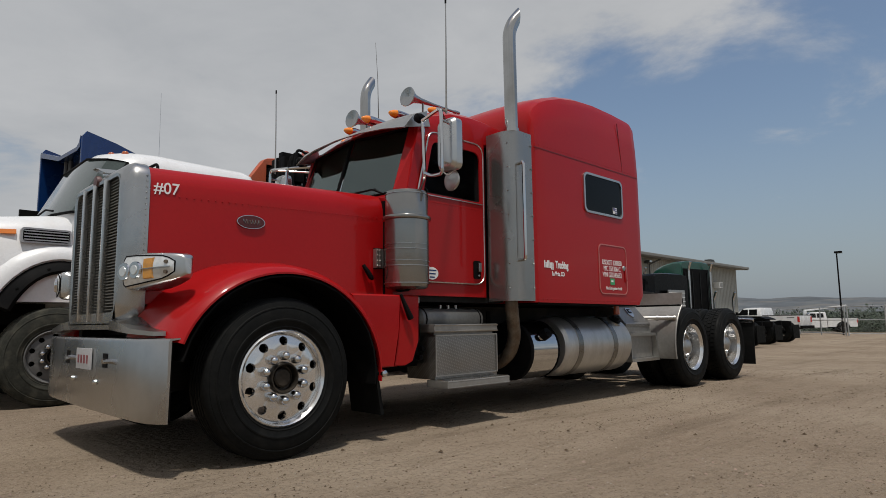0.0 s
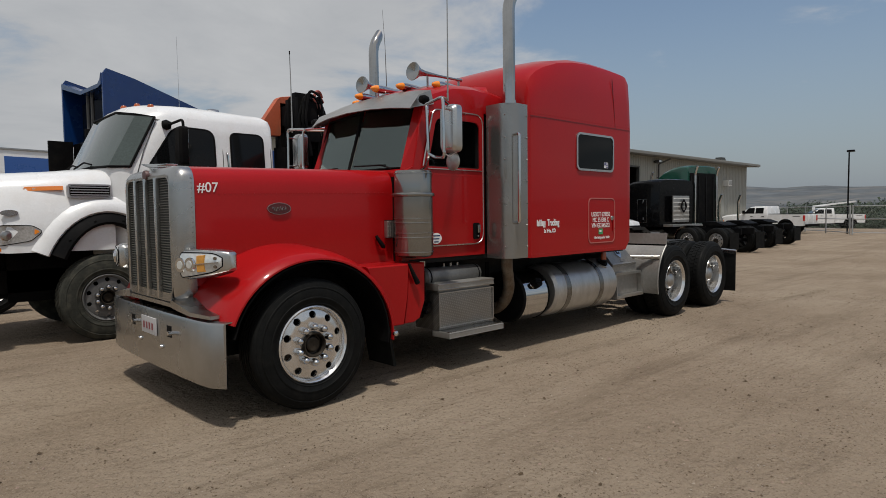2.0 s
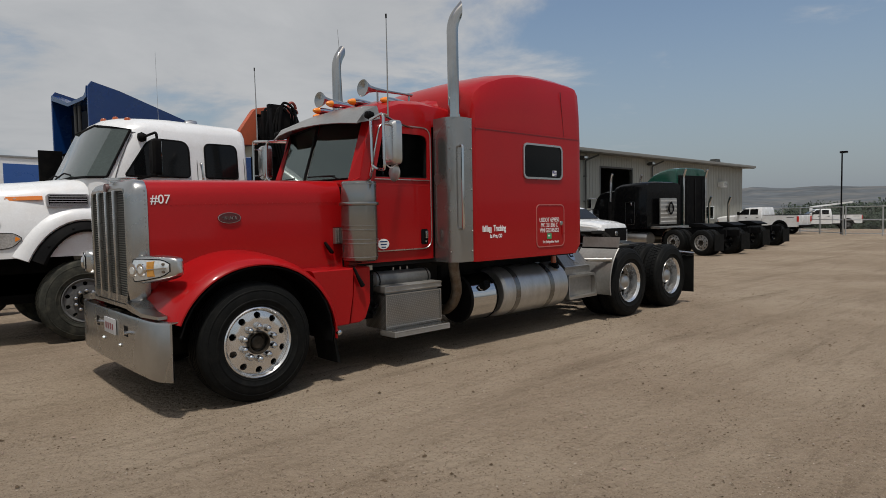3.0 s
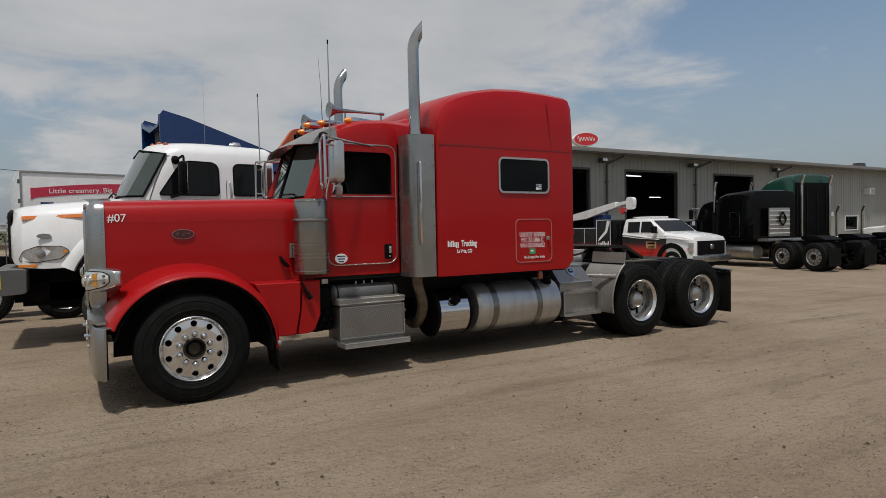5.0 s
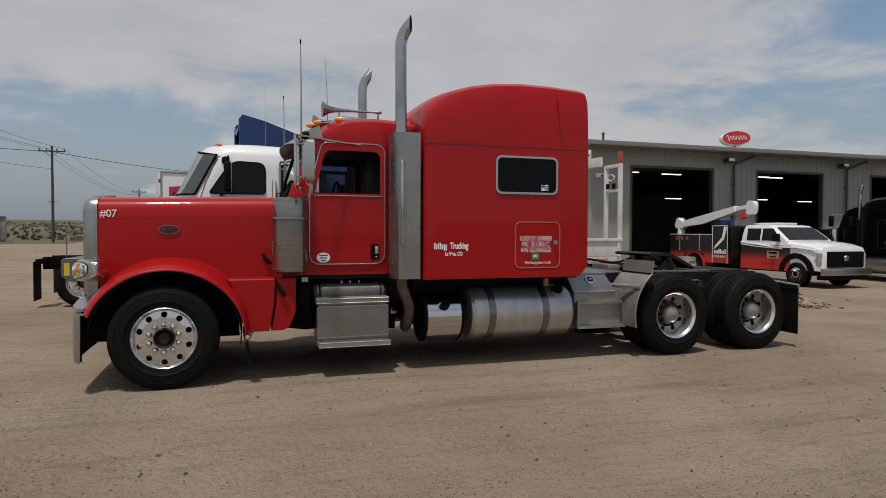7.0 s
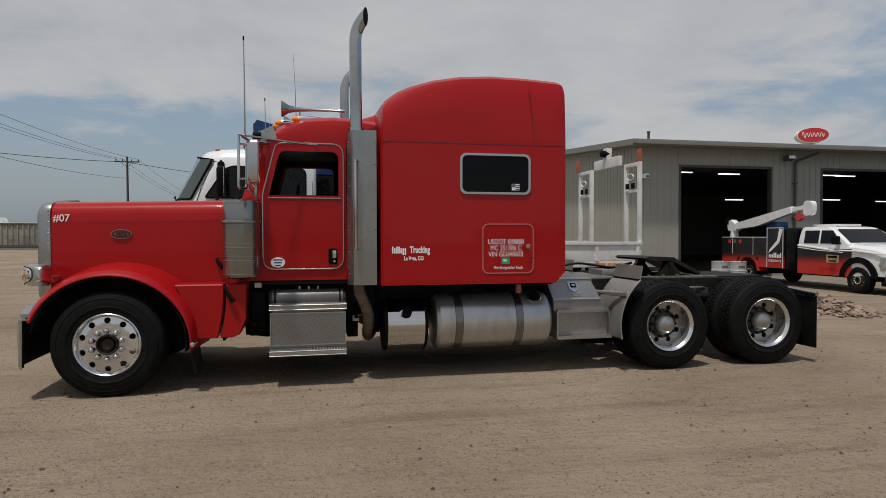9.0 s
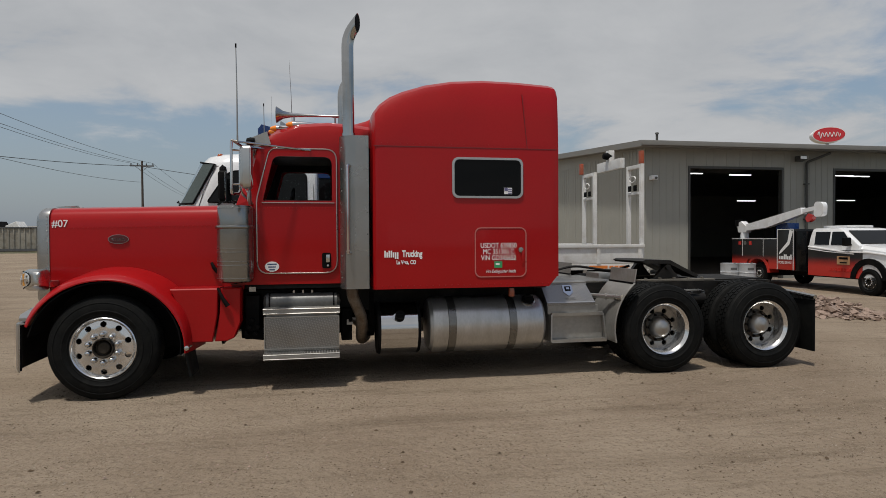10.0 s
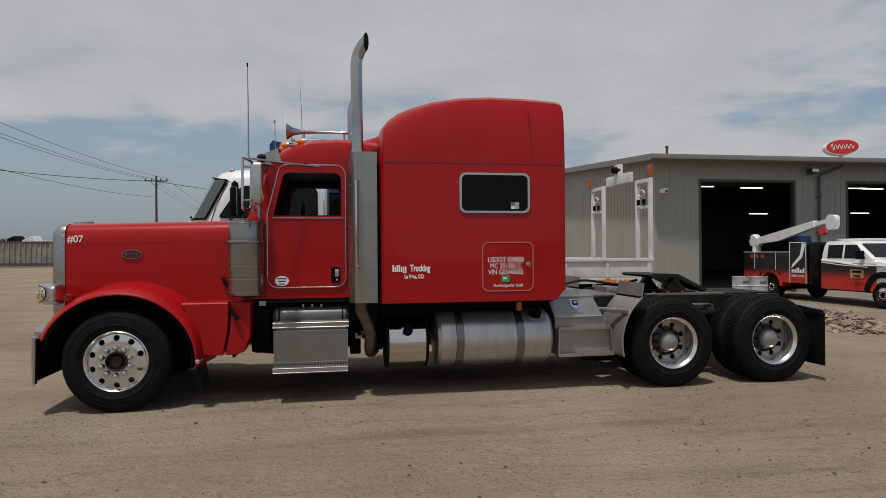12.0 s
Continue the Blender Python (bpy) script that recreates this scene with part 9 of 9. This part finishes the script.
def field_scrub():
    """Low olive bushes in drifts over the rising pasture."""
    rng = random.Random(31)
    vs, fs = [], []
    for i in range(2200):
        y = 92 + 230 * rng.random()
        x = rng.uniform(-0.75, 0.35) * y + 4
        if noise.noise((x * 0.02, y * 0.07, 1.0)) < -0.05:
            continue
        r = rng.uniform(0.25, 0.75)
        leaf_cloud(vs, fs, rng, (x, y, ground_height(x, y) + r * 0.4), r, 14, 0.26)
    me = bpy.data.meshes.new("field_scrub")
    me.from_pydata(vs, [], fs)
    me.materials.append(mat("olive scrub", (0.075, 0.08, 0.045), 0.8, var=0.4, scale=0.3, fine=3))
    tagged(new("field_scrub", me), "low olive scrub scattered over the pasture", "bushes", kind="stuff")


field_scrub()


def tree(x, y, h):
    rng = random.Random(int(x * 7 + y))
    T = empty("tree", pose(x, y, ground_height(x, y)), "dark green leafy tree at the edge of the field", "tree", "field trees")
    bm = B()
    tube(bm, [(0, 0, -0.2), (0.1, 0, h * 0.35), (0.0, 0.1, h * 0.7)], [0.28, 0.2, 0.08], 8)
    vs, fs = [], []
    for k in range(9):
        a, e = rng.uniform(0, 6.3), rng.uniform(0.35, 0.75)
        q = Vector((math.cos(a) * h * 0.3, math.sin(a) * h * 0.3, h * e + h * 0.18))
        tube(bm, [(0.05, 0, h * e * 0.75), q * 0.6 + Vector((0, 0, h * e * 0.3)), q], [0.1, 0.06, 0.02], 6)
        leaf_cloud(vs, fs, rng, q, h * 0.24, 320, 0.17)
    leaf_cloud(vs, fs, rng, (0, 0, h * 0.78), h * 0.26, 420, 0.17)
    leaf_cloud(vs, fs, rng, (0, 0, h * 0.45), h * 0.28, 420, 0.17)
    part("trunk", bm, BARK, T)
    me = bpy.data.meshes.new("crown")
    me.from_pydata(vs, [], fs)
    me.materials.append(LEAF)
    ob = new("crown", me)
    ob.parent = T


tree(-20, 168, 6.6)
tree(-25, 176, 5.4)


def yard_lamp(x, y, h):
    L = empty("yard_lamp", pose(x, y, ground_height(x, y)), "dark square yard lamp on a tall steel pole", "lamp")
    bm = B()
    tube(bm, [(0, 0, -0.2), (0, 0, h)], [0.06, 0.045], 10)
    part("pole", bm, BLACK, L)
    bm = B()
    box(bm, -0.16, 0.16, -0.32, 0.12, h - 0.02, h + 0.12, 0.03)
    part("head", bm, BLACK, L)
    bm = B()
    box(bm, -0.15, 0.15, -0.36, 0.06, h - 0.03, h - 0.021)
    part("lens", bm, LAMPGLASS, L)


yard_lamp(47.5, 6.65, 5.68)


def fence_run(a, b, n, gate=False):
    """Chain-link frames between two points: posts, rails and thin diagonal wires."""
    a, b = Vector((*a, 0)), Vector((*b, 0))
    F = empty("gate" if gate else "fence", pose(0, 0, 0), "galvanised pipe gate standing in the chain-link fence" if gate else "galvanised chain-link fence with pipe rails", "gate" if gate else "fence")
    for i in range(n + 1):
        p = a.lerp(b, i / n)
        g = ground_height(p.x, p.y)
        bm = B()
        tube(bm, [(p.x, p.y, g - 0.2), (p.x, p.y, g + 2.0)], 0.045, 8)
        part("post", bm, GALV, F)
    ga, gb = ground_height(a.x, a.y), ground_height(b.x, b.y)
    for h in (0.15, 1.05, 1.93):
        bm = B()
        tube(bm, [(a.x, a.y, ga + h), (b.x, b.y, gb + h)], 0.03, 6)
        part("rail", bm, GALV, F)
    vs, fs = [], []
    L = (b - a).length
    side = (b - a).normalized()
    nrm = Vector((-side.y, side.x, 0)) * 0.004
    k = int(L / 0.16)
    for i in range(-12, k):
        for sgn in (1, -1):
            s0, s1 = i * 0.16, i * 0.16 + 1.8
            z0, z1 = (0.15, 1.93) if sgn == 1 else (1.93, 0.15)
            c0, c1 = max(0.0, s0), min(L, s1)
            if c1 <= c0:
                continue
            f = lambda s: z0 + (z1 - z0) * (s - s0) / 1.8
            p, q = a + side * c0 + Vector((0, 0, ga + f(c0))), a + side * c1 + Vector((0, 0, gb + f(c1)))
            j = len(vs)
            w = Vector((0, 0, 0.004))
            vs += [p + w, q + w, q - w, p - w]
            fs.append((j, j + 1, j + 2, j + 3))
    me = bpy.data.meshes.new("mesh")
    me.from_pydata(vs, [], fs)
    me.materials.append(GALV)
    ob = new("wire_mesh", me)
    ob.parent = F


fence_run((46.0, 6.0), (45.0, 1.6), 2, gate=True)
fence_run((45.0, 1.4), (43.5, -16.0), 6)
fence_run((46.2, 6.2), (56.0, 14.5), 4)
tmp = pickup(pose(67.0, 15.4, ground_height(67, 15.4), 0, 0, -60), "white work truck parked beyond the fence")
bm = B()
prism(bm, [(1.0, 2.1), (1.05, 2.28), (4.8, 2.72), (4.85, 2.58)], "xz", -0.1, 0.1, 0.02)
box(bm, 1.0, 1.25, -0.12, 0.12, 1.4, 2.2, 0.02)
part("crane_boom", bm, WHITE, tmp, "white folded crane boom")


def barrel(x, y):
    D = empty("steel_drum", pose(x, y, G0 + 0.02), "pale grey steel drum with ribbed sides and dark label", "drum", "drums by the bay")
    bm = B()
    lathe(bm, [(0.0, 0.0), (0.285, 0.0), (0.29, 0.02), (0.285, 0.03), (0.285, 0.28), (0.298, 0.295), (0.285, 0.31), (0.285, 0.57), (0.298, 0.585), (0.285, 0.60), (0.285, 0.86), (0.292, 0.88), (0.28, 0.88), (0.275, 0.865), (0.0, 0.865)], (0, 0, 0), "z", 28)
    part("drum", bm, mat("grey drum paint", (0.42, 0.44, 0.46), 0.4, var=0.06, dirt=(0.28, 0.26, 0.24), amount=0.3), D)
    bm = B()
    for i in range(5):
        a = radians(-118 + 9 * i)
        b = radians(-118 + 9 * (i + 1))
        loft(bm, [[(0.288 * math.cos(t), 0.288 * math.sin(t), z) for z in (0.66, 0.74)] + [(0.286 * math.cos(t), 0.286 * math.sin(t), z) for z in (0.74, 0.66)] for t in (a, b)])
    part("label_bar", bm, GREYP, D)
    bm = B()
    cyl(bm, (0.12, -0.1, 0.865), (0.12, -0.1, 0.90), 0.035, n=10)
    part("bung", bm, STEEL, D)


barrel(15.55, 11.0)
barrel(16.0, 10.75)


def loose_tyre(x, y, z, tilt=0):
    T = empty("old_tyre", pose(x, y, z, 90 + tilt, 0, 20 * x), "old black tyre lying flat before the bay", "tyre", "tyres before the bay")
    part("tread", tyre_mesh(B(), (0, -0.14, 0), 0.5, 0.3, 0.27), RUBBER, T)


for q in ((13.6, 12.4, 0.03), (14.7, 12.9, 0.01), (14.1, 12.6, 0.28), (12.9, 13.3, 0.05), (15.4, 13.4, 0.0)):
    loose_tyre(q[0], q[1], q[2])


def rubble_heap():
    rng = random.Random(21)
    bm = B()
    for i in range(1300):
        t = rng.random()
        x = 12.8 + 1.7 * t + rng.gauss(0, 0.4)
        y = 3.2 + 3.8 * t + rng.gauss(0, 0.3)
        h = 0.24 * math.exp(-((x - 12.8 - 1.7 * t) / 0.45) ** 2) * min(1, 4 * t + 0.2) * min(1.0, 4 * (1 - t) + 0.15)
        s = rng.uniform(0.02, 0.065) * (1 if rng.random() < 0.88 else 1.8)
        z = ground_height(x, y) + h * rng.random() + s * 0.2
        m = pose(x, y, z, rng.uniform(-30, 30), rng.uniform(-30, 30), rng.uniform(0, 360))
        pts = [m @ Vector((sx * s * rng.uniform(0.6, 1.3), sy * s * rng.uniform(0.6, 1.2), sz * s * 0.45 * rng.uniform(0.6, 1.2))) for sx in (-1, 1) for sy in (-1, 1) for sz in (-1, 1)]
        vs = [bm.verts.new(p) for p in pts]
        for f in ((0, 1, 3, 2), (4, 6, 7, 5), (0, 4, 5, 1), (2, 3, 7, 6), (0, 2, 6, 4), (1, 5, 7, 3)):
            bm.faces.new([vs[k] for k in f])
    thing("rubble", bm, RUBBLE, "low spread of broken pinkish rubble and stones", "rubble", kind="stuff", sharp=10)


rubble_heap()
